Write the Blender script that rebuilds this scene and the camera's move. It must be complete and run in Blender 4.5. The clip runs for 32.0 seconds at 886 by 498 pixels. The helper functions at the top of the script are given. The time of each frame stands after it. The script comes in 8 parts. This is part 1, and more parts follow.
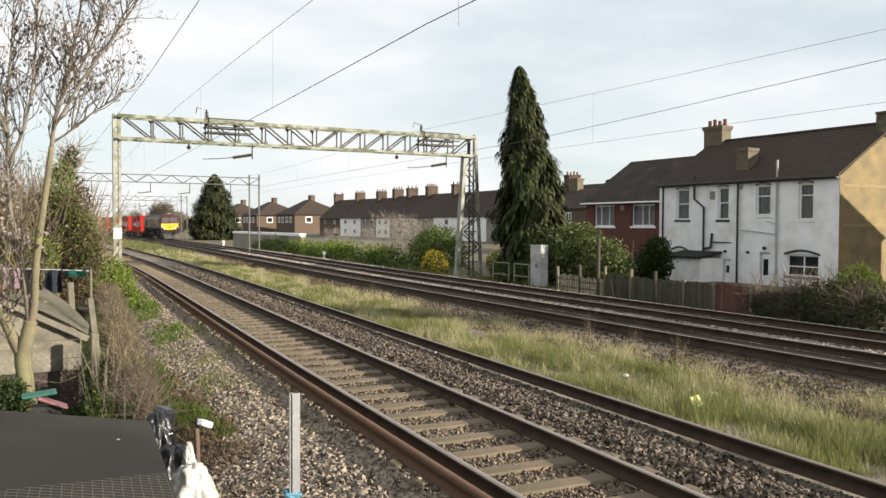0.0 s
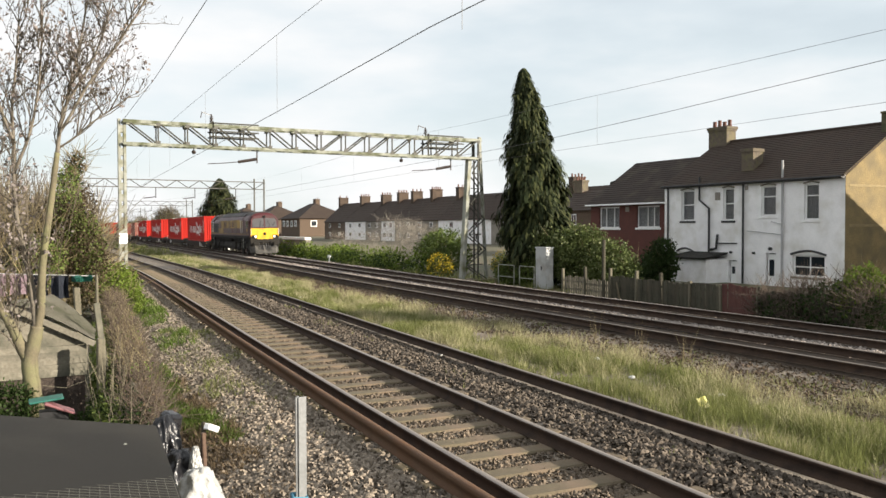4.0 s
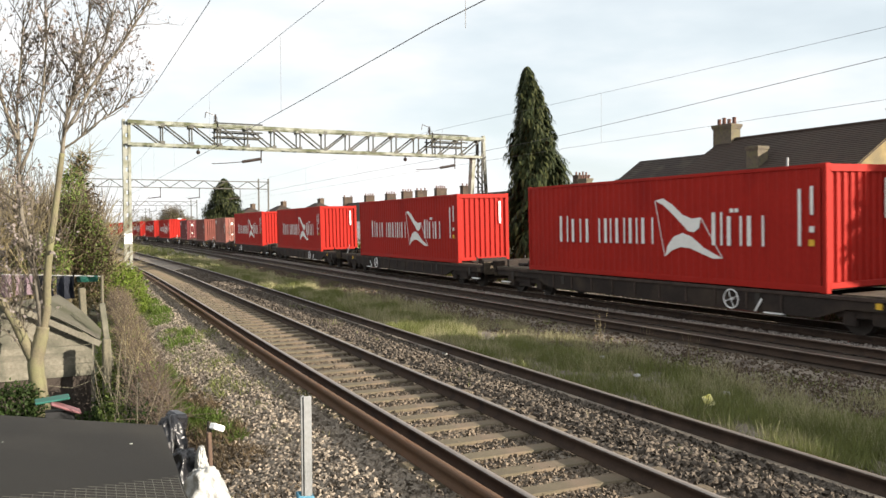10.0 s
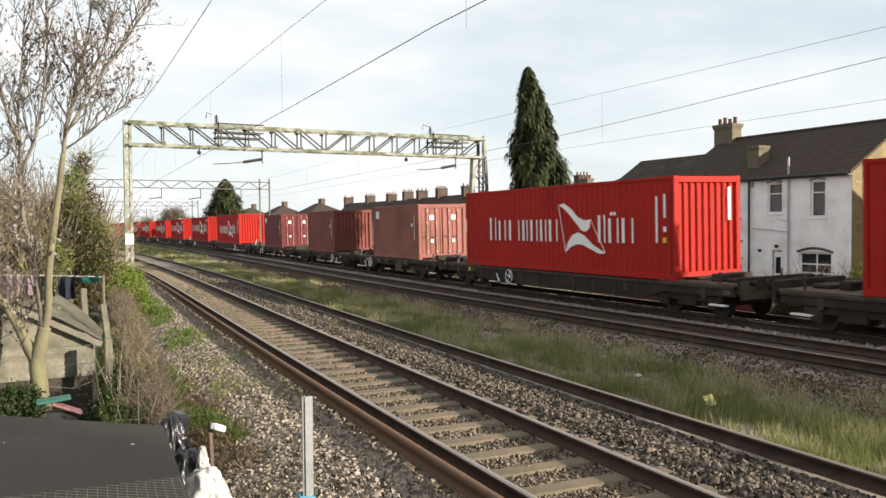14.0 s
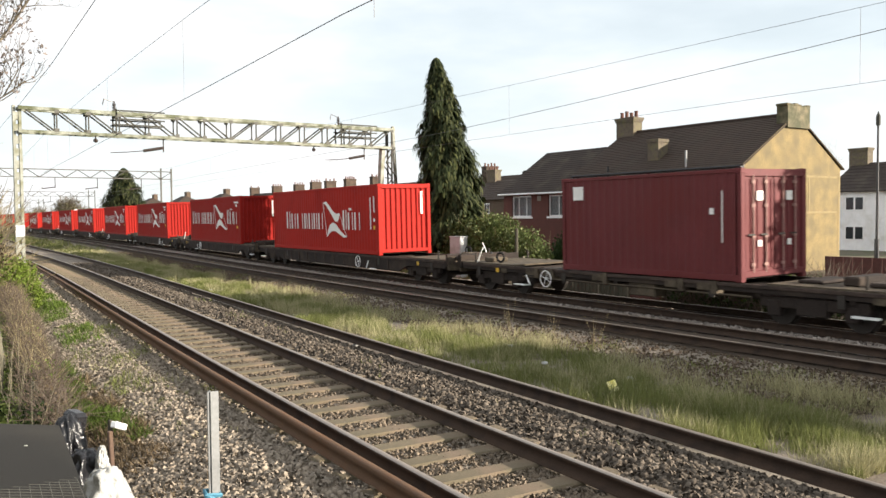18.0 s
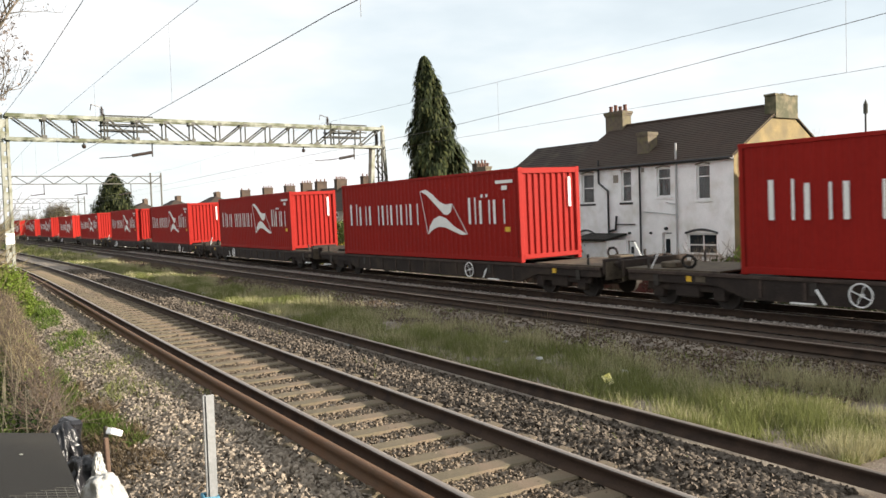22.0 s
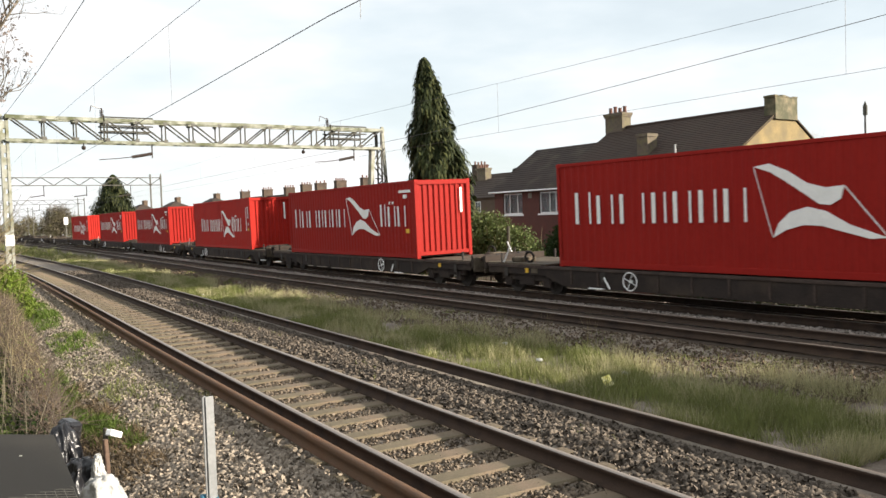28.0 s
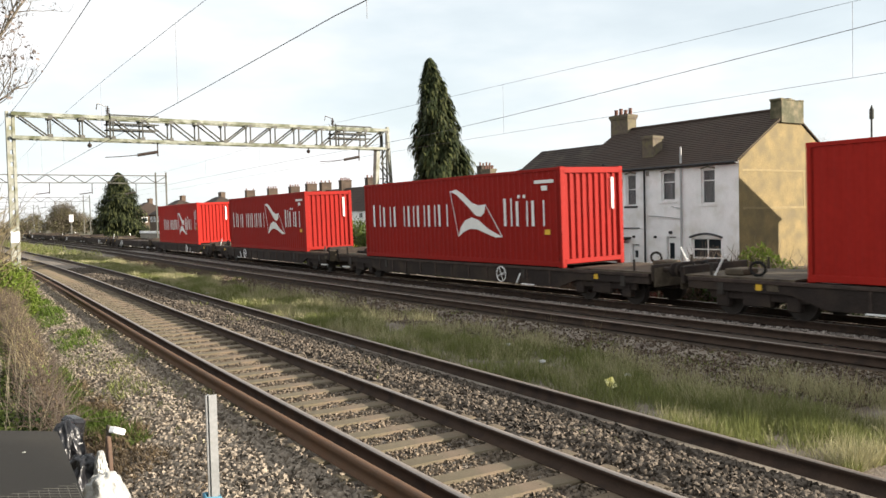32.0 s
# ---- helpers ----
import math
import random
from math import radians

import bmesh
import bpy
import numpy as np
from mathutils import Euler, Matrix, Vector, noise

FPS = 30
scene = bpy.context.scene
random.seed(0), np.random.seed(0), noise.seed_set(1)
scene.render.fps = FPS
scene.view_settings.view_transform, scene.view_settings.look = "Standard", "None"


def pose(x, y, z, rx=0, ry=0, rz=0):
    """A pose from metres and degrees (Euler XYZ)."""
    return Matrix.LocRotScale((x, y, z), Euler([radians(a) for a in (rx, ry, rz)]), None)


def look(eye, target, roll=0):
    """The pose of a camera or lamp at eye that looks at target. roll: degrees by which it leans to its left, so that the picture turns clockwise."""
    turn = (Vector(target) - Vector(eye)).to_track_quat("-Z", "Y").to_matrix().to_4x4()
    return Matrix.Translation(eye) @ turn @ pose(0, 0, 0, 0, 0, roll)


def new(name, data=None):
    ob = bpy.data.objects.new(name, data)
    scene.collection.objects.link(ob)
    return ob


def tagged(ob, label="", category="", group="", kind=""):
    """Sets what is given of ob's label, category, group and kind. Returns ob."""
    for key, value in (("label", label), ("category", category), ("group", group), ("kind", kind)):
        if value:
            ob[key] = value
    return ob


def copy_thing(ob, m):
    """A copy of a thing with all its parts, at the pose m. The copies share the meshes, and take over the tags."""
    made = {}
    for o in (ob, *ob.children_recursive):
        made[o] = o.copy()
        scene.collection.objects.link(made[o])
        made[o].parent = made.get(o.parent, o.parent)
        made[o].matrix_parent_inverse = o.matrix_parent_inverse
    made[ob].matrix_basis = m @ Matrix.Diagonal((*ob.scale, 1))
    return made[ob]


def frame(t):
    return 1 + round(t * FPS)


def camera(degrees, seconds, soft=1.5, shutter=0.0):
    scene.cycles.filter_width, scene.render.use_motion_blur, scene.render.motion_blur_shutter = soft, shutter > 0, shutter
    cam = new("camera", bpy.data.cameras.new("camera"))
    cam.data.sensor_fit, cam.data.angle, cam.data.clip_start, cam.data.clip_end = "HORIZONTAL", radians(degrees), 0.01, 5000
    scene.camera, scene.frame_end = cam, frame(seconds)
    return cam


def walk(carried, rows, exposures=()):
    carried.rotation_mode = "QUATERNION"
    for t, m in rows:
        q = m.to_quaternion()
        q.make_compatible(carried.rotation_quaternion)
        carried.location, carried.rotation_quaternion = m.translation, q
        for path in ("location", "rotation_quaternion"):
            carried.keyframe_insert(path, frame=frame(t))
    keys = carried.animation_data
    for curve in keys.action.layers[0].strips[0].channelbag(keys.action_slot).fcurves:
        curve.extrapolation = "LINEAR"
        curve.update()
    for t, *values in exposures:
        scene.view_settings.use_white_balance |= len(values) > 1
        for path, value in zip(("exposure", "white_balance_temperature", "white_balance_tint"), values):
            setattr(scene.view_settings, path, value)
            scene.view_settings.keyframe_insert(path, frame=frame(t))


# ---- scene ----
# The eye stands still on a stand beside the line and only turns. World: +y runs along the line, away from
# the eye; +x points across the tracks to the houses; z = 0 at the top of the rails.
EYE_Z = 2.43
cam = camera(56.66, 32.0, soft=1.5, shutter=0.15)
# seconds, turn from the line's axis towards the houses, tilt up, lean to the left (degrees)
TURNS = [
    (0, 28.36, -1.70, 0.27), (0.5, 28.27, -1.62, 0.13), (1, 28.22, -1.60, 0.13), (1.5, 28.19, -1.58, 0.09),
    (2, 28.15, -1.57, 0.05), (2.5, 28.14, -1.56, -0.02), (3, 28.09, -1.55, -0.07), (3.5, 28.04, -1.52, -0.08),
    (5.5, 27.90, -1.51, -0.31), (6, 27.88, -1.56, -0.32), (6.5, 27.84, -1.60, -0.33), (7, 27.80, -1.60, -0.35),
    (7.5, 27.78, -1.61, -0.32), (8, 27.74, -1.59, -0.36), (8.5, 27.75, -1.59, -0.37), (9, 27.71, -1.59, -0.46),
    (9.5, 27.71, -1.59, -0.36), (10, 27.70, -1.58, -0.38), (10.5, 27.70, -1.58, -0.42),
    (11, 27.68, -1.58, -0.39), (11.5, 27.66, -1.57, -0.43), (12, 27.64, -1.57, -0.47),
    (12.5, 27.63, -1.57, -0.45), (13, 27.63, -1.57, -0.44), (13.5, 27.63, -1.57, -0.44),
    (14, 27.63, -1.57, -0.44), (14.5, 27.64, -1.57, -0.48), (16.5, 28.37, -1.70, -0.40),
    (17, 33.61, -2.04, -0.40), (17.5, 34.04, -2.13, -0.50), (18, 33.96, -2.26, -0.48),
    (18.5, 34.06, -2.33, -0.44), (19, 34.32, -2.38, -0.38), (19.5, 34.34, -2.37, -0.59),
    (20, 34.19, -2.36, -1.60), (20.5, 34.21, -2.38, -1.87), (21, 34.30, -2.39, -1.83),
    (21.5, 34.37, -2.40, -1.83), (22, 34.49, -2.42, -1.82), (22.5, 34.58, -2.42, -1.81),
    (23, 34.67, -2.42, -1.81), (23.5, 34.70, -2.41, -1.85), (24, 34.74, -2.40, -1.81),
    (24.5, 34.75, -2.38, -1.77), (25, 34.74, -2.37, -1.81), (25.5, 34.71, -2.36, -1.82),
    (27.5, 34.54, -2.34, -1.85), (28, 34.51, -2.32, -1.82), (28.5, 34.47, -2.30, -1.82),
    (29, 34.42, -2.29, -1.82), (29.5, 34.37, -2.29, -1.81), (30, 34.33, -2.29, -1.81),
    (30.5, 34.31, -2.29, -1.82), (31, 34.26, -2.28, -1.83), (31.5, 34.25, -2.29, -1.82),
    (32, 34.22, -2.27, -1.32),
]

def eye_pose(turn, tilt, lean):
    y, p = radians(turn), radians(tilt)
    way = Vector((math.sin(y) * math.cos(p), math.cos(y) * math.cos(p), math.sin(p)))
    return look((0, 0, EYE_Z), Vector((0, 0, EYE_Z)) + way, lean)


EXPOSURE = [(0, 1.06), (7.5, 1.06), (8.2, 1.19), (10.2, 1.19), (11, 1.13), (16.2, 1.12), (17, 1.24), (19, 1.26), (19.8, 1.22), (32, 1.22)]
walk(cam, [(t, eye_pose(a, b, c)) for t, a, b, c in TURNS], EXPOSURE)

# ---- light: a low sun over the houses, thin broken cloud ----
SUN_TO = Vector((0.82, -1.0, 0.39)).normalized()
sun = new("sun", bpy.data.lights.new("sun", "SUN"))
sun.data.energy, sun.data.angle, sun.data.color = 5.0, radians(0.6), (1.0, 0.90, 0.76)
sun.matrix_world = look((60, -60, 40), Vector((60, -60, 40)) - SUN_TO)

world = bpy.data.worlds.new("sky")
scene.world = world
world.use_nodes = True
wn, wl = world.node_tree.nodes, world.node_tree.links
wn.clear()
w_out, w_bg = wn.new("ShaderNodeOutputWorld"), wn.new("ShaderNodeBackground")
w_sky = wn.new("ShaderNodeTexSky")
w_sky.sky_type, w_sky.sun_disc = "NISHITA", False
w_sky.sun_elevation = math.asin(SUN_TO.z)
w_sky.sun_rotation = math.atan2(SUN_TO.x, SUN_TO.y)
w_sky.air_density, w_sky.dust_density, w_sky.ozone_density = 1.0, 1.0, 1.0
w_co, w_map = wn.new("ShaderNodeTexCoord"), wn.new("ShaderNodeMapping")
w_map.inputs["Scale"].default_value = (1.0, 1.0, 3.2)
w_n = wn.new("ShaderNodeTexNoise")
w_n.inputs["Scale"].default_value, w_n.inputs["Detail"].default_value, w_n.inputs["Roughness"].default_value = 2.6, 6, 0.5
w_r = wn.new("ShaderNodeValToRGB")
w_r.color_ramp.elements[0].position, w_r.color_ramp.elements[0].color = 0.30, (0.66, 0.66, 0.66, 1)
w_r.color_ramp.elements[1].position, w_r.color_ramp.elements[1].color = 0.58, (1, 1, 1, 1)
w_c = wn.new("ShaderNodeValToRGB")
w_c.color_ramp.elements[0].position, w_c.color_ramp.elements[0].color = 0.38, (0.90, 0.975, 1.01, 1)
w_c.color_ramp.elements[1].position, w_c.color_ramp.elements[1].color = 0.62, (1.02, 1.01, 1.01, 1)
w_gain = wn.new("ShaderNodeMix")
w_gain.data_type, w_gain.blend_type = "RGBA", "MULTIPLY"
w_gain.inputs[0].default_value, w_gain.inputs[7].default_value = 1.0, (8.0, 8.0, 8.0, 1)
w_mix = wn.new("ShaderNodeMix")
w_mix.data_type = "RGBA"
wl.new(w_co.outputs["Generated"], w_map.inputs[0])
wl.new(w_map.outputs[0], w_n.inputs["Vector"])
wl.new(w_n.outputs[0], w_r.inputs[0])
wl.new(w_n.outputs[0], w_c.inputs[0])
wl.new(w_c.outputs[0], w_gain.inputs[6])
wl.new(w_r.outputs[0], w_mix.inputs[0])
wl.new(w_sky.outputs[0], w_mix.inputs[6])
wl.new(w_gain.outputs[2], w_mix.inputs[7])
wl.new(w_mix.outputs[2], w_bg.inputs[0])
wl.new(w_bg.outputs[0], w_out.inputs[0])
w_bg.inputs[1].default_value = 0.060

# ---- materials ----
def mat(name, col, rough=0.8, metal=0.0, var=0.25, scale=6.0, fine=60.0, bump=0.15, spread=0.0, dirt=None, dirt_at=0.62, spec=0.5):
    """A surface with grain at two scales; spread varies it from piece to piece; dirt is a second, blotchy colour."""
    m = bpy.data.materials.new(name)
    m.use_nodes = True
    n, l = m.node_tree.nodes, m.node_tree.links
    b = n["Principled BSDF"]
    b.inputs["Metallic"].default_value = metal
    b.inputs["Specular IOR Level"].default_value = spec
    co = n.new("ShaderNodeTexCoord")
    big, small = n.new("ShaderNodeTexNoise"), n.new("ShaderNodeTexNoise")
    big.inputs["Scale"].default_value, big.inputs["Detail"].default_value = scale, 5
    small.inputs["Scale"].default_value, small.inputs["Detail"].default_value = fine, 3
    for t in (big, small):
        l.new(co.outputs["Object"], t.inputs["Vector"])
    add = n.new("ShaderNodeMath")
    add.operation = "ADD"
    l.new(big.outputs[0], add.inputs[0])
    l.new(small.outputs[0], add.inputs[1])
    val = n.new("ShaderNodeMapRange")
    val.inputs[1].default_value, val.inputs[2].default_value = 0.6, 1.4
    val.inputs[3].default_value, val.inputs[4].default_value = 1 - var, 1 + var
    l.new(add.outputs[0], val.inputs[0])
    hsv = n.new("ShaderNodeHueSaturation")
    hsv.inputs["Color"].default_value = (*col, 1)
    last = val.outputs[0]
    if spread:
        info, geo = n.new("ShaderNodeObjectInfo"), n.new("ShaderNodeNewGeometry")
        s1, s2, mul = n.new("ShaderNodeMath"), n.new("ShaderNodeMapRange"), n.new("ShaderNodeMath")
        s1.operation, mul.operation = "ADD", "MULTIPLY"
        l.new(info.outputs["Random"], s1.inputs[0])
        l.new(geo.outputs["Random Per Island"], s1.inputs[1])
        s2.inputs[1].default_value, s2.inputs[2].default_value = 0.0, 2.0
        s2.inputs[3].default_value, s2.inputs[4].default_value = 1 - spread, 1 + spread
        l.new(s1.outputs[0], s2.inputs[0])
        l.new(s2.outputs[0], mul.inputs[0])
        l.new(last, mul.inputs[1])
        last = mul.outputs[0]
    l.new(last, hsv.inputs["Value"])
    out = hsv.outputs[0]
    if dirt:
        d, r, mx = n.new("ShaderNodeTexNoise"), n.new("ShaderNodeValToRGB"), n.new("ShaderNodeMix")
        d.inputs["Scale"].default_value, d.inputs["Detail"].default_value = scale * 0.7, 7
        mp = n.new("ShaderNodeMapping")
        mp.inputs["Location"].default_value = (3.1, 7.7, 1.9)
        l.new(co.outputs["Object"], mp.inputs[0])
        l.new(mp.outputs[0], d.inputs["Vector"])
        r.color_ramp.elements[0].position, r.color_ramp.elements[1].position = dirt_at - 0.14, dirt_at + 0.1
        l.new(d.outputs[0], r.inputs[0])
        mx.data_type = "RGBA"
        l.new(r.outputs[0], mx.inputs[0])
        l.new(out, mx.inputs[6])
        mx.inputs[7].default_value = (*dirt, 1)
        out = mx.outputs[2]
    l.new(out, b.inputs["Base Color"])
    rr = n.new("ShaderNodeMapRange")
    rr.inputs[3].default_value, rr.inputs[4].default_value = max(0.02, rough - 0.12), min(1, rough + 0.12)
    l.new(big.outputs[0], rr.inputs[0])
    l.new(rr.outputs[0], b.inputs["Roughness"])
    if bump:
        bp = n.new("ShaderNodeBump")
        bp.inputs["Strength"].default_value, bp.inputs["Distance"].default_value = bump, 0.02
        l.new(small.outputs[0], bp.inputs["Height"])
        l.new(bp.outputs[0], b.inputs["Normal"])
    return m


def leaf_mat(name, col, spread=0.35, through_light=0.25, rough=0.6):
    m = mat(name, col, rough, var=0.2, scale=0.8, fine=9, bump=0, spread=spread, spec=0.12)
    n, l = m.node_tree.nodes, m.node_tree.links
    b, out = n["Principled BSDF"], n["Material Output"]
    tr, mx = n.new("ShaderNodeBsdfTranslucent"), n.new("ShaderNodeMixShader")
    l.new(b.inputs["Base Color"].links[0].from_socket, tr.inputs[0])
    mx.inputs[0].default_value = through_light
    l.new(b.outputs[0], mx.inputs[1])
    l.new(tr.outputs[0], mx.inputs[2])
    l.new(mx.outputs[0], out.inputs[0])
    return m


def glass_mat(name, col=(0.02, 0.025, 0.03)):
    m = mat(name, col, 0.12, var=0.1, scale=2, fine=8, bump=0.02)
    return m


M = {}
M["earth"] = mat("earth", (0.10, 0.075, 0.05), 0.95, var=0.4, scale=1.3, fine=22, bump=0.8, dirt=(0.06, 0.075, 0.025), dirt_at=0.55)
M["ballast_bed"] = mat("ballast_bed", (0.185, 0.155, 0.120), 0.95, var=0.6, scale=3, fine=38, bump=1.0, dirt=(0.09, 0.065, 0.05), dirt_at=0.56)
M["stone"] = mat("stone", (0.23, 0.19, 0.146), 0.95, var=0.3, scale=2.2, fine=60, bump=0.3, spread=0.5)
M["stone_grey"] = mat("stone_grey", (0.124, 0.102, 0.081), 0.95, var=0.3, scale=2.2, fine=60, bump=0.3, spread=0.6, spec=0.2)
M["stone_dark"] = mat("stone_dark", (0.135, 0.104, 0.073), 0.9, var=0.3, scale=2.2, fine=60, bump=0.3, spread=0.6)
M["rust"] = mat("rust", (0.048, 0.031, 0.022), 0.85, 0.0, var=0.35, scale=5, fine=70, bump=0.25, dirt=(0.024, 0.017, 0.014), spec=0.2)
M["rust_bright"] = mat("rust_bright", (0.105, 0.060, 0.035), 0.8, 0.0, var=0.3, scale=4, fine=60, bump=0.25, dirt=(0.11, 0.055, 0.028), spec=0.25)
M["rail_head"] = mat("rail_head", (0.26, 0.225, 0.195), 0.55, 0.5, var=0.2, scale=3, fine=40, bump=0.05)
M["rail_dull"] = mat("rail_dull", (0.20, 0.165, 0.135), 0.5, 0.5, var=0.25, scale=3, fine=40, bump=0.1)
M["concrete"] = mat("concrete", (0.112, 0.090, 0.055), 0.95, var=0.3, scale=3, fine=45, bump=0.35, spread=0.15, dirt=(0.17, 0.12, 0.08), dirt_at=0.6)
M["timber_shade"] = mat("timber_shade", (0.05, 0.038, 0.03), 0.9, var=0.35, scale=4, fine=40, bump=0.4)
M["red"] = mat("container_red", (0.34, 0.021, 0.015), 0.6, var=0.14, scale=0.8, fine=9, bump=0.05, dirt=(0.24, 0.014, 0.012), dirt_at=0.70, spec=0.08)
M["red_bright"] = mat("container_red_bright", (0.265, 0.016, 0.012), 0.6, var=0.12, scale=0.8, fine=9, bump=0.05, dirt=(0.25, 0.014, 0.012), dirt_at=0.72, spec=0.08)
M["brown"] = mat("container_brown", (0.17, 0.050, 0.038), 0.6, var=0.2, scale=0.9, fine=12, bump=0.08, dirt=(0.12, 0.04, 0.03), dirt_at=0.62, spec=0.2)
M["brown_pale"] = mat("container_faded", (0.25, 0.095, 0.075), 0.65, var=0.22, scale=0.9, fine=12, bump=0.08, dirt=(0.17, 0.07, 0.05), dirt_at=0.60, spec=0.2)
M["crimson"] = mat("container_crimson", (0.125, 0.027, 0.029), 0.55, var=0.18, scale=0.9, fine=12, bump=0.08, dirt=(0.12, 0.022, 0.022), dirt_at=0.62, spec=0.2)
M["white_mark"] = mat("white_mark", (0.78, 0.77, 0.74), 0.6, var=0.08, scale=3, fine=20, bump=0)
M["yellow_mark"] = mat("yellow_mark", (0.70, 0.42, 0.03), 0.6, var=0.08, scale=3, fine=20, bump=0)
M["wagon"] = mat("wagon_grime", (0.030, 0.023, 0.020), 0.85, var=0.4, scale=2, fine=24, bump=0.2, dirt=(0.056, 0.041, 0.031), spec=0.2)
M["wheel"] = mat("wheel_steel", (0.040, 0.033, 0.028), 0.7, 0.3, var=0.3, scale=4, fine=30, bump=0.1)
M["maroon"] = mat("maroon_paint", (0.058, 0.012, 0.015), 0.45, var=0.35, scale=0.9, fine=12, bump=0.03, dirt=(0.035, 0.016, 0.015), dirt_at=0.60, spec=0.3)
M["gold"] = mat("gold_paint", (0.29, 0.18, 0.042), 0.55, var=0.35, scale=0.9, fine=12, bump=0.03, dirt=(0.15, 0.095, 0.036), dirt_at=0.55, spec=0.25)
M["nose"] = mat("nose_yellow", (0.66, 0.36, 0.01), 0.5, var=0.15, scale=2.5, fine=18, bump=0.03, dirt=(0.16, 0.10, 0.03), dirt_at=0.66)
M["plough"] = mat("plough_grey", (0.075, 0.070, 0.062), 0.8, var=0.3, scale=3, fine=20, bump=0.1, dirt=(0.02, 0.02, 0.018), dirt_at=0.55)
M["loco_roof"] = mat("loco_roof", (0.030, 0.025, 0.025), 0.75, var=0.3, scale=0.5, fine=16, bump=0.1, dirt=(0.12, 0.105, 0.10), dirt_at=0.60)
M["under"] = mat("underframe", (0.016, 0.015, 0.014), 0.85, var=0.4, scale=2, fine=20, bump=0.2, dirt=(0.034, 0.028, 0.023), spec=0.2)
M["black"] = mat("black_rubber", (0.012, 0.012, 0.013), 0.6, var=0.2, bump=0.1)
M["glass"] = glass_mat("dark_glass")
M["lamp_glow"] = mat("lamp_lens", (0.9, 0.85, 0.7), 0.2, var=0.05, bump=0)
M["lamp_glow"].node_tree.nodes["Principled BSDF"].inputs["Emission Color"].default_value = (1, 0.9, 0.7, 1)
M["lamp_glow"].node_tree.nodes["Principled BSDF"].inputs["Emission Strength"].default_value = 1.2
M["screen_glass"] = mat("windscreen_glass", (0.05, 0.048, 0.05), 0.30, var=0.1, scale=2, fine=8, bump=0.0, spec=0.6)
M["galv"] = mat("galvanised", (0.27, 0.275, 0.24), 0.7, 0.1, var=0.3, scale=3, fine=30, bump=0.1, dirt=(0.13, 0.13, 0.065), dirt_at=0.60)
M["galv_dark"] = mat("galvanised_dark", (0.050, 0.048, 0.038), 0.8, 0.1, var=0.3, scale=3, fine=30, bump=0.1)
M["wire"] = mat("wire", (0.10, 0.095, 0.09), 0.6, 0.4, var=0.1, bump=0)
M["insulator"] = mat("insulator", (0.035, 0.025, 0.02), 0.3, var=0.2, bump=0)
M["render_white"] = mat("render_white", (0.82, 0.81, 0.81), 0.9, var=0.12, scale=1.6, fine=18, bump=0.35, dirt=(0.66, 0.64, 0.60), dirt_at=0.62)
M["render_yellow"] = mat("render_ochre", (0.215, 0.160, 0.072), 0.92, var=0.34, scale=1.6, fine=13, bump=1.0, dirt=(0.150, 0.118, 0.062), dirt_at=0.57)
M["render_band"] = mat("render_band", (0.24, 0.185, 0.092), 0.92, var=0.3, scale=2, fine=18, bump=0.6)
M["render_grey"] = mat("render_grey", (0.22, 0.20, 0.165), 0.9, var=0.2, scale=0.8, fine=14, bump=0.2, dirt=(0.28, 0.25, 0.22), dirt_at=0.6)
M["brick_red"] = mat("brick_red", (0.098, 0.034, 0.026), 0.9, var=0.25, scale=2, fine=24, bump=0.3)
M["brick_stock"] = mat("brick_stock", (0.092, 0.063, 0.042), 0.92, var=0.3, scale=3, fine=20, bump=0.4, dirt=(0.10, 0.07, 0.05), dirt_at=0.58)
M["slate"] = mat("roof_tile", (0.044, 0.031, 0.024), 0.85, var=0.35, scale=1.1, fine=16, bump=0.3, spread=0.2, spec=0.25, dirt=(0.052, 0.040, 0.030), dirt_at=0.64)
M["slate_grey"] = mat("roof_slate_grey", (0.046, 0.036, 0.031), 0.9, var=0.3, scale=1.1, fine=16, bump=0.3, spread=0.15, dirt=(0.07, 0.058, 0.045), dirt_at=0.64, spec=0.2)
M["pot"] = mat("clay_pot", (0.125, 0.058, 0.042), 0.85, var=0.2, scale=5, fine=30)
M["frame_white"] = mat("frame_white", (0.80, 0.80, 0.79), 0.5, var=0.05, bump=0)
M["curtain"] = mat("net_curtain", (0.72, 0.72, 0.73), 0.9, var=0.25, scale=5, fine=30, bump=0.2)
M["pipe_black"] = mat("pipe_black", (0.018, 0.018, 0.02), 0.5, var=0.2, bump=0)
M["pipe_grey"] = mat("pipe_grey", (0.36, 0.36, 0.36), 0.6, var=0.15, bump=0)
M["fence"] = mat("fence_wood", (0.052, 0.050, 0.037), 0.95, var=0.4, scale=3, fine=30, bump=0.35, spread=0.5, dirt=(0.075, 0.066, 0.05), dirt_at=0.6, spec=0.15)
M["fence_red"] = mat("fence_red", (0.085, 0.032, 0.026), 0.9, var=0.3, scale=4, fine=30, bump=0.3, spread=0.2)
M["felt"] = mat("roof_felt", (0.0185, 0.0172, 0.0150), 0.95, var=0.25, scale=1.2, fine=120, bump=0.35, dirt=(0.034, 0.031, 0.026), dirt_at=0.6, spec=0.25)
M["bark"] = mat("bark", (0.135, 0.115, 0.072), 0.95, var=0.25, scale=5, fine=34, bump=0.4, dirt=(0.16, 0.155, 0.075), dirt_at=0.55)
M["bark_grey"] = mat("bark_grey", (0.155, 0.135, 0.105), 0.95, var=0.3, scale=5, fine=34, bump=0.4)
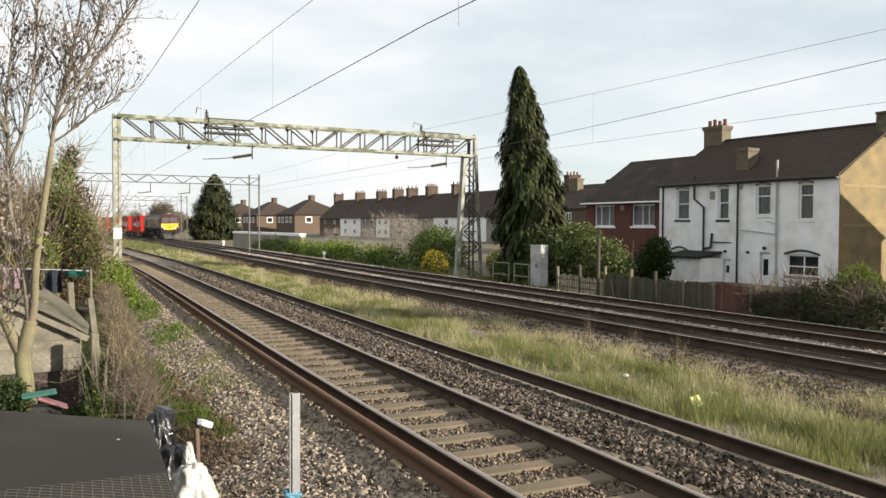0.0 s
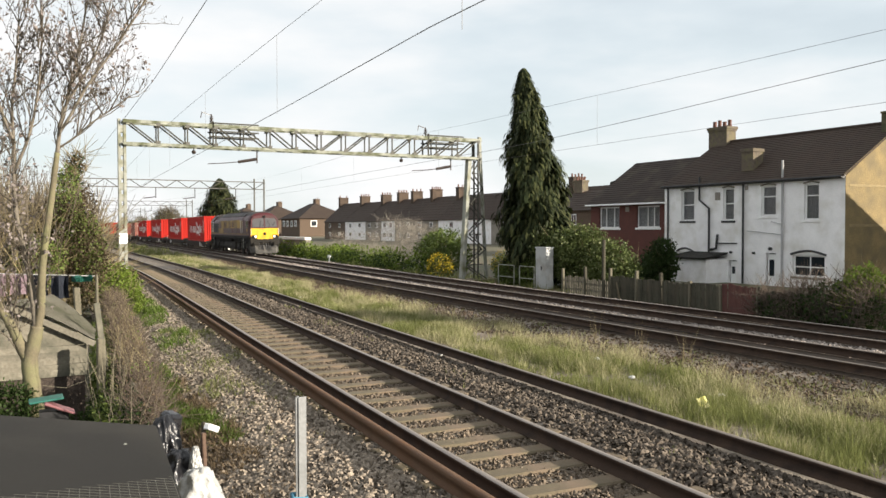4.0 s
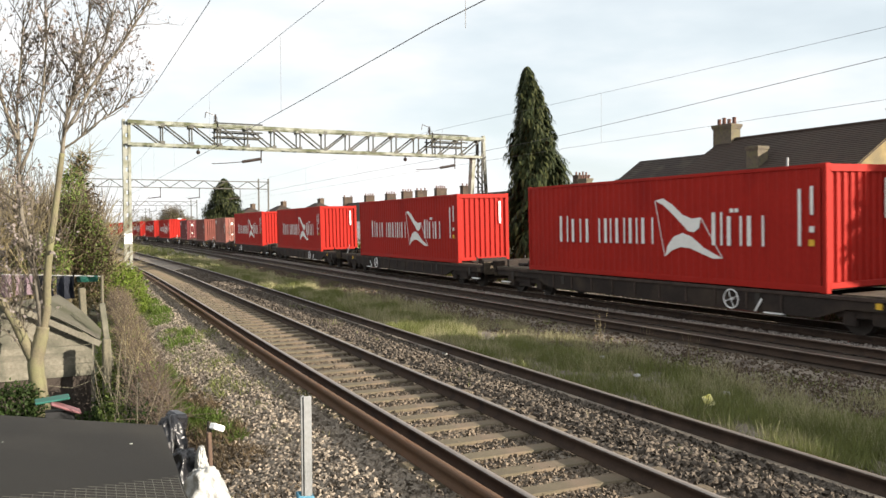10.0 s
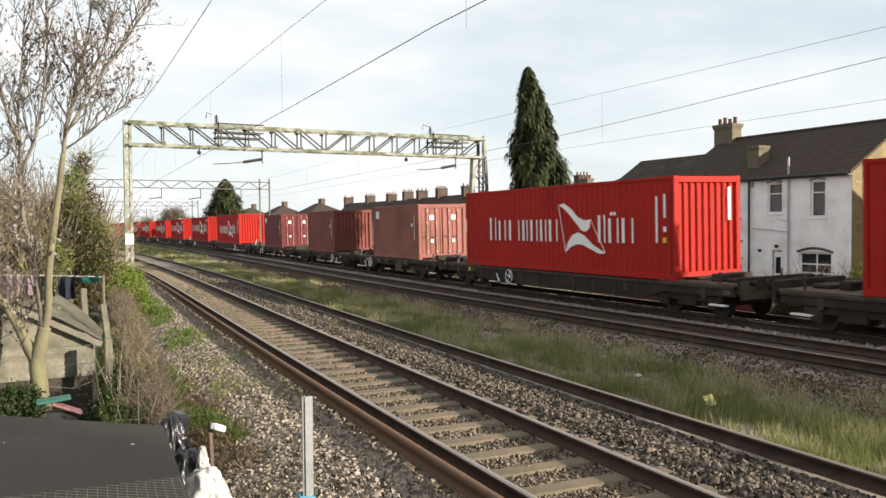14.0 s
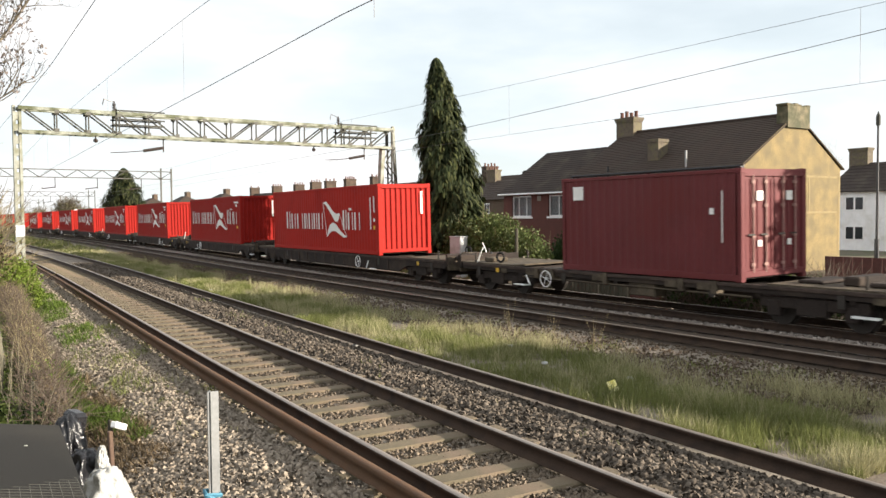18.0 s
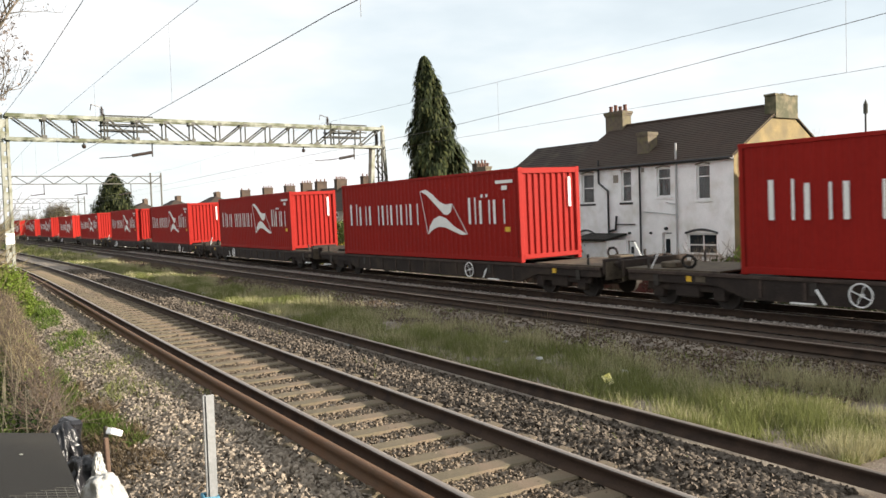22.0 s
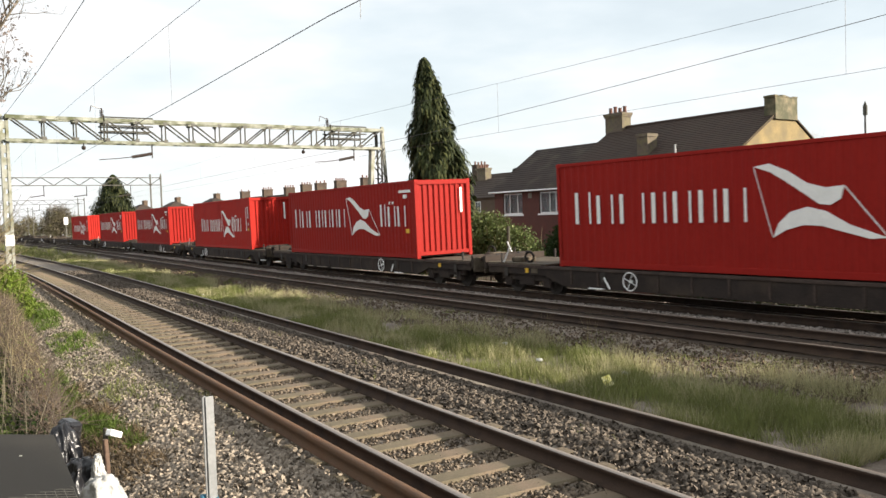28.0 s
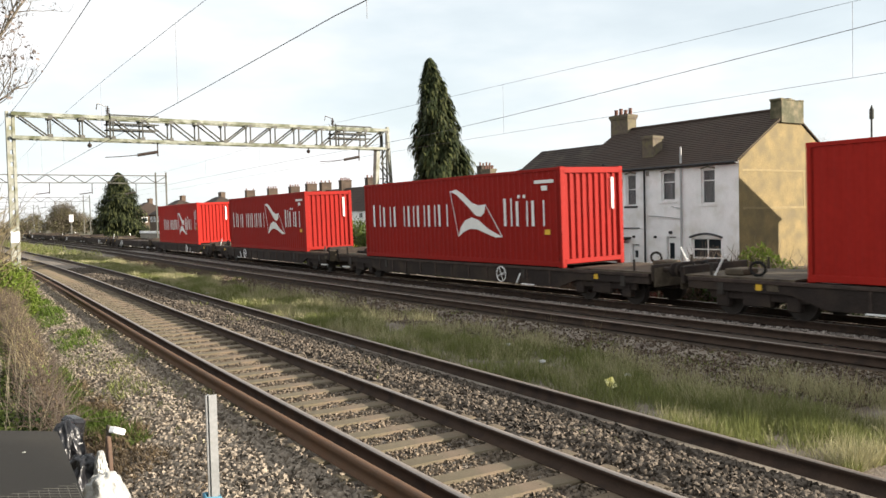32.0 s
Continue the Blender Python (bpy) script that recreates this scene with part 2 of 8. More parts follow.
M["twig"] = mat("twig", (0.175, 0.142, 0.075), 0.9, var=0.25, scale=4, fine=20, bump=0, spread=0.4)
M["twig_dark"] = mat("twig_dark", (0.115, 0.095, 0.068), 0.9, var=0.25, scale=4, fine=20, bump=0, spread=0.3)
M["bud"] = leaf_mat("bud_leaf", (0.21, 0.18, 0.165))
M["fir"] = leaf_mat("fir_leaf", (0.021, 0.028, 0.011), 0.5, 0.12)
M["fir_tip"] = leaf_mat("fir_tip", (0.058, 0.064, 0.024), 0.4, 0.15)
M["bush"] = leaf_mat("bush_leaf", (0.070, 0.095, 0.024), 0.5)
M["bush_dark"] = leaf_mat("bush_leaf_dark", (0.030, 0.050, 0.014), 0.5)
M["bush_bright"] = leaf_mat("bush_leaf_bright", (0.12, 0.165, 0.028), 0.4)
M["gorse"] = leaf_mat("yellow_blossom", (0.40, 0.30, 0.02), 0.4)
M["blossom"] = leaf_mat("pale_blossom", (0.22, 0.24, 0.12), 0.3)
M["ivy"] = leaf_mat("ivy_leaf", (0.10, 0.13, 0.035), 0.5)
M["grass"] = leaf_mat("grass_blade", (0.158, 0.172, 0.060), 0.45, 0.35)
M["straw"] = leaf_mat("straw_blade", (0.345, 0.32, 0.18), 0.4, 0.3)
M["bag_black"] = mat("bag_black", (0.012, 0.012, 0.014), 0.3, var=0.2, scale=6, fine=20, bump=0.8)
M["bag_white"] = mat("bag_white", (0.36, 0.36, 0.345), 0.4, var=0.15, scale=6, fine=22, bump=0.9)
M["blue"] = mat("blue_cord", (0.05, 0.18, 0.26), 0.6, var=0.2, bump=0.1)
M["pink"] = mat("pink_plastic", (0.20, 0.085, 0.09), 0.5, var=0.1, bump=0)
M["teal"] = mat("teal_plastic", (0.02, 0.115, 0.088), 0.5, var=0.1, bump=0)
M["grey_box"] = mat("cabinet_grey", (0.40, 0.41, 0.41), 0.6, var=0.1, scale=2, fine=20, bump=0.05, dirt=(0.25, 0.24, 0.21), dirt_at=0.62)
M["sheet_roof"] = mat("asbestos_sheet", (0.17, 0.16, 0.125), 0.9, var=0.2, scale=1.5, fine=25, bump=0.25, dirt=(0.10, 0.10, 0.06), dirt_at=0.58)
M["cloth_dark"] = mat("cloth_dark", (0.03, 0.035, 0.05), 0.9, var=0.3, bump=0.3)
M["cloth_pink"] = mat("cloth_pink", (0.30, 0.22, 0.25), 0.9, var=0.3, bump=0.3)
M["wool"] = leaf_mat("far_wood", (0.095, 0.088, 0.045), 0.5)

# ---- building blocks ----
def swung(ys, slopes, fixed):
    """The sideways swing of a line along y, from its slopes at some places; none at y = fixed."""
    at = np.arange(-400, 900, 1.0)
    sl = np.interp(at, ys, slopes)
    b = np.concatenate([[0], np.cumsum((sl[1:] + sl[:-1]) / 2)])
    return at, sl, b - np.interp(fixed, at, b)


# the far pair of tracks, and the near track, which swings away sooner
_y, _s, _b = swung((-400, 0, 50, 80, 120, 200, 320, 900), (0, 0, 0.066, 0.05, 0.034, 0.0, -0.05, -0.05), 0)
_, _ns, _nb = swung((-400, 0, 10, 20, 35, 50, 65, 80, 95, 120, 200, 320, 900), (0.052, 0.052, 0.057, 0.067, 0.064, 0.045, 0.025, 0.025, 0.040, 0.036, 0.0, -0.05, -0.05), 7)


def bend(y):
    """How far the far tracks have swung to the right of their axis at y."""
    return float(np.interp(y, _y, _b))


def near_bend(y):
    """The same for the near track."""
    return float(np.interp(y, _y, _nb))


def shift(x, y):
    """The swing of the ground at x from the axis: the near track's, passing over into the far tracks'."""
    k = np.clip((x - 8.0) / 4.5, 0, 1)
    return np.interp(y, _y, _nb) * (1 - k) + np.interp(y, _y, _b) * k


def heading(y):
    return -math.degrees(math.atan(float(np.interp(y, _y, _s))))


def near_heading(y):
    return -math.degrees(math.atan(float(np.interp(y, _y, _ns))))


def part(name, bm, material, parent=None, label="", smooth=False):
    me = bpy.data.meshes.new(name)
    bmesh.ops.recalc_face_normals(bm, faces=bm.faces)
    if smooth:
        for f in bm.faces:
            f.smooth = True
    bm.to_mesh(me)
    bm.free()
    me.materials.append(material)
    ob = new(name, me)
    ob.parent = parent
    if label:
        ob["label"] = label
    return ob


def np_mesh(name, verts, faces, material, parent=None, smooth=False):
    me = bpy.data.meshes.new(name)
    verts, faces = np.asarray(verts, dtype=np.float32), np.asarray(faces, dtype=np.int32)
    n, k = faces.shape
    me.vertices.add(len(verts))
    me.vertices.foreach_set("co", verts.ravel())
    me.loops.add(n * k)
    me.loops.foreach_set("vertex_index", faces.ravel())
    me.polygons.add(n)
    me.polygons.foreach_set("loop_start", np.arange(0, n * k, k, dtype=np.int32))
    if smooth:
        me.polygons.foreach_set("use_smooth", np.ones(n, dtype=bool))
    me.update(calc_edges=True)
    me.materials.append(material)
    ob = new(name, me)
    ob.parent = parent
    return ob


def rotations(rng, n, upright=False, tilt=0.4):
    """n random turns: any way round, or about the upright with a little tilt."""
    a = rng.uniform(0, 2 * np.pi, n)
    if upright:
        b, c = rng.normal(0, tilt, n), rng.normal(0, tilt, n)
    else:
        b, c = rng.uniform(0, 2 * np.pi, n), rng.uniform(0, 2 * np.pi, n)
    ca, sa, cb, sb, cc, sc = np.cos(a), np.sin(a), np.cos(b), np.sin(b), np.cos(c), np.sin(c)
    z, o = np.zeros(n), np.ones(n)
    ra = np.stack([np.stack([ca, -sa, z], 1), np.stack([sa, ca, z], 1), np.stack([z, z, o], 1)], 1)
    rb = np.stack([np.stack([o, z, z], 1), np.stack([z, cb, -sb], 1), np.stack([z, sb, cb], 1)], 1)
    rc = np.stack([np.stack([cc, z, sc], 1), np.stack([z, o, z], 1), np.stack([-sc, z, cc], 1)], 1)
    return rb @ rc @ ra


def scatter(name, verts, faces, places, turns, sizes, material, parent=None, smooth=False):
    """One mesh of many small copies of a little shape."""
    v, f = np.asarray(verts, float), np.asarray(faces, int)
    sizes = np.asarray(sizes, float)
    if sizes.ndim == 1:
        sizes = np.repeat(sizes[:, None], 3, 1)
    w = np.einsum("nij,nkj->nki", turns, v[None] * sizes[:, None, :]) + np.asarray(places)[:, None, :]
    ff = f[None] + (np.arange(len(places)) * len(v))[:, None, None]
    return np_mesh(name, w.reshape(-1, 3), ff.reshape(-1, f.shape[1]), material, parent, smooth)


def box(bm, x0, y0, z0, x1, y1, z1, bevel=0.0, m=None):
    r = bmesh.ops.create_cube(bm, size=1)
    t = Matrix.Translation(((x0 + x1) / 2, (y0 + y1) / 2, (z0 + z1) / 2)) @ Matrix.Diagonal((abs(x1 - x0), abs(y1 - y0), abs(z1 - z0), 1))
    bmesh.ops.transform(bm, matrix=(m @ t if m else t), verts=r["verts"])
    if bevel:
        es = list({e for v in r["verts"] for e in v.link_edges})
        bmesh.ops.bevel(bm, geom=es, offset=bevel, segments=1, affect="EDGES")
    return bm


def B(*a, **k):
    return box(bmesh.new(), *a, **k)


def bar(bm, p, q, r, n=6, r2=None):
    """A round bar from p to q."""
    p, q = Vector(p), Vector(q)
    d = q - p
    m = Matrix.Translation((p + q) / 2) @ d.to_track_quat("Z", "Y").to_matrix().to_4x4()
    bmesh.ops.create_cone(bm, cap_ends=True, segments=n, radius1=r, radius2=r if r2 is None else r2, depth=d.length, matrix=m)
    return bm


def beam(bm, p, q, w, h):
    """A square bar from p to q, w wide and h high."""
    p, q = Vector(p), Vector(q)
    d = q - p
    up = Vector((0, 0, 1)) if abs(d.normalized().z) < 0.95 else Vector((1, 0, 0))
    s = d.cross(up).normalized()
    u = s.cross(d).normalized()
    m = Matrix((s, d.normalized(), u)).transposed().to_4x4()
    m.translation = (p + q) / 2
    return box(bm, -w / 2, -d.length / 2, -h / 2, w / 2, d.length / 2, h / 2, m=m)


def run(bm, pts, r, n=6):
    """A round bar bent through pts, as one skin."""
    pts = [Vector(p) for p in pts]
    rings, side = [], None
    for i, p in enumerate(pts):
        d = (pts[min(i + 1, len(pts) - 1)] - pts[max(i - 1, 0)]).normalized()
        if side is None:
            side = d.orthogonal().normalized()
        side = (side - d * side.dot(d)).normalized()
        up = d.cross(side)
        rings.append([p + (side * math.cos(2 * math.pi * k / n) + up * math.sin(2 * math.pi * k / n)) * r for k in range(n)])
    vs = [[bm.verts.new(q) for q in ring] for ring in rings]
    for a, b in zip(vs, vs[1:]):
        for i in range(n):
            bm.faces.new((a[i], a[(i + 1) % n], b[(i + 1) % n], b[i]))
    bm.faces.new(vs[0])
    bm.faces.new(vs[-1])
    return bm


def extrude_profile(name, prof, ys, material, parent=None, offset=None, label=""):
    """A strip that follows the line: a cross-section (x, z) at every y of ys."""
    v, f, n = [], [], len(prof)
    for y in ys:
        v += [(x + (float(shift(x, y)) if offset is None else offset(y)), y, z) for x, z in prof]
    for i in range(len(ys) - 1):
        for j in range(n - 1):
            a = i * n + j
            f.append((a, a + 1, a + n + 1, a + n))
    ob = np_mesh(name, v, f, material, parent)
    if label:
        ob["label"] = label
    return ob


def loft(bm, rings, close=True):
    """Skins a row of equal rings of points."""
    vs = [[bm.verts.new(p) for p in r] for r in rings]
    n = len(rings[0])
    for a, b in zip(vs, vs[1:]):
        for i in range(n if close else n - 1):
            bm.faces.new((a[i], a[(i + 1) % n], b[(i + 1) % n], b[i]))
    bm.faces.new(vs[0])
    bm.faces.new(vs[-1])
    return bm


def empty(name, x=0, y=0, z=0, rz=0):
    ob = new(name)
    ob.matrix_basis = pose(x, y, z, 0, 0, rz)
    return ob


# ---- ground, ballast and tracks ----
TRAIN_X = 17.05


def along(y0, y1, near=1.0, far=12.0):
    ys, y = [], y0
    while y < y1:
        ys.append(y)
        y += near if abs(y) < 60 else (4.0 if abs(y) < 150 else far)
    return ys + [y1]


GROUND = [(-900, -0.75), (-3, -0.75), (1.2, -0.62), (20.6, -0.62), (30, -0.72), (900, -0.75)]


def ground_z(x):
    return float(np.interp(x, [p[0] for p in GROUND], [p[1] for p in GROUND]))


def ground():
    xs = [-900, -200, -60, -20, -8, -3, 1.2, 6, 12, 20.6, 24, 30, 45, 70, 120, 300, 900]
    ys = [-900, -200, -60, -30, -15, 0, 10, 20, 35, 50, 70, 100, 150, 250, 450, 900, 2500]
    v = [(x, y, ground_z(x)) for y in ys for x in xs]
    n = len(xs)
    f = [(j * n + i, j * n + i + 1, (j + 1) * n + i + 1, (j + 1) * n + i) for j in range(len(ys) - 1) for i in range(n - 1)]
    tagged(np_mesh("ground", v, f, M["earth"]), "dark earth with patchy weeds reaching the horizon", "ground", kind="structure")
    ys = along(-40, 420)
    bed = extrude_profile("ballast", [(0.9, -0.66), (2.2, -0.36), (3.0, -0.20), (3.42, -0.15), (3.60, -0.19), (4.05, -0.20), (5.75, -0.20), (6.18, -0.19), (6.4, -0.15), (7.2, -0.20), (7.8, -0.30), (12.2, -0.30), (12.7, -0.24),
                                      (15.5, -0.22), (18.9, -0.22), (19.6, -0.30), (20.9, -0.66)], ys, M["ballast_bed"])
    tagged(bed, "brown stone ballast bed under the railway tracks", "ballast", kind="structure")


RAIL = [(-0.075, -0.159), (-0.075, -0.145), (-0.012, -0.125), (-0.010, -0.05), (-0.036, -0.035), (-0.036, -0.006), (-0.030, 0.0), (0.030, 0.0),
        (0.036, -0.006), (0.036, -0.035), (0.010, -0.05), (0.012, -0.125), (0.075, -0.145), (0.075, -0.159)]


def rail(x, parent, head, y0=-40, y1=420, label=""):
    ys, line = along(y0, y1), near_bend if x < 9 else bend
    web = extrude_profile("rail", [(x + a, z) for a, z in RAIL], ys, M["rust"], parent, line, label)
    top = extrude_profile("rail_head", [(x + a * 1.02, z + 0.002) for a, z in RAIL[5:9]], ys, head, web, line, "worn steel running surface")
    return web


def track(x, head, sleeper_mat, label, near):
    t = empty("railway_track", x, 0, 0)
    tagged(t, label, "railway track", group="railway tracks")
    for s in (-0.7525, 0.7525):
        rail(x + s, t, head).matrix_parent_inverse = t.matrix_basis.inverted()
    rng = random.Random(int(x * 10))
    # concrete sleepers, one mesh shared by all near ones
    bm = bmesh.new()
    w = 1.26
    box(bm, -w, -0.13, -0.38, w, 0.13, -0.165, bevel=0.02)
    me = bpy.data.meshes.new("sleeper")
    bm.to_mesh(me)
    bm.free()
    me.materials.append(sleeper_mat)
    far_v, far_f = [], []
    y, k = 2.005, 0
    while y < 300:
        a = near_heading(y)
        if y < near:
            ob = new("sleeper", me)
            ob.parent, ob.matrix_parent_inverse = t, t.matrix_basis.inverted()
            ob.matrix_basis = pose(x + near_bend(y), y + rng.uniform(-0.02, 0.02), rng.uniform(0.0, 0.012), 0, 0, a + rng.uniform(-0.6, 0.6))
        else:
            b = len(far_v)
            for dx in (-w, w):
                for dy in (-0.13, 0.13):
                    far_v.append((x + near_bend(y) + dx, y + dy, -0.167))
            far_f.append((b, b + 2, b + 3, b + 1))
        y += 0.665
    if far_f:
        rest = np_mesh("sleepers", far_v, far_f, sleeper_mat, t)
        rest.matrix_parent_inverse = t.matrix_basis.inverted()
        tagged(rest, kind="stuff")
    return t


def plain_track(x, head, label):
    """A track whose sleepers are buried: two rails on a strip of sooty ballast."""
    t = empty("railway_track", x, 0, 0)
    tagged(t, label, "railway track", group="railway tracks")
    inv = t.matrix_basis.inverted()
    for s in (-0.7525, 0.7525):
        rail(x + s, t, head).matrix_parent_inverse = inv
    strip = extrude_profile("sooty_bed", [(x - 0.86, -0.235), (x - 0.80, -0.19), (x + 0.80, -0.19), (x + 0.86, -0.235)], along(-40, 420), M["soot"], t, bend)
    strip.matrix_parent_inverse = inv


M["soot"] = mat("sooty_ballast", (0.070, 0.054, 0.042), 0.95, var=0.4, scale=2.5, fine=30, bump=0.9, spec=0.2)


def tracks():
    track(4.887, M["rail_head"], M["concrete"], "rusty railway track on pale concrete sleepers", 90)
    plain_track(13.965, M["rail_dull"], "dark railway track sunk in sooty ballast")
    plain_track(TRAIN_X, M["rail_head"], "railway track carrying the freight train")
    c = empty("conductor_rail", 3.75, 0, 0)
    tagged(c, "rusty brown conductor rail on insulators beside the running rail", "rail")
    inv = c.matrix_basis.inverted()
    prof = [(-0.05, -0.10), (-0.05, -0.075), (-0.018, -0.06), (-0.018, 0.0), (-0.046, 0.02), (-0.046, 0.062), (-0.036, 0.075), (0.036, 0.075), (0.046, 0.062), (0.046, 0.02), (0.018, 0.0), (0.018, -0.06), (0.05, -0.075), (0.05, -0.10)]
    extrude_profile("rail", [(3.75 + a, z) for a, z in prof], along(-40, 420), M["rust_bright"], c, near_bend).matrix_parent_inverse = inv
    for k in range(24):
        y = 4.0 + k * 2.66
        ins = part("insulator", box(bar(bmesh.new(), (0, 0, -0.2), (0, 0, -0.10), 0.06, 10), -0.075, -0.05, -0.10, 0.075, 0.05, -0.085), M["concrete"], c, "pale ceramic insulator pot")
        ins.matrix_parent_inverse, ins.matrix_basis = inv, pose(3.75 + near_bend(y), y, 0)
    lone = empty("disused_rail", 7.45, 0, 0)
    tagged(lone, "lone rusty rail beside the grass strip", "rail")
    rail(7.45, lone, M["rail_dull"]).matrix_parent_inverse = lone.matrix_basis.inverted()


# ---- gantries and overhead wires ----
def gantry():
    """The near portal: a lattice beam on a column and a braced tower."""
    g = empty("overhead_line_gantry", 0, 38.4, 0)
    tagged(g, "weathered galvanised lattice gantry spanning the tracks", "gantry", group="overhead line gantries")
    x0, x1, zb, zt = 4.75, 22.4, 6.12, 7.09
    for dy in (-0.3, 0.3):
        part("top_chord", beam(bmesh.new(), (x0 - 0.2, dy, zt), (x1 + 0.2, dy, zt), 0.12, 0.145), M["galv_mossy"], g)
        part("bottom_chord", beam(bmesh.new(), (x0 - 0.2, dy, zb), (x1, dy, zb), 0.12, 0.125), M["galv_mossy"], g)
        n = 14
        for i in range(n):
            a, b = x0 + (x1 - x0) * i / n, x0 + (x1 - x0) * (i + 1) / n
            up = (zb, zt) if (i >= n // 2) else (zt, zb)
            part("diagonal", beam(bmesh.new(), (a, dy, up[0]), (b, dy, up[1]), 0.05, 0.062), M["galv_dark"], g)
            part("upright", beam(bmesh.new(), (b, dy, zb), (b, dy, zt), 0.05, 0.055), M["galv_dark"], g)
            for z in (zb + 0.09, zt - 0.10):
                part("gusset", B(b - 0.09, dy - 0.068 if dy < 0 else dy + 0.05, z - 0.07, b + 0.09, dy - 0.05 if dy < 0 else dy + 0.068, z + 0.08), M["galv_mid"], g)
    for i in range(0, 15, 2):
        x = x0 + (x1 - x0) * i / 14
        bm = beam(bmesh.new(), (x, -0.3, zt), (x, 0.3, zt), 0.05, 0.05)
        part("cross_tie", beam(bm, (x, -0.3, zb), (x, 0.3, zb), 0.05, 0.05), M["galv"], g)
    col = bmesh.new()
    for dx in (-0.13, 0.13):
        box(col, 4.53 + dx * 0.85 - 0.055, -0.16, -0.7, 4.53 + dx * 0.85 + 0.055, 0.16, 7.2)
    for k in range(14):
        box(col, 4.45, -0.13, 0.1 + k * 0.5, 4.61, -0.11, 0.42 + k * 0.5)
        box(col, 4.45, 0.11, 0.1 + k * 0.5, 4.61, 0.13, 0.42 + k * 0.5)
    part("column", col, M["galv"], g)
    part("sign_plate", B(4.36, -0.19, 1.75, 4.70, -0.165, 2.2), M["frame_white"], g, "small white number plate")
    # braced tower: an upright flanged leg and a raking leg
    leg = bmesh.new()
    beam(leg, (21.55, 0, -0.7), (22.0, 0, 6.2), 0.34, 0.2)
    part("tower_leg", leg, M["galv"], g)
    part("raking_leg", beam(bmesh.new(), (23.1, 0, -0.7), (22.65, 0, 7.3), 0.14, 0.14), M["galv"], g)
    for k in range(8):
        z0, z1 = -0.4 + k * 0.82, 0.42 + k * 0.82
        xa = lambda z: 21.7 + 0.45 * (z + 0.7) / 6.9
        xb = lambda z: 23.05 - 0.45 * (z + 0.7) / 8.0
        for dy in (-0.22, 0.22):
            p, q = ((xa(z0), dy, z0), (xb(z1), dy, z1)) if k % 2 else ((xb(z0), dy, z0), (xa(z1), dy, z1))
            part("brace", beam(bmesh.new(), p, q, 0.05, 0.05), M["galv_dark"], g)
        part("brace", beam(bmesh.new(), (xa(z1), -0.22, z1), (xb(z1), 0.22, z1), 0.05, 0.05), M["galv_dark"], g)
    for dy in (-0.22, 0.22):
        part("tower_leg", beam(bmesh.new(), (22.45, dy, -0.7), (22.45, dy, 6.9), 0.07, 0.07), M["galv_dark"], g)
    part("base_plinth", B(21.2, -0.6, -0.75, 23.5, 0.6, -0.35, bevel=0.03), M["concrete"], g)
    for i, x in enumerate((8.4, 10.5, 19.4, 20.9)):
        top = i in (0, 2)
        bm = bmesh.new()
        if top:
            bar(bm, (x, 0, zt), (x, 0, zt + 0.55), 0.035)
            for k in range(4):
                bar(bm, (x, 0, zt + 0.2 + 0.07 * k), (x, 0, zt + 0.23 + 0.07 * k), 0.09, 8)
            bar(bm, (x, 0, zt + 0.5), (x - 0.45, -0.1, zt + 0.62), 0.02)
            bar(bm, (x - 0.45, -0.1, zt + 0.62), (x - 0.5, -0.1, zt + 0.35), 0.02)
            part("insulator", bm, M["insulator"], g)
            fr = bmesh.new()
            for dy in (-0.33, 0.33):
                for z in (zt + 0.12, zt - 0.25, zt - 0.5):
                    beam(fr, (x - 0.1, dy, z), (x + 2.1, dy, z), 0.06, 0.06)
                beam(fr, (x, dy, zb), (x, dy, zt + 0.2), 0.06, 0.06)
            part("switch_frame", fr, M["galv_dark"], g)
        else:
            beam(bm, (x, 0, zb), (x, 0, zb - 0.65), 0.05, 0.05)
            bar(bm, (x, 0, zb - 0.45), (x - 0.9, -0.05, zb - 0.62), 0.07, 8)
            run(bm, [(x - 0.9, -0.05, zb - 0.62), (x - 1.6, -0.05, zb - 0.70), (x - 2.3, -0.05, zb - 0.75)], 0.018)
            part("registration_arm", bm, M["insulator"], g)
            bm = bmesh.new()
            bmesh.ops.create_uvsphere(bm, u_segments=8, v_segments=6, radius=0.10, matrix=Matrix.Translation((x - 2.9, 0, zb - 0.24)))
            bar(bm, (x - 2.9, 0, zb), (x - 2.9, 0, zb - 0.2), 0.025)
            part("pulley", bm, M["insulator"], g)
    return g


M["galv_mossy"] = mat("galvanised_mossy", (0.26, 0.27, 0.225), 0.75, 0.1, var=0.45, scale=3.2, fine=20, bump=0.2, dirt=(0.075, 0.082, 0.038), dirt_at=0.53)
M["galv_mid"] = mat("galvanised_weathered", (0.095, 0.092, 0.078), 0.75, 0.1, var=0.3, scale=2, fine=20, bump=0.1)


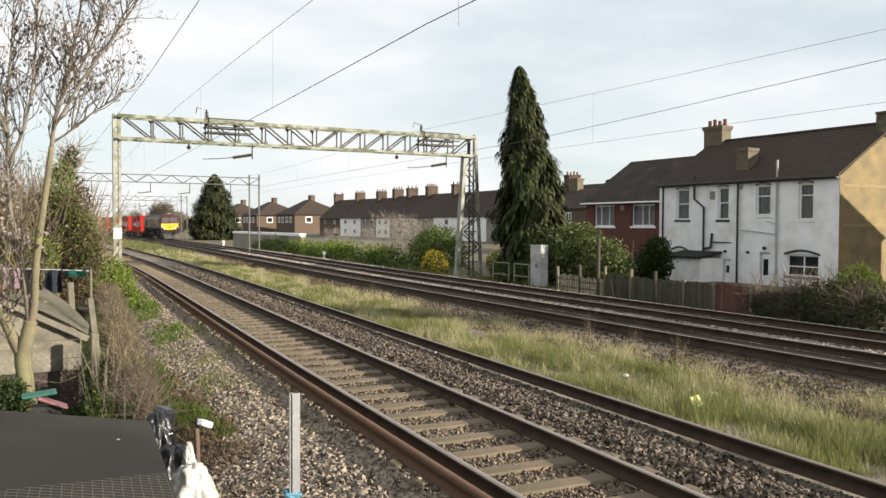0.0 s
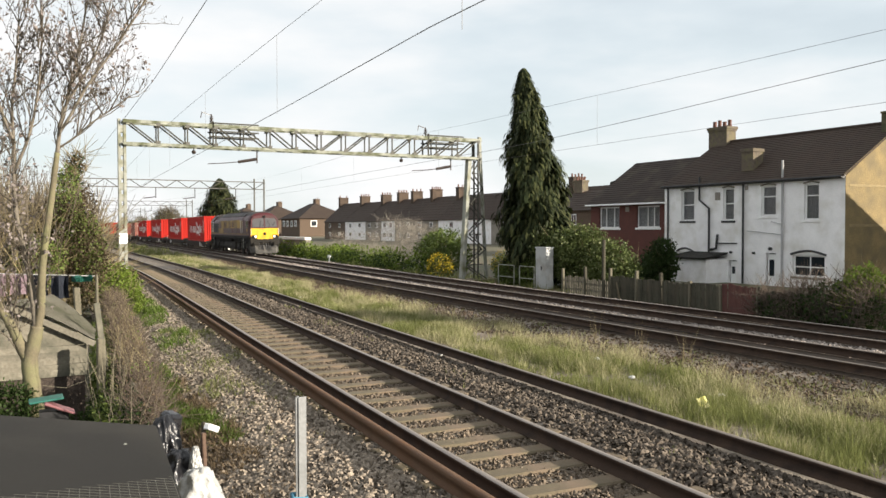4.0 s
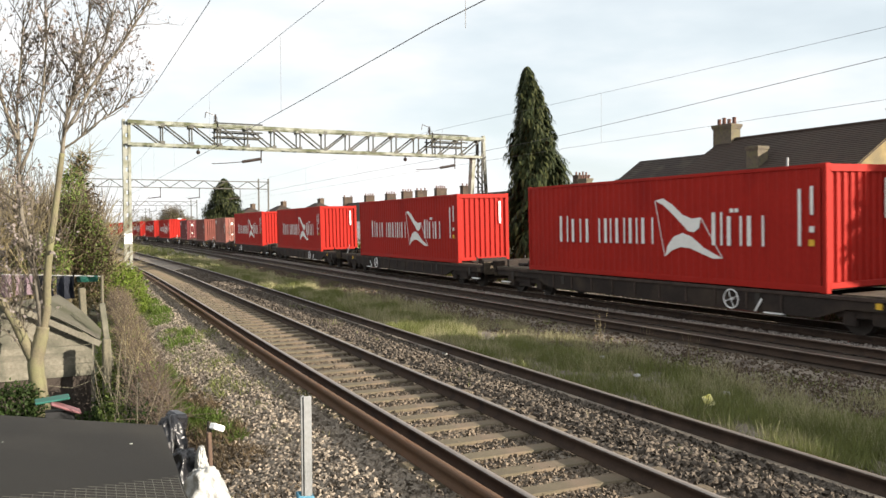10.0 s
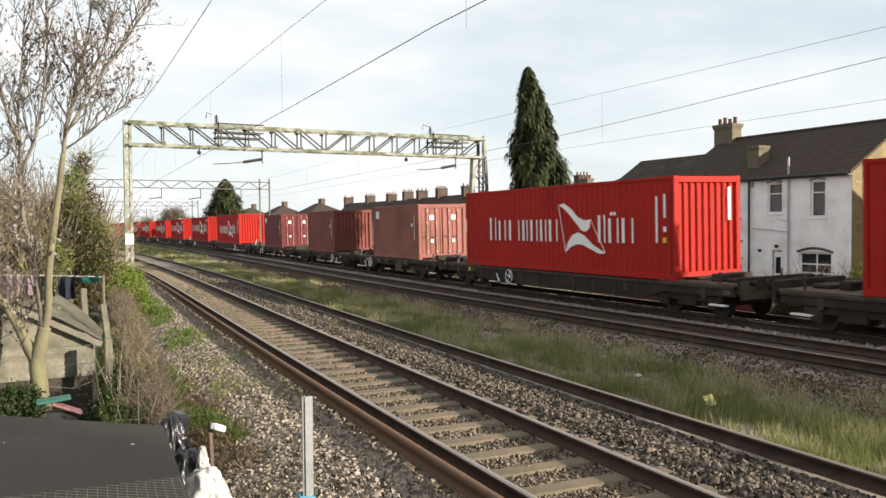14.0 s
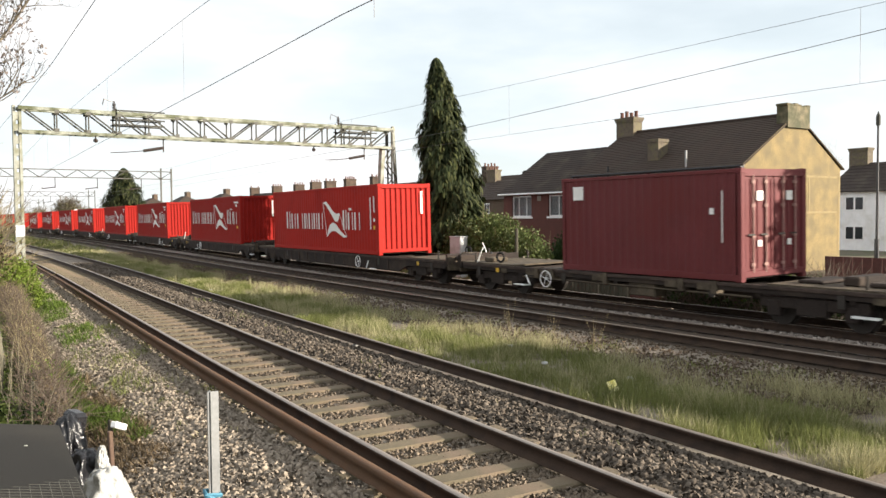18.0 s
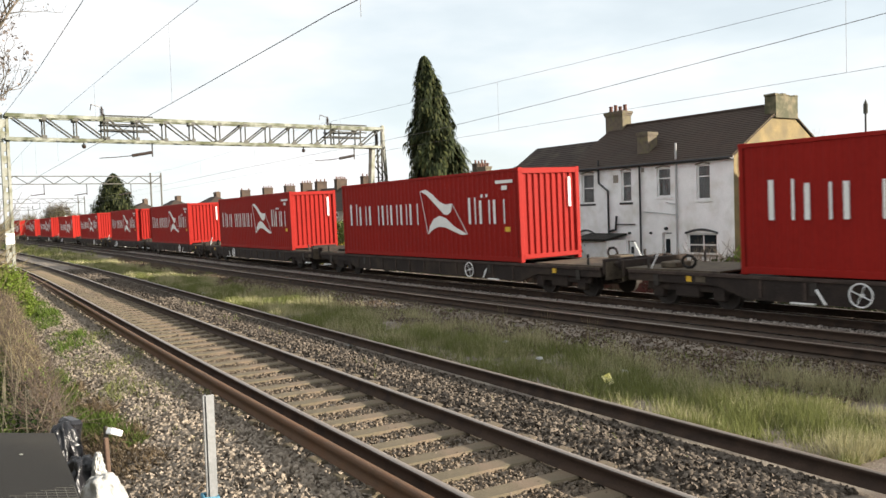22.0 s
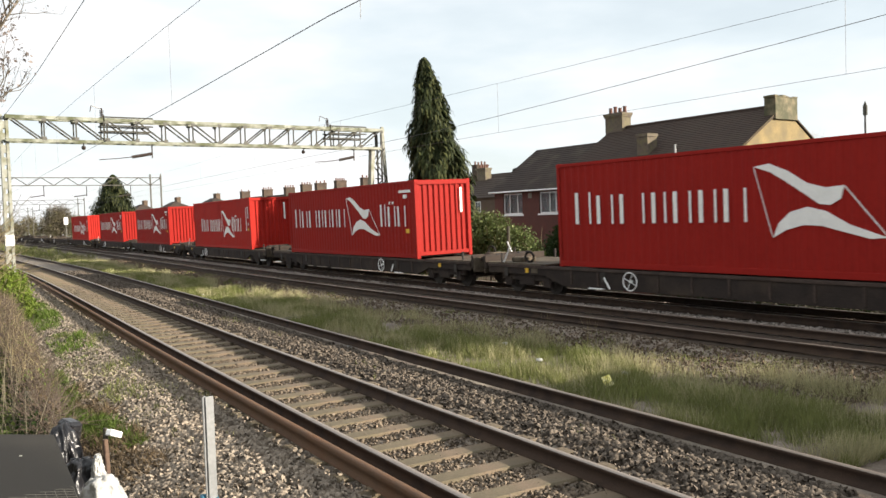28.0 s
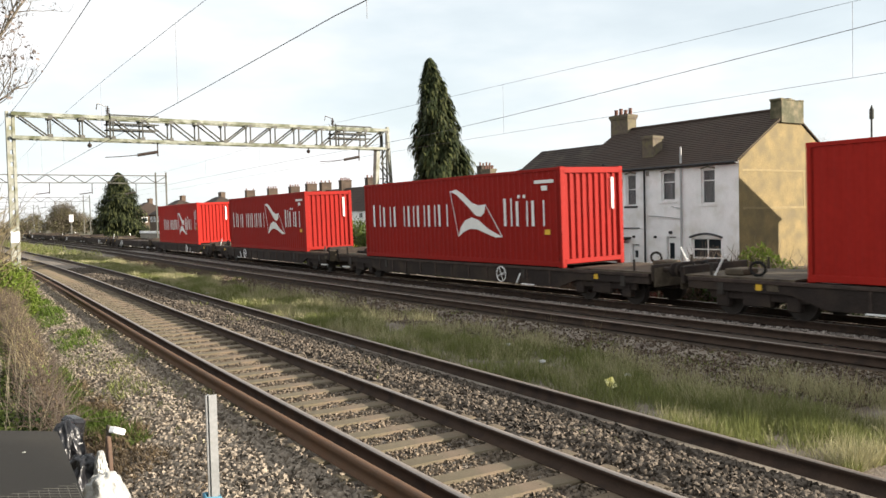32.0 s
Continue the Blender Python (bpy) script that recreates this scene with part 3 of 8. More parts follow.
def far_gantry(x, y):
    """A lighter portal further down the line."""
    g = empty("overhead_line_gantry", x, y, 0)
    tagged(g, "distant slender grey lattice gantry over the tracks", "gantry", group="overhead line gantries")
    x0, x1, zb, zt = -17.5, 0.0, 5.95, 6.6
    for z in (zb, zt):
        for dy in (-0.2, 0.2):
            part("chord", beam(bmesh.new(), (x0, dy, z), (x1, dy, z), 0.05, 0.055), M["galv_mid"], g)
    for i in range(18):
        a, b = x0 + i * 17.5 / 18, x0 + (i + 1) * 17.5 / 18
        part("diagonal", beam(bmesh.new(), (a, -0.2, zb if i % 2 else zt), (b, -0.2, zt if i % 2 else zb), 0.06, 0.06), M["galv_dark"], g)
    for xx in (x0, -0.9, 0.0):
        part("column", B(xx - 0.055, -0.07, -0.7, xx + 0.055, 0.07, 6.9), M["galv_mid"], g)
    for xx in (-14.2, -9.5, -6.2, -2.6):
        bm = beam(bmesh.new(), (xx, 0, zb), (xx, 0, zb - 0.9), 0.06, 0.06)
        bar(bm, (xx, 0, zb - 0.8), (xx - 1.0, 0, zb - 0.95), 0.04)
        part("registration_arm", bm, M["insulator"], g)
    return g


def wires():
    w = empty("overhead_wire", 0, 0, 0)
    tagged(w, "thin dark overhead line wires with droppers", "overhead wire")
    r = 0.008

    def wire(name, pts, rad=r):
        bm = bmesh.new()
        run(bm, pts, rad, 4)
        part(name, bm, M["wire"], w)

    def line(x, zc, zm, y_from, y_to, step, sag, low=None, thick=0.008):
        con, mes = [], []
        for k in range(41):
            y = y_from + (y_to - y_from) * k / 40
            u = ((y - 38.4) % 52) / 52
            con.append((x + bend(y) + (low(y)[0] if low else 0), y, zc + (low(y)[1] if low else 0)))
            mes.append((x + bend(y), y, zm - sag * 4 * u * (1 - u)))
        wire("contact_wire", con, thick)
        wire("messenger_wire", mes, 0.0055)
        y = y_from + 3
        while y < min(y_to, 90):
            u = ((y - 38.4) % 52) / 52
            wire("dropper", [(x + bend(y), y, zc), (x + bend(y), y, zm - sag * 4 * u * (1 - u))], 0.004)
            y += step
    # the near contact wire is staggered and rises towards the eye
    line(5.45, 5.12, 7.02, -30, 246, 9.2, 0.06, lambda y: (float(np.interp(y, (10, 22, 40, 90), (0.33, 0.19, 0.25, 0))), float(np.interp(y, (10, 22, 40), (0.46, 0.08, 0)))))
    wire("contact_wire", [(13.9 + bend(y), y, float(np.interp(y, (6, 9.2, 12.7, 16.3, 22), (5.58, 5.42, 5.28, 5.13, 4.98)))) for y in range(-30, 247, 3)], 0.007)
    line(17.1, 5.17, 7.05, -30, 246, 12.2, 0.28, None, 0.0055)
    wire("feeder_wire", [(3.3, 8, 7.35), (3.6, 17, 6.95), (4.0, 26, 6.9), (4.55, 38.4, 7.1), (5.2, 74, 6.6)])
    return w

# ---- houses ----
def holed(bm, x0, x1, y0, y1, z0, z1, holes):
    """A wall across x0..x1 thick, along y, with rectangular openings (ya, yb, za, zb) right through it."""
    ys = sorted({y0, y1, *[h[0] for h in holes], *[h[1] for h in holes]})
    zs = sorted({z0, z1, *[h[2] for h in holes], *[h[3] for h in holes]})
    solid = lambda i, j: 0 <= i < len(ys) - 1 and 0 <= j < len(zs) - 1 and not any(
        h[0] < (ys[i] + ys[i + 1]) / 2 < h[1] and h[2] < (zs[j] + zs[j + 1]) / 2 < h[3] for h in holes)
    made = {}

    def vert(x, i, j):
        if (x, i, j) not in made:
            made[x, i, j] = bm.verts.new((x, ys[i], zs[j]))
        return made[x, i, j]
    for i in range(len(ys) - 1):
        for j in range(len(zs) - 1):
            if not solid(i, j):
                continue
            for x in (x0, x1):
                bm.faces.new([vert(x, i, j), vert(x, i + 1, j), vert(x, i + 1, j + 1), vert(x, i, j + 1)])
            for (di, dj), (a, b) in (((-1, 0), ((i, j), (i, j + 1))), ((1, 0), ((i + 1, j), (i + 1, j + 1))), ((0, -1), ((i, j), (i + 1, j))), ((0, 1), ((i, j + 1), (i + 1, j + 1)))):
                if not solid(i + di, j + dj):
                    bm.faces.new([vert(x0, *a), vert(x0, *b), vert(x1, *b), vert(x1, *a)])
    return bm


def courses(bm, xa, za, xb, zb, y0, y1, n, thick=0.045):
    """A roof slope laid in n lapped courses, from the eave (xa, za) up to the ridge (xb, zb)."""
    prof = [(xa, za - thick)]
    for i in range(n):
        u, v = i / n, (i + 1) / n
        prof += [(xa + (xb - xa) * u, za + (zb - za) * u + thick), (xa + (xb - xa) * v, za + (zb - za) * v + 0.012)]
    prof.append((xb, zb - thick * 1.5))
    a = [bm.verts.new((x, y0, z)) for x, z in prof]
    b = [bm.verts.new((x, y1, z)) for x, z in prof]
    for i in range(len(prof)):
        j = (i + 1) % len(prof)
        bm.faces.new((a[i], a[j], b[j], b[i]))
    bm.faces.new(a)
    bm.faces.new(list(reversed(b)))
    return bm


def window(parent, x, ya, yb, za, zb, bars, sill=None, curtain=True, tops=False):
    """A casement set into a wall that faces -x: frame, panes, sill and a curtain behind."""
    w = 0.09
    bm = bmesh.new()
    for a, b, c, d in ((ya, yb, za, za + w), (ya, yb, zb - w, zb), (ya, ya + w, za + w, zb - w), (yb - w, yb, za + w, zb - w)):
        box(bm, x + 0.06, a, c, x + 0.13, b, d)
    for y in bars:
        box(bm, x + 0.065, y - 0.035, za + w, x + 0.125, y + 0.035, zb - w)
    if tops:
        z = zb - (zb - za) * tops
        box(bm, x + 0.062, ya + w, z - 0.03, x + 0.128, yb - w, z + 0.03)
    win = part("window", bm, M["frame_white"], parent, "white-framed casement window")
    cuts = [ya + w, *bars, yb - w]
    for a, b in zip(cuts, cuts[1:]):
        part("pane", B(x + 0.09, a, za + w, x + 0.10, b, zb - w), M["glass"] if not curtain else M["pane"], win)
    if curtain:
        cb = bmesh.new()
        n = 14
        v = []
        for i in range(n + 1):
            y = ya + 0.05 + (yb - ya - 0.1) * i / n
            xo = x + 0.17 + 0.02 * math.sin(i * 2.1)
            v.append((cb.verts.new((xo, y, za + 0.05)), cb.verts.new((xo, y, zb - 0.05))))
        for p, q in zip(v, v[1:]):
            cb.faces.new((p[0], q[0], q[1], p[1]))
        part("curtain", cb, curtain if curtain is not True else M["curtain"], win, "pale drawn curtain")
    if sill:
        part("sill", B(x - 0.09, ya - 0.12, za - 0.12, x + 0.08, yb + 0.12, za, bevel=0.01), sill, win)
    return win


def chimney(parent, x, y, z0, z1, wx, wy, pots, material=None, s=1.0):
    st = bmesh.new()
    box(st, x - wx / 2, y - wy / 2, z0, x + wx / 2, y + wy / 2, z1 - 0.28)
    c = part("chimney", st, material or M["brick_stock"], parent, "brick chimney stack")
    for k, (g, a, b) in enumerate(((0.05, 0.28, 0.16), (0.09, 0.16, 0.0))):
        part("corbel_course", B(x - wx / 2 - g, y - wy / 2 - g, z1 - a, x + wx / 2 + g, y + wy / 2 + g, z1 - b), material or M["brick_stock"], c)
    for i in range(pots):
        off = (i - (pots - 1) / 2) * (max(wx, wy) * 0.82 / (pots - 1) if pots > 1 else 0)
        xx, yy = (x, y + off) if wy >= wx else (x + off, y)
        tall = 0.42 * s * (1.0, 0.82, 1.12)[i % 3]
        bm = bar(bmesh.new(), (xx, yy, z1), (xx, yy, z1 + tall), 0.13 * s, 10, 0.105 * s)
        bar(bm, (xx, yy, z1 + tall - 0.06 * s), (xx, yy, z1 + tall), 0.13 * s, 10)
        part("pot", bm, M["pot"], c, "clay chimney pot")
    return c


def gable(bm, y, t, x0, x1, z0, eave, xr, ridge):
    """A gable wall in the plane y, t thick."""
    pts = [(x0, z0), (x1, z0), (x1, eave), (xr, ridge), (x0, eave)]
    a = [bm.verts.new((x, y, z)) for x, z in pts]
    b = [bm.verts.new((x, y + t, z)) for x, z in pts]
    bm.faces.new(a)
    bm.faces.new(list(reversed(b)))
    for i in range(5):
        j = (i + 1) % 5
        bm.faces.new((a[i], a[j], b[j], b[i]))
    return bm


M["pane"] = mat("window_pane", (0.5, 0.5, 0.5), 0.1, var=0.05, bump=0)
_b0 = M["pane"].node_tree.nodes["Principled BSDF"]
_b0.inputs["Transmission Weight"].default_value, _b0.inputs["IOR"].default_value, _b0.inputs["Roughness"].default_value = 1.0, 1.1, 0.05
for _l in list(_b0.inputs["Roughness"].links):
    M["pane"].node_tree.links.remove(_l)
M["dark_room"] = mat("dark_room", (0.03, 0.03, 0.032), 0.9, var=0.2, bump=0)


M["chimney_mossy"] = mat("chimney_mossy", (0.16, 0.135, 0.082), 0.95, var=0.45, scale=3, fine=20, bump=0.6, dirt=(0.07, 0.07, 0.038), dirt_at=0.5)
M["brick_sooty"] = mat("brick_sooty", (0.085, 0.062, 0.047), 0.95, var=0.4, scale=1.2, fine=9, bump=0.4, dirt=(0.055, 0.042, 0.034), dirt_at=0.55, spec=0.2)
M["brick_old"] = mat("brick_old", (0.115, 0.093, 0.068), 0.95, var=0.4, scale=5, fine=24, bump=0.5, dirt=(0.14, 0.125, 0.062), dirt_at=0.62)


def white_house(y0, y1, label, gable_end):
    x0, x1, zb, ev, xr, rz = 36.0, 44.7, -0.75, 4.93, 40.4, 7.76
    h = empty("terraced_house", x0, (y0 + y1) / 2, zb)
    tagged(h, label, "house", group="houses beyond the line")
    inv = h.matrix_basis.inverted()
    kids = []
    if gable_end:
        ups = [(30.16, 31.12, 3.0, 4.62, [], 0.36), (27.55, 28.42, 2.76, 4.62, [], 0.33)]
        lows = [(27.19, 29.09, -0.14, 0.98, [28.1], 0.0)]
        door = (30.13, 30.80, -0.7, 1.02)
    else:
        ups = [(36.0, 37.05, 2.78, 4.62, [], 0.48), (33.0, 33.78, 2.78, 4.62, [], 0.48)]
        lows = [(36.14, 37.32, 0.0, 0.95, [36.7], 0.3)]
        door = (32.78, 33.36, -0.7, 0.55)
    holes = [u[:4] for u in ups] + [l[:4] for l in lows] + [door]
    part("wall", holed(bmesh.new(), x0, x0 + 0.3, y0, y1, zb, ev, holes), M["render_white"], h, "white rendered rear wall with faint stains")
    part("wall", B(x1 - 0.3, y0, zb, x1, y1, ev), M["render_white"], h)
    part("floor", B(x0 + 0.3, y0 + 0.3, 2.1, x1 - 0.3, y1 - 0.02, 2.3), M["dark_room"], h)
    part("inner_wall", B(x0 + 3.2, y0 + 0.3, zb, x0 + 3.3, y1 - 0.3, ev - 0.05), M["dark_room"], h)
    for a, b, c, d, bars, tp in ups:
        cur = True
        w = window(h, x0 + 0.05, a, b, c, d, bars, M["render_white"] if gable_end else M["pipe_black"], cur, tp)
        bm = bmesh.new()
        run(bm, [(x0 - 0.02, a - 0.03, d + 0.02), (x0 - 0.02, (a + b) / 2, d + 0.11), (x0 - 0.02, b + 0.03, d + 0.02)], 0.045, 5)
        part("lintel", bm, M["render_grey"], w, "shallow arched lintel")
    for a, b, c, d, bars, tp in lows:
        w = window(h, x0 + 0.05, a, b, c, d, bars, M["render_grey"], gable_end is False, tp if tp else 0.55)
        bm = bmesh.new()
        n = 8
        run(bm, [(x0 - 0.02, a - 0.1 + (b - a + 0.2) * k / n, d + 0.02 + 0.20 * math.sin(math.pi * k / n)) for k in range(n + 1)], 0.06, 5)
        part("lintel", bm, M["pipe_black"], w, "dark arched lintel")
    dr = part("door", B(x0 + 0.1, door[0] + 0.08, door[2], x0 + 0.16, door[1] - 0.08, door[3] - 0.06), M["frame_white"], h, "white half-glazed back door")
    part("pane", B(x0 + 0.09, door[0] + 0.18, max(door[2] + 0.45, -0.2), x0 + 0.105, door[1] - 0.18, door[3] - 0.35), M["glass"], dr)
    n = 24
    slopes = courses(courses(bmesh.new(), x0 - 0.25, ev - 0.02, xr, rz, y0 - (0.12 if gable_end else 0), y1, n), x1 + 0.25, ev - 0.02, xr, rz, y0 - (0.12 if gable_end else 0), y1, n)
    rf = part("roof", slopes, M["slate"], h, "dark brown tiled roof in lapped courses")
    bm = bmesh.new()
    k = y0
    while k < y1 - 0.05:
        bar(bm, (xr, k, rz + 0.02), (xr, min(k + 0.44, y1), rz + 0.02), 0.11, 8)
        k += 0.45
    part("ridge_tiles", bm, M["slate"], rf)
    part("fascia", B(x0 - 0.2, y0, ev - 0.16, x0 - 0.01, y1, ev - 0.04), M["pipe_black"], rf, "dark gutter board")
    part("gutter", bar(bmesh.new(), (x0 - 0.26, y0, ev - 0.06), (x0 - 0.26, y1, ev - 0.06), 0.06, 8), M["pipe_black"], rf)
    if gable_end:
        part("gable_wall", gable(bmesh.new(), y0 - 0.02, 0.3, x0 + 0.012, x1 - 0.012, zb, ev - 0.03, xr, rz - 0.06), M["render_yellow"], h, "ochre pebble-dashed gable wall")
        for xa, xb, za, zb2 in ((36.3, 44.4, 4.38, 4.50), (36.3, 44.4, 2.42, 2.54), (41.62, 41.74, 2.54, 4.38), (44.5, 44.68, -0.7, 4.7)):
            part("render_strip", B(xa, y0 - 0.034, za, xb, y0 - 0.018, zb2, bevel=0.005), M["render_band"], h, "smoother pale render strip")
        st, caps = B(39.46, y0 - 0.17, 7.0, 41.46, y0 + 0.50, 8.16), []
        for a, b, c in ((39.38, 39.72, 0.10), (39.70, 40.02, 0.05), (40.04, 40.40, 0.12), (40.43, 40.70, 0.07), (40.76, 41.10, 0.03), (41.12, 41.48, 0.08)):
            caps.append((a, b, c))
        wide = part("chimney", st, M["chimney_mossy"], h, "wide mossy buff chimney flush with the gable")
        for a, b, c in caps:
            part("coping_brick", B(a, y0 - 0.19, 8.161, b, y0 + 0.52, 8.18 + c, bevel=0.02), M["chimney_mossy"], wide)
        part("verge", beam(beam(bmesh.new(), (x0 - 0.2, y0 - 0.08, ev), (xr, y0 - 0.08, rz), 0.06, 0.08), (x1 + 0.2, y0 - 0.08, ev), (xr, y0 - 0.08, rz), 0.06, 0.08), M["render_yellow"], rf)
        st = bmesh.new()
        box(st, 36.75, 32.35, 5.2, 37.55, 33.15, 6.78)
        stub = part("chimney", st, M["brick_old"], h, "stubby mossy brick chimney without pots")
        part("corbel_course", B(36.70, 32.30, 6.62, 37.60, 33.20, 6.80), M["brick_old"], stub)
        soil = run(bmesh.new(), [(x0 - 0.1, 29.67, 5.9), (x0 - 0.1, 29.67, 5.1), (x0 - 0.1, 29.67, -0.7)], 0.06, 8)
        run(soil, [(x0 - 0.08, 29.7, 2.0), (x0 - 0.08, 31.2, 2.15), (x0 - 0.08, 32.0, 2.2)], 0.025, 6)
        run(soil, [(x0 - 0.08, 29.7, 2.55), (x0 - 0.08, 30.4, 2.7)], 0.025, 6)
        part("soil_pipe", soil, M["pipe_grey"], h, "grey soil pipe with branches")
        part("vent", B(x0 - 0.04, 32.0, 4.45, x0, 32.2, 4.7), M["render_grey"], h)
        part("wall_lamp", bar(bmesh.new(), (x0 - 0.14, 30.45, 1.25), (x0, 30.45, 1.25), 0.09, 8), M["black"], h)
        part("wall_lamp", bar(bmesh.new(), (x0 - 0.14, 31.55, 1.0), (x0, 31.55, 1.0), 0.07, 8), M["black"], h)
        part("downpipe", run(bmesh.new(), [(x0 - 0.1, 32.27, ev), (x0 - 0.1, 32.27, -0.7)], 0.055, 8), M["pipe_black"], h, "black downpipe")
    else:
        chimney(h, 40.4, y1 - 0.45, 7.0, 8.75, 0.8, 1.5, 4, M["brick_old"])
        pipe = run(bmesh.new(), [(x0 - 0.1, 35.5, 5.35), (x0 - 0.1, 35.5, 4.0), (x0 - 0.1, 34.75, 3.5), (x0 - 0.1, 34.75, 0.95)], 0.06, 8)
        run(pipe, [(x0 - 0.1, 34.75, 1.1), (x0 - 0.1, 34.2, 1.2), (x0 - 0.1, 34.1, 2.0)], 0.07, 8)
        run(pipe, [(x0 - 0.08, 34.1, 1.5), (x0 - 0.08, 32.7, 1.5)], 0.035, 6)
        part("soil_pipe", pipe, M["pipe_black"], h, "black cranked soil pipe")
        part("downpipe", run(bmesh.new(), [(x0 - 0.06, y1 - 0.35, ev), (x0 - 0.06, y1 - 0.35, -0.7)], 0.05, 8), M["pipe_black"], h, "black downpipe")
        part("vent", B(x0 - 0.05, 34.0, 3.95, x0, 34.35, 4.4), M["render_grey"], h)
        lean = B(x0 - 1.6, 33.5, zb, x0, 36.2, 0.62)
        part("lean_to", lean, M["render_white"], h, "white lean-to at the back")
        part("lean_to_roof", box(bmesh.new(), -0.95, 33.4 - 34.85, -0.05, 0.95, 36.4 - 34.85, 0.05, m=Matrix.Translation((x0 - 0.85, 34.85, 0.80)) @ pose(0, 0, 0, 0, -9, 0)), M["felt"], h, "dark felt lean-to roof")
        part("wall_lamp", bar(bmesh.new(), (x0 - 0.14, 33.15, 1.0), (x0, 33.15, 1.0), 0.07, 8), M["black"], h)
    for c in h.children:
        c.matrix_parent_inverse = inv
    return h


def red_house():
    x0, x1, y0, y1, zb, ev, xr, rz = 37.0, 45.6, 38.50, 47.0, -0.75, 4.0, 41.4, 7.15
    h = empty("brick_house", x0, (y0 + y1) / 2, zb)
    tagged(h, "red brick house with white windows and brown tiled roof", "house", group="houses beyond the line")
    wins = [(43.91, 46.05, 2.36, 3.82, [44.55, 45.4]), (39.99, 42.16, 2.38, 3.82, [40.6, 41.2])]
    part("wall", holed(bmesh.new(), x0, x0 + 0.3, y0, y1, zb, ev, [w[:4] for w in wins]), M["brick_red"], h, "dull red brick wall")
    part("wall", B(x1 - 0.3, y0, zb, x1, y1, ev), M["brick_red"], h)
    part("gable_wall", gable(bmesh.new(), y1 - 0.3, 0.3, x0 + 0.004, x1 - 0.004, zb, ev - 0.03, xr, rz - 0.06), M["brick_red"], h)
    part("inner_wall", B(x0 + 2.4, y0 + 0.1, zb, x0 + 2.5, y1 - 0.35, ev), M["dark_room"], h)
    for a, b, c, d, bars in wins:
        window(h, x0 + 0.05, a, b, c, d, bars, M["frame_white"], True)
    part("roof", courses(courses(bmesh.new(), x0 - 0.35, ev, xr, rz, y0 + 0.01, y1 + 0.25, 20), x1 + 0.3, ev, xr, rz, y0 + 0.01, y1 + 0.25, 20), M["slate_grey"], h, "grey-brown tiled roof in lapped courses")
    part("gutter", bar(bmesh.new(), (x0 - 0.36, y0, ev - 0.05), (x0 - 0.36, y1 + 0.2, ev - 0.05), 0.06, 8), M["frame_white"], h, "pale gutter")
    part("vent", B(x0 - 0.04, 42.9, 3.45, x0, 43.25, 3.8), M["render_grey"], h)
    part("dish", bar(bmesh.new(), (xr - 2.2, y1 + 0.3, 5.6), (xr - 2.25, y1 + 0.45, 5.7), 0.25, 12, 0.05), M["galv_dark"], h, "small satellite dish")
    inv = h.matrix_basis.inverted()
    for c in h.children:
        c.matrix_parent_inverse = inv
    return h


def row_house(x0, y0, y1, ev, rz, depth, wall, roof, pots, label, zb=-0.75, stack=None, floors=2, wide=0.9, big=False):
    """One house of a far terrace, its windows facing the line."""
    h = empty("terraced_house", x0, (y0 + y1) / 2, zb)
    tagged(h, label, "house", group="far terrace")
    xr = x0 + depth / 2
    w = y1 - y0
    part("wall", B(x0, y0, zb, x0 + depth, y1, ev), wall, h)
    g = gable(bmesh.new(), y0 + 0.01, 0.25, x0 + 0.01, x0 + depth - 0.01, zb + 0.1, ev - 0.02, xr, rz - 0.05)
    part("gable_wall", gable(g, y1 - 0.26, 0.25, x0 + 0.01, x0 + depth - 0.01, zb + 0.1, ev - 0.02, xr, rz - 0.05), wall, h)
    part("roof", courses(courses(bmesh.new(), x0 - 0.3, ev, xr, rz, y0, y1, 9), x0 + depth + 0.3, ev, xr, rz, y0, y1, 9), roof, h, "dark tiled roof")
    st = (ev - zb) / floors
    for f in range(floors):
        for k in (0.27, 0.73):
            y = y0 + w * k
            z = zb + st * f + st * 0.36
            win = part("window", B(x0 - 0.05, y - wide / 2, z, x0 + 0.02, y + wide / 2, z + st * 0.48), M["frame_white"], h)
            for s in (-1, 1):
                part("pane", B(x0 - 0.06, y + s * wide * 0.24 - wide * 0.19, z + 0.09, x0 - 0.03, y + s * wide * 0.24 + wide * 0.19, z + st * 0.48 - 0.09), M["glass"], win)
    chimney(h, xr, y1 - 0.6, ev + 1, rz + (1.75 if big else 1.35), 2.5 if big else 0.9, 1.35 if big else 1.7, pots, stack or M["brick_old"], 1.35 if big else 1.0)
    inv = h.matrix_basis.inverted()
    for c in h.children:
        c.matrix_parent_inverse = inv
    return h


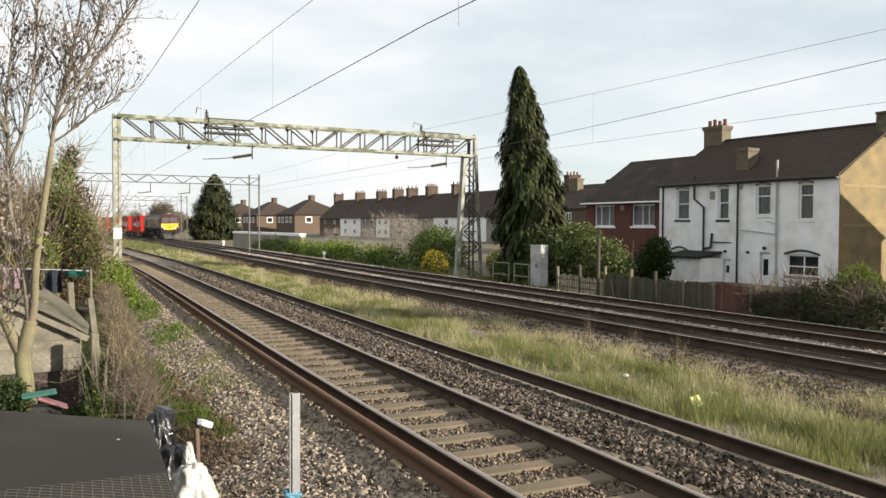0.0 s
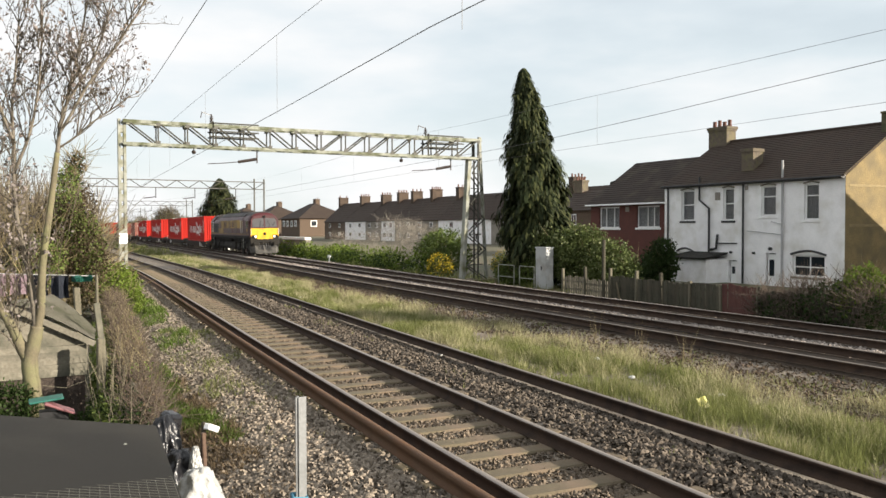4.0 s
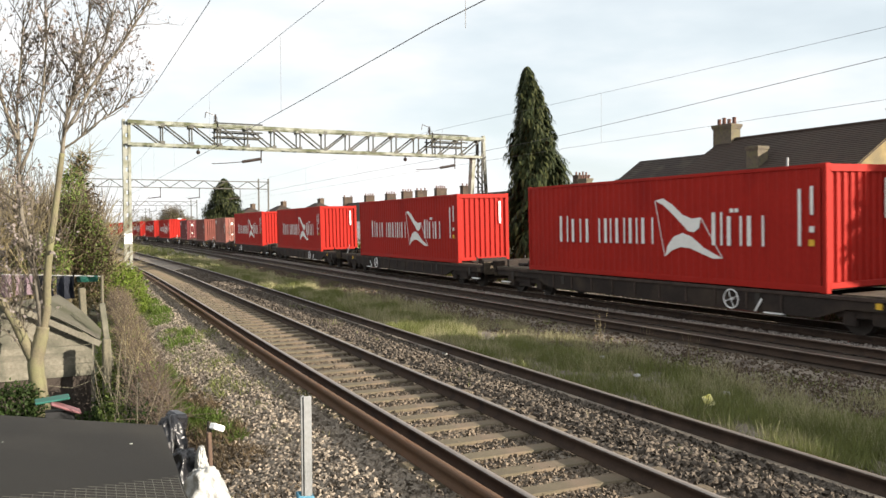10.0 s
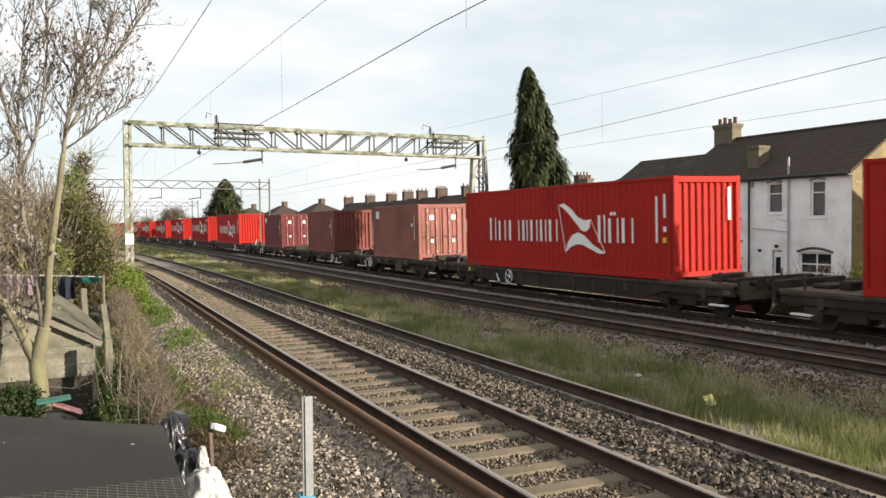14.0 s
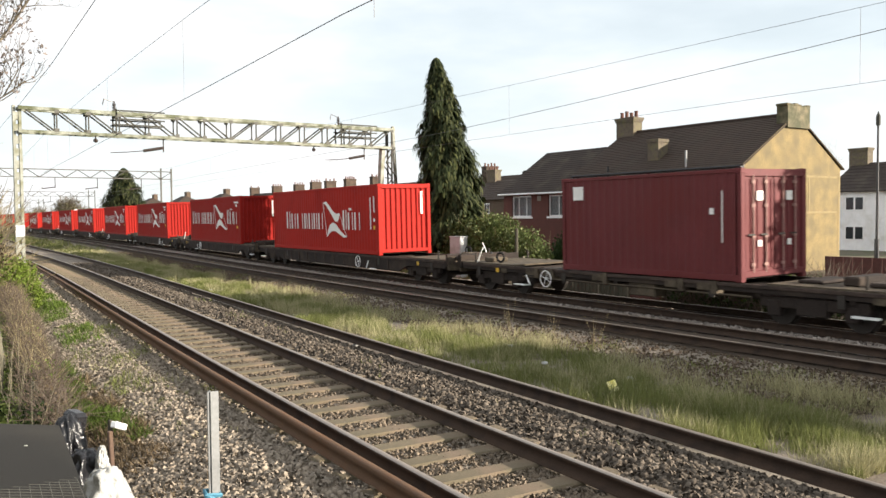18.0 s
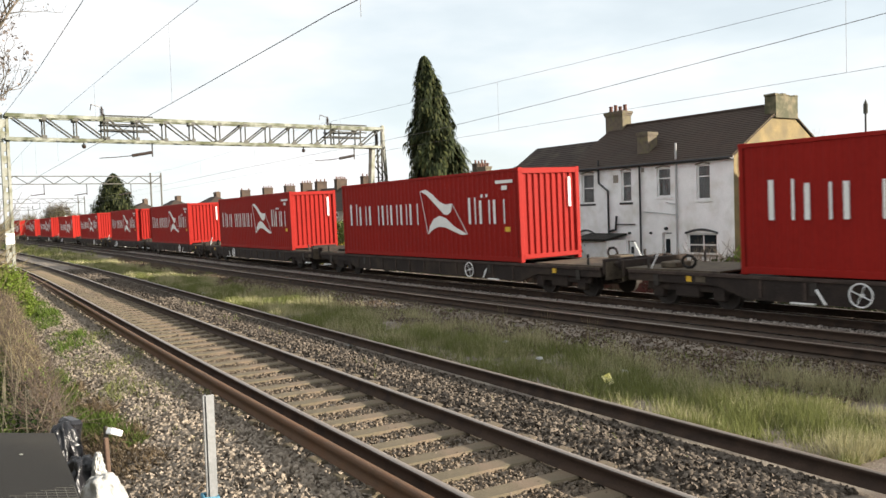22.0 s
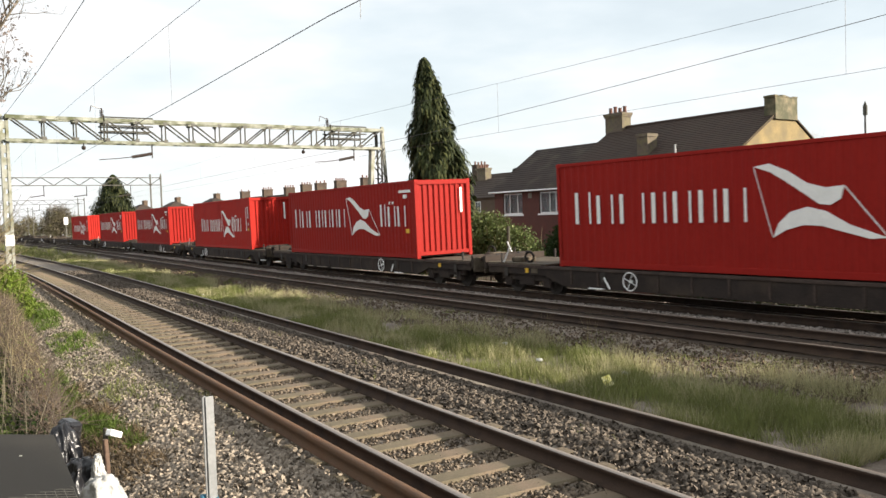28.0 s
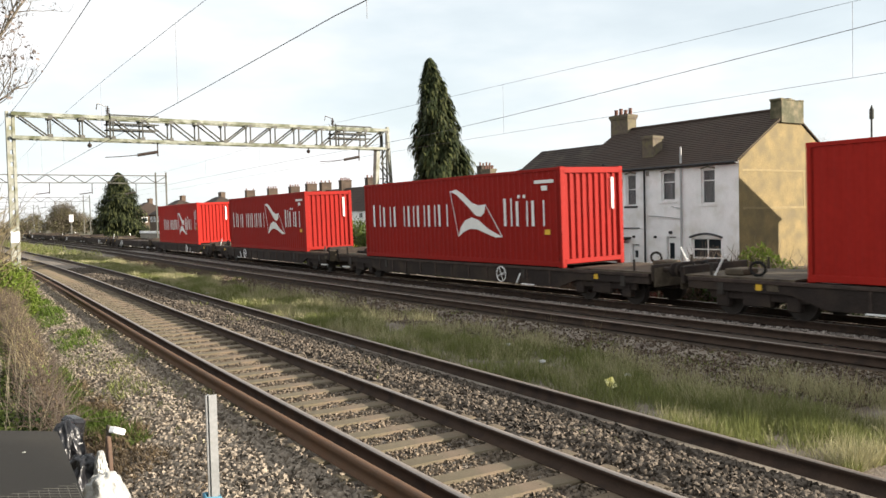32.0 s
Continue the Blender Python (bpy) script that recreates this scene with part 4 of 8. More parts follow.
def houses():
    white_house(26.1, 32.30, "white rendered terraced house with ochre gable and dark roof", True)
    white_house(32.30, 38.48, "white rendered terraced house with black soil pipe and lean-to", False)
    red_house()
    row_house(57, 60.5, 81, 4.3, 6.75, 9.5, M["brick_stock"], M["slate"], 4, "brown brick terraced house behind a tall conifer")
    rng = random.Random(5)
    walls = [M["render_white"], M["render_grey"], M["render_white"], M["render_grey"], M["render_grey"], M["render_white"], M["render_grey"], M["render_white"], M["brick_stock"], M["render_grey"]]
    names = ["white rendered", "grey rendered", "white rendered", "grey rendered", "grey rendered", "white rendered", "grey rendered", "white rendered", "brown brick", "grey rendered"]
    edges = [100.5, 113, 131.3, 152.5, 164.5, 174.4, 182.2, 192, 206, 222]
    for i, (a, b) in enumerate(zip(edges, edges[1:])):
        row_house(80, a, b - 0.02, 3.95, 9.15 + rng.uniform(-0.15, 0.1), 11, walls[i], M["slate"], (4, 4, 3, 5, 3, 4, 4, 4, 2)[i], names[i] + " terraced house with a tall chimney", stack=M["brick_sooty"], wide=1.5, big=True)
    for i, y in enumerate((292, 330, 368)):
        h = empty("hipped_house", 92 - i * 3, y, -0.75)
        tagged(h, "distant brown brick house with hipped tiled roof", "house", group="far hipped houses")
        part("wall", B(0, -11, 0, 20, 11, 6.6), M["brick_stock"], h)
        bm = bmesh.new()
        base = [bm.verts.new(p) for p in ((-0.8, -11.8, 6.5), (20.8, -11.8, 6.5), (20.8, 11.8, 6.5), (-0.8, 11.8, 6.5))]
        top = [bm.verts.new(p) for p in ((9, -2, 12.2), (9, 4, 12.2))]
        bm.faces.new((base[0], base[1], top[0]))
        bm.faces.new((base[1], base[2], top[1], top[0]))
        bm.faces.new((base[2], base[3], top[1]))
        bm.faces.new((base[3], base[0], top[0], top[1]))
        bm.faces.new(list(reversed(base)))
        part("roof", bm, M["slate"], h, "dark hipped roof")
        for y2 in (-7.5, -3, 2, 6.5):
            win = part("window", B(-0.1, y2, 3.6, 0.02, y2 + 2.6, 5.8), M["frame_white"], h)
            part("pane", B(-0.13, y2 + 0.25, 3.85, -0.05, y2 + 2.35, 5.55), M["glass"], win)
        for x2 in (4, 12):
            win = part("window", B(x2, -11.1, 3.6, x2 + 2.4, -10.98, 5.8), M["frame_white"], h)
            part("pane", B(x2 + 0.25, -11.13, 3.85, x2 + 2.15, -11.05, 5.55), M["glass"], win)
        chimney(h, 12, 5.5, 8, 14.0, 1.6, 3.2, 2)
    # beyond the gable: a street of pale houses
    for k, (a, b) in enumerate(((22.0, 31.3), (31.3, 41.0))):
        row_house(68, a, b - 0.02, 4.25, 6.9, 9, M["render_white"], M["slate_grey"], 0, "cream rendered house across the street beyond the gable", floors=2, wide=1.7)
    # the neighbour that throws its shadow on the gable
    row_house(36.4, 11.6, 18.2, 4.93, 7.95, 9.4, M["brick_stock"], M["slate"], 4, "brick terraced house next to the ochre gable")


def street_lamp():
    p = empty("street_lamp", 50, 26.8, -0.75)
    tagged(p, "dark slender street lamp post beyond the gable", "street lamp")
    part("post", bar(bmesh.new(), (0, 0, 0), (0, 0, 8.6), 0.09, 10, 0.06), M["pipe_black"], p)
    part("sleeve", bar(bmesh.new(), (0, 0, 0), (0, 0, 1.6), 0.14, 10), M["pipe_black"], p)
    part("lantern", bar(bar(bmesh.new(), (0, 0, 8.5), (0, 0, 9.1), 0.13, 10), (0, 0, 9.1), (0, 0, 9.35), 0.1, 10, 0.02), M["galv_dark"], p)


# ---- along the far side: fence, cabinet, trough ----
FENCE = [(22.95, 31.2), (22.62, 26.3), (21.75, 21.7), (21.2, 19.0), (21.0, 16.0), (20.9, 12.0)]


def on_fence(d):
    """The place d metres along the fence, and its direction."""
    for (xa, ya), (xb, yb) in zip(FENCE, FENCE[1:]):
        l = math.hypot(xb - xa, yb - ya)
        if d <= l:
            return xa + (xb - xa) * d / l, ya + (yb - ya) * d / l, math.degrees(math.atan2(yb - ya, xb - xa))
        d -= l
    return xb, yb, math.degrees(math.atan2(yb - ya, xb - xa))


M["paling"] = mat("paling_wood", (0.115, 0.105, 0.082), 0.95, var=0.35, scale=4, fine=30, bump=0.35, spread=0.4, spec=0.15)
M["post_grey"] = mat("post_grey", (0.13, 0.125, 0.11), 0.95, var=0.3, scale=4, fine=40, bump=0.3)


def fence():
    f = empty("garden_fence", *FENCE[0], -0.66)
    tagged(f, "weathered board fence between concrete posts beside the line", "fence")
    inv = f.matrix_basis.inverted()
    rng = random.Random(3)
    n, pitch = 9, 1.86
    for k in range(n + 1):
        x, y, a = on_fence(k * pitch)
        hgt = 1.18 + rng.uniform(-0.08, 0.18)
        p = part("post", box(bmesh.new(), -0.06, -0.06, 0, 0.06, 0.06, hgt, bevel=0.012), M["post_grey"] if k % 3 != 1 else M["fence"], f, "grey concrete fence post")
        p.matrix_parent_inverse, p.matrix_basis = inv, pose(x, y, -0.66, rng.uniform(-2, 2), rng.uniform(-2, 2), a)
        if k == n:
            break
        red = k in (6,)
        high = 0.98 + rng.uniform(-0.05, 0.1) + (0.12 if k in (5, 6) else 0)
        m = M["fence_red"] if red else (M["paling"] if k in (0, 1) else M["fence"])
        if k in (0, 1):
            high -= 0.16
        boards = 12
        wd = (pitch - 0.14) / boards
        for j in range(boards):
            s0 = 0.07 + wd * j
            b = part("board", box(bmesh.new(), s0 + (wd * 0.25 if k in (0, 1) else 0), -0.010 - 0.008 * (j % 2), rng.uniform(0, 0.06), s0 + wd - 0.008, 0.010 - 0.008 * (j % 2), high + rng.uniform(-0.06, 0.03)), m, f)
            b.matrix_parent_inverse = inv
            b.matrix_basis = pose(x, y, -0.66, rng.uniform(-1.5, 1.5), rng.uniform(-0.4, 0.4), a)
        for z in (0.25, high - 0.25):
            b = part("rail", box(bmesh.new(), 0.06, 0.01, z, pitch - 0.06, 0.05, z + 0.07), m, f)
            b.matrix_parent_inverse, b.matrix_basis = inv, pose(x, y, -0.66, 0, 0, a)
    pole = empty("timber_pole", 22.4, 27.6, -0.66)
    tagged(pole, "bare grey timber pole standing by the fence", "pole")
    part("shaft", bar(bmesh.new(), (0, 0, 0), (0.02, 0, 2.55), 0.085, 10, 0.07), M["fence"], pole)
    part("stay", bar(bmesh.new(), (-0.1, -1.2, 0), (-0.05, -0.9, 0.8), 0.035, 6), M["concrete"], pole)


def lineside():
    c = empty("relay_cabinet", 23.5, 33.5, -0.66)
    c.matrix_basis = pose(23.5, 33.5, -0.66, 0, 0, 6)
    tagged(c, "pale grey steel relay cabinet beside the line", "cabinet")
    part("body", B(-0.24, -0.40, 0.06, 0.24, 0.40, 2.05, bevel=0.02), M["grey_box"], c)
    part("lid", B(-0.27, -0.43, 2.05, 0.27, 0.43, 2.11, bevel=0.02), M["grey_box"], c)
    d = part("door", B(-0.255, -0.36, 0.14, -0.24, 0.36, 1.97), M["grey_box"], c)
    part("handle", B(-0.285, -0.1, 1.0, -0.255, -0.05, 1.16), M["black"], d)
    part("plinth", B(-0.28, -0.44, 0, 0.28, 0.44, 0.06), M["concrete"], c)
    for k, (y, w) in enumerate(((33.3, 1.3), (35.1, 1.5))):
        h = empty("tube_barrier", 22.75, y, -0.66)
        tagged(h, "low grey tubular steel barrier beside the cabinet", "barrier", group="tube barriers")
        part("frame_tube", run(bmesh.new(), [(0, 0, 0), (0, 0, 1.15), (0, w, 1.15), (0, w, 0)], 0.03, 8), M["galv"], h)
        part("mid_rail", bar(bmesh.new(), (0, 0, 0.55), (0, w, 0.55), 0.02, 8), M["galv"], h)
    ys = along(10, 120)
    t = extrude_profile("cable_trough", [(19.95, -0.62), (19.95, -0.36), (20.35, -0.36), (20.35, -0.62)], ys, M["concrete"])
    tagged(t, "pale concrete cable trough along the ballast edge", "cable trough", kind="structure")
    for y in (62, 104):
        s = empty("marker_post", 20.3 + bend(y), y, -0.66)
        tagged(s, "short white lineside marker post", "post", group="marker posts")
        part("stake", B(-0.07, -0.07, 0, 0.07, 0.07, 0.75), M["frame_white"], s)
        part("cap", B(-0.13, -0.1, 0.72, 0.13, 0.1, 0.92, bevel=0.02), M["frame_white"], s)
    sg = empty("signal_post", 26.3, 150, -0.75)
    tagged(sg, "lineside post with a small white cabinet head", "post")
    part("mast", B(-0.08, -0.08, 0, 0.08, 0.08, 3.9), M["galv_mid"], sg)
    part("head", B(-0.32, -0.12, 3.7, 0.32, 0.12, 4.9, bevel=0.03), M["frame_white"], sg, "white box head")
    low = empty("low_wall", 25.5, 88, -0.75)
    tagged(low, "low pale rendered wall with white coping", "wall")
    part("masonry", B(0, -12, 0, 0.4, 14, 2.0), M["render_grey"], low)
    part("coping", B(-0.1, -12, 2.0, 0.5, 14, 2.25), M["frame_white"], low)

# ---- loose stones, grass and greenery ----
ROCK_V = [(-1, -0.8, -0.6), (0.9, -1, -0.5), (1, 0.8, -0.7), (-0.8, 1, -0.5), (-0.7, -0.6, 0.7), (0.6, -0.8, 0.5), (0.8, 0.5, 0.8), (-0.5, 0.7, 0.55)]
ROCK_F = [(0, 1, 5, 4), (1, 2, 6, 5), (2, 3, 7, 6), (3, 0, 4, 7), (4, 5, 6, 7)]
BLADE_V = [(-0.006, 0, 0), (0.006, 0, 0), (0.005, 0.05, 0.55), (-0.005, 0.05, 0.55), (0.001, 0.22, 1.0), (-0.001, 0.22, 1.0)]
BLADE_F = [(0, 1, 2, 3), (3, 2, 4, 5)]
LEAF_V = [(0, 0, 0), (0.32, 0.45, 0.08), (0, 1.0, 0.0), (-0.32, 0.45, 0.08)]
LEAF_F = [(0, 1, 2, 3)]
FROND_V = [(-0.07, 0, 0), (0.07, 0, 0), (0.14, 0.45, -0.05), (-0.14, 0.45, -0.05), (0.03, 1.0, -0.42), (-0.03, 1.0, -0.42)]
FROND_F = [(0, 1, 2, 3), (3, 2, 4, 5)]
TWIG_V = [(-1, -0.6, 0), (1, -0.6, 0), (0, 1.1, 0), (-0.4, -0.24, 1), (0.4, -0.24, 1), (0, 0.44, 1)]
TWIG_F = [(0, 1, 4, 3), (1, 2, 5, 4), (2, 0, 3, 5)]


def bed_z(x):
    """The height of the ballast at x from the line's axis."""
    return np.interp(x, [0.9, 2.2, 3.0, 3.42, 3.60, 4.05, 5.75, 6.18, 6.4, 7.2, 7.8, 12.2, 12.7, 15.5, 18.9, 19.6, 20.9], [-0.66, -0.36, -0.20, -0.15, -0.19, -0.20, -0.20, -0.19, -0.15, -0.20, -0.30, -0.30, -0.24, -0.22, -0.22, -0.30, -0.66])


def stones():
    rng = np.random.default_rng(11)

    def lay(name, x0, x1, y0, y1, n, size, material, label, avoid=(), power=1.0, proud=0.55):
        y = y0 + (y1 - y0) * rng.random(n) ** power
        x = rng.uniform(x0, x1, n)
        keep = np.ones(n, bool)
        for a, b in avoid:
            keep &= ~((x > a) & (x < b))
        # the sleeper ends lie bare beside the rails
        keep &= ~((((x > 3.60) & (x < 4.08)) | ((x > 5.69) & (x < 6.16))) & (rng.random(n) < 0.72))
        x, y = x[keep], y[keep]
        m = len(x)
        s = rng.uniform(0.55, 1.25, m) * size * (1 + np.clip(y - 18, 0, 60) / 50)
        z = bed_z(x) + s * rng.uniform(-0.1, proud, m)
        size3 = np.stack([s * rng.uniform(0.8, 1.25, m), s * rng.uniform(0.7, 1.1, m), s * rng.uniform(0.55, 0.9, m)], 1)
        ob = scatter(name, ROCK_V, ROCK_F, np.stack([x + shift(x, y), y, z], 1), rotations(rng, m), size3, material)
        tagged(ob, label, "ballast", kind="stuff")

    rails = [(4.08, 4.19), (5.59, 5.69), (7.38, 7.52)]
    lay("ballast_stones", 1.5, 4.05, 3.5, 46, 74000, 0.033, M["stone"], "loose pale brown ballast stones on the near shoulder", rails, 1.35, 0.3)
    lay("ballast_stones", 5.7, 7.5, 4.0, 52, 34000, 0.032, M["stone_grey"], "loose grey-brown ballast stones between the rails", rails, 1.7)
    lay("ballast_stones", 4.2, 5.6, 4.0, 40, 26000, 0.022, M["stone_dark"], "dark ballast stones between the sleepers", rails, 1.6)
    lay("ballast_stones", 10.4, 13.1, 6.0, 70, 26000, 0.023, M["stone_rust"], "rust-brown ballast stones beside the grass strip", (), 1.4)
    lay("ballast_stones", 14.82, 16.2, 7.0, 80, 34000, 0.040, M["stone_pale"], "pale ballast stones between the far tracks", (), 1.7)
    lay("ballast_stones", 17.9, 19.9, 8.0, 90, 18000, 0.042, M["stone_pale"], "pale ballast stones on the far shoulder", (), 1.4)
    lay("ballast_stones", 13.3, 14.6, 7.0, 60, 14000, 0.026, M["stone_dark"], "sooty ballast stones in the middle track", (), 1.6)
    lay("ballast_stones", 16.45, 17.8, 8.0, 60, 12000, 0.028, M["stone_dark"], "sooty ballast stones in the far track", (), 1.6)


def sod(name, n, x0, x1, y0, y1, h0, h1, material, label, seed, clump=0.6, lean=0.35, power=1.0, zf=None, wide=1.0, curve=True, cut=0.45):
    """Grass blades in uneven tufts."""
    rng = np.random.default_rng(seed)
    x, y = rng.uniform(x0, x1, n), y0 + (y1 - y0) * rng.random(n) ** power
    dens = np.array([noise.noise((a * clump, b * clump * 0.6, seed)) + 0.55 * noise.noise((a * clump * 4.1, b * clump * 2.6, seed + 7)) for a, b in zip(x, y)])
    mid = np.minimum(x - x0, x1 - x) / (x1 - x0) * 2
    keep = (dens + 0.5 * mid + rng.uniform(-0.3, 0.3, n)) > cut - 0.2
    x, y, dens = x[keep], y[keep], dens[keep]
    m = len(x)
    h = rng.uniform(h0, h1, m) * np.clip(0.9 + 1.0 * dens, 0.35, 1.9)
    w = rng.uniform(0.7, 1.4, m) * wide * (1 + np.clip(y - 12, 0, 70) / 22)
    z = (bed_z(x) if zf is None else np.full(m, zf)) - 0.02
    ob = scatter(name, BLADE_V, BLADE_F, np.stack([x + (shift(x, y) if curve else 0), y, z], 1), rotations(rng, m, True, lean), np.stack([w, h, h], 1), material)
    return tagged(ob, label, "grass", kind="stuff")


def grass():
    sod("grass", 200000, 7.80, 10.7, 4.5, 70, 0.08, 0.25, M["grass"], "rough green grass in the strip between the tracks", 1, clump=0.9, power=1.6, cut=0.46, wide=0.62)
    sod("grass", 120000, 7.9, 11.7, 4.5, 80, 0.10, 0.30, M["straw"], "straw-coloured dry grass stems between the tracks", 2, clump=1.1, power=1.6, cut=0.56, wide=0.5)
    sod("grass", 52000, 10.0, 12.9, 5, 60, 0.02, 0.10, M["grass"], "low moss and weeds on the ballast beyond the grass strip", 9, clump=1.3, power=1.5, cut=0.60, wide=0.9, lean=0.8)
    sod("grass", 9000, 7.4, 12.4, 70, 170, 0.2, 0.5, M["grass"], "distant green grass between the tracks", 3)
    sod("grass", 15000, 2.2, 4.0, 10.5, 22, 0.03, 0.11, M["grass"], "weedy grass at the edge of the near ballast", 4, clump=1.3, cut=0.80, wide=0.8)
    sod("grass", 9000, 2.0, 3.9, 9.5, 22, 0.04, 0.12, M["straw"], "dry grass litter on the near ballast", 8, clump=1.2, cut=0.80, wide=0.6, lean=0.9)
    sod("grass", 9000, 2.3, 3.1, 17, 34, 0.06, 0.18, M["grass_bright"], "bright green grass beside the hedge", 5, power=1.0, cut=0.2)
    sod("grass", 7000, 20.4, 24, 30, 90, 0.15, 0.5, M["grass"], "rank grass along the far boundary", 6, zf=-0.64)
    sod("grass", 5000, 1.45, 2.1, 5.2, 8.6, 0.03, 0.10, M["grass"], "weeds beside the plastic sack", 10, clump=2.0, cut=0.45, wide=0.6, curve=False, lean=0.7)
    sod("grass", 14000, 1.55, 2.75, 8.2, 15, 0.03, 0.13, M["dead_leaf"], "brown dead stems and litter at the foot of the hedge", 12, clump=1.6, cut=0.42, wide=0.9, curve=False, lean=0.9)
    sod("grass", 12000, 1.95, 2.65, 10.5, 18.5, 0.05, 0.16, M["grass_bright"], "green weeds along the foot of the hedge", 13, clump=1.2, cut=0.50, wide=0.8, curve=False, lean=0.6)
    sod("grass", 1600, 6.2, 7.4, 5, 26, 0.05, 0.14, M["grass"], "small weeds along the lone rail", 7, cut=0.95)
    rng = np.random.default_rng(21)
    for k, (x, y) in enumerate(((11.6, 13.2), (11.9, 12.2), (12.2, 15.5), (10.9, 25.5), (11.3, 27.0), (10.6, 47))):
        w = empty("dead_weed", x + bend(y), y, -0.3)
        tagged(w, "tall dry brown weed stalk in the grass strip", "weed", group="dead weeds")
        n = 9
        base = np.zeros((n, 3)) + np.stack([rng.uniform(-0.08, 0.08, n), rng.uniform(-0.08, 0.08, n), np.zeros(n)], 1)
        scatter("stalk", TWIG_V, TWIG_F, base, rotations(rng, n, True, 0.18), np.stack([np.full(n, 0.0035), np.full(n, 0.0035), rng.uniform(0.35, 0.8, n)], 1), M["twig"], w)


def clumps(name, centres, radii, n, size, material, seed, parent=None, shell=0.55, shape=(LEAF_V, LEAF_F)):
    """Leaves crowded towards the outside of several blobs."""
    rng = np.random.default_rng(seed)
    c, r = np.asarray(centres, float), np.asarray(radii, float)
    if r.ndim == 1:
        r = np.repeat(r[:, None], 3, 1)
    wgt = r.prod(1) ** 0.7
    k = rng.choice(len(c), n, p=wgt / wgt.sum())
    d = rng.normal(size=(n, 3))
    d /= np.linalg.norm(d, axis=1)[:, None]
    q = shell + (1 - shell) * rng.random(n) ** 0.6
    p = c[k] + d * r[k] * (q * rng.uniform(0.85, 1.12, n))[:, None]
    s = rng.uniform(0.6, 1.3, n) * size
    return scatter(name, *shape, p, rotations(rng, n), s, material, parent)


def sprigs(name, centres, radii, n, length, thick, material, seed, parent=None, tilt=0.7):
    """Thin bare stems standing out of blobs."""
    rng = np.random.default_rng(seed)
    c, r = np.asarray(centres, float), np.asarray(radii, float)
    if r.ndim == 1:
        r = np.repeat(r[:, None], 3, 1)
    k = rng.integers(0, len(c), n)
    p = c[k] + rng.uniform(-1, 1, (n, 3)) * r[k] * 0.85
    l = rng.uniform(0.5, 1.2, n) * length
    return scatter(name, TWIG_V, TWIG_F, p, rotations(rng, n, True, tilt), np.stack([np.full(n, thick), np.full(n, thick), l], 1), material, parent)


def bush(name, label, category, x, y, blobs, leaves, size, material, seed, stems=0, stem_mat=None, extra=None, group=""):
    """A shrub: crowded leaves on blobs (dx, dy, dz, r) round its foot, with bare stems inside."""
    z = ground_z(x)
    b = empty(name, x, y, z)
    tagged(b, label, category, group=group)
    c = [v[:3] for v in blobs]
    r = [v[3] if not isinstance(v[3], tuple) else v[3] for v in blobs]
    r = [(q, q, q) if not isinstance(q, tuple) else q for q in r]
    if leaves:
        clumps("foliage", c, r, leaves, size, material, seed, b)
    if stems:
        sprigs("stem", c, r, stems, 0.8, 0.008, stem_mat or M["twig"], seed + 1, b)
    if extra:
        clumps("blossom", [(p[0], p[1], p[2] + 0.1) for p in c], r, extra[1], extra[2], extra[0], seed + 2, b, 0.9)
    return b


def conifer(x, y, height, radius, label, seed, n=9000, low=0.5, lean=0.0, fine=1.0):
    """A tall conifer with drooping sprays, ragged outline and gaps."""
    z0 = ground_z(x)
    t = empty("conifer_tree", x, y, z0)
    tagged(t, label, "tree", group="conifers")
    part("trunk", bar(bmesh.new(), (0, 0, 0), (0, lean, height * 0.97), 0.28 * radius / 1.9, 10, 0.03), M["bark"], t)
    rng = np.random.default_rng(seed)
    u = rng.random(n) ** 1.25
    h = low + (height - low) * u
    prof = np.interp(u, [0, 0.06, 0.2, 0.45, 0.7, 0.88, 0.97, 1.0], [0.70, 0.95, 1.0, 0.80, 0.54, 0.30, 0.13, 0.03])
    a = rng.uniform(0, 2 * np.pi, n)
    lump = (1 + 0.18 * np.sin(a * 3 + h * 1.7) + 0.18 * np.sin(a * 7 - h * 2.9 + 1.3)) * rng.uniform(0.88, 1.14, n)
    rr = radius * prof * lump * (0.30 + 0.70 * rng.random(n) ** 0.35)
    p = np.stack([rr * np.cos(a), rr * np.sin(a) + lean * h / height, h], 1)
    zz, oo = np.zeros(n), np.ones(n)
    # each spray points outward and hangs
    out = np.stack([np.stack([-np.sin(a), np.cos(a), zz], 1), np.stack([np.cos(a), np.sin(a), zz], 1), np.stack([zz, zz, oo], 1)], 1).transpose(0, 2, 1)
    tl = rng.uniform(0.2, 1.25, n)
    drop = np.stack([np.stack([oo, zz, zz], 1), np.stack([zz, np.cos(tl), np.sin(tl)], 1), np.stack([zz, -np.sin(tl), np.cos(tl)], 1)], 1)
    jig = rotations(rng, n, True, 0.25)
    tw = rng.normal(0, 0.5, n)
    roll = np.stack([np.stack([np.cos(tw), -np.sin(tw), zz], 1), np.stack([np.sin(tw), np.cos(tw), zz], 1), np.stack([zz, zz, oo], 1)], 1)
    s = rng.uniform(0.25, 0.60, n) * (0.55 + 0.45 * prof) * (radius / 1.9) ** 0.5 * fine
    scatter("crown", FROND_V, FROND_F, p, out @ roll @ drop, s, M["fir"], t)
    k = int(n * 0.22)
    sel = rng.choice(n, k, replace=False)
    p2 = p[sel] + np.stack([rr * np.cos(a), rr * np.sin(a), 0 * a], 1)[sel] * 0.05
    scatter("spray", FROND_V, FROND_F, p2, (out @ roll @ drop)[sel], s[sel] * 1.15, M["fir_tip"], t)
    return t


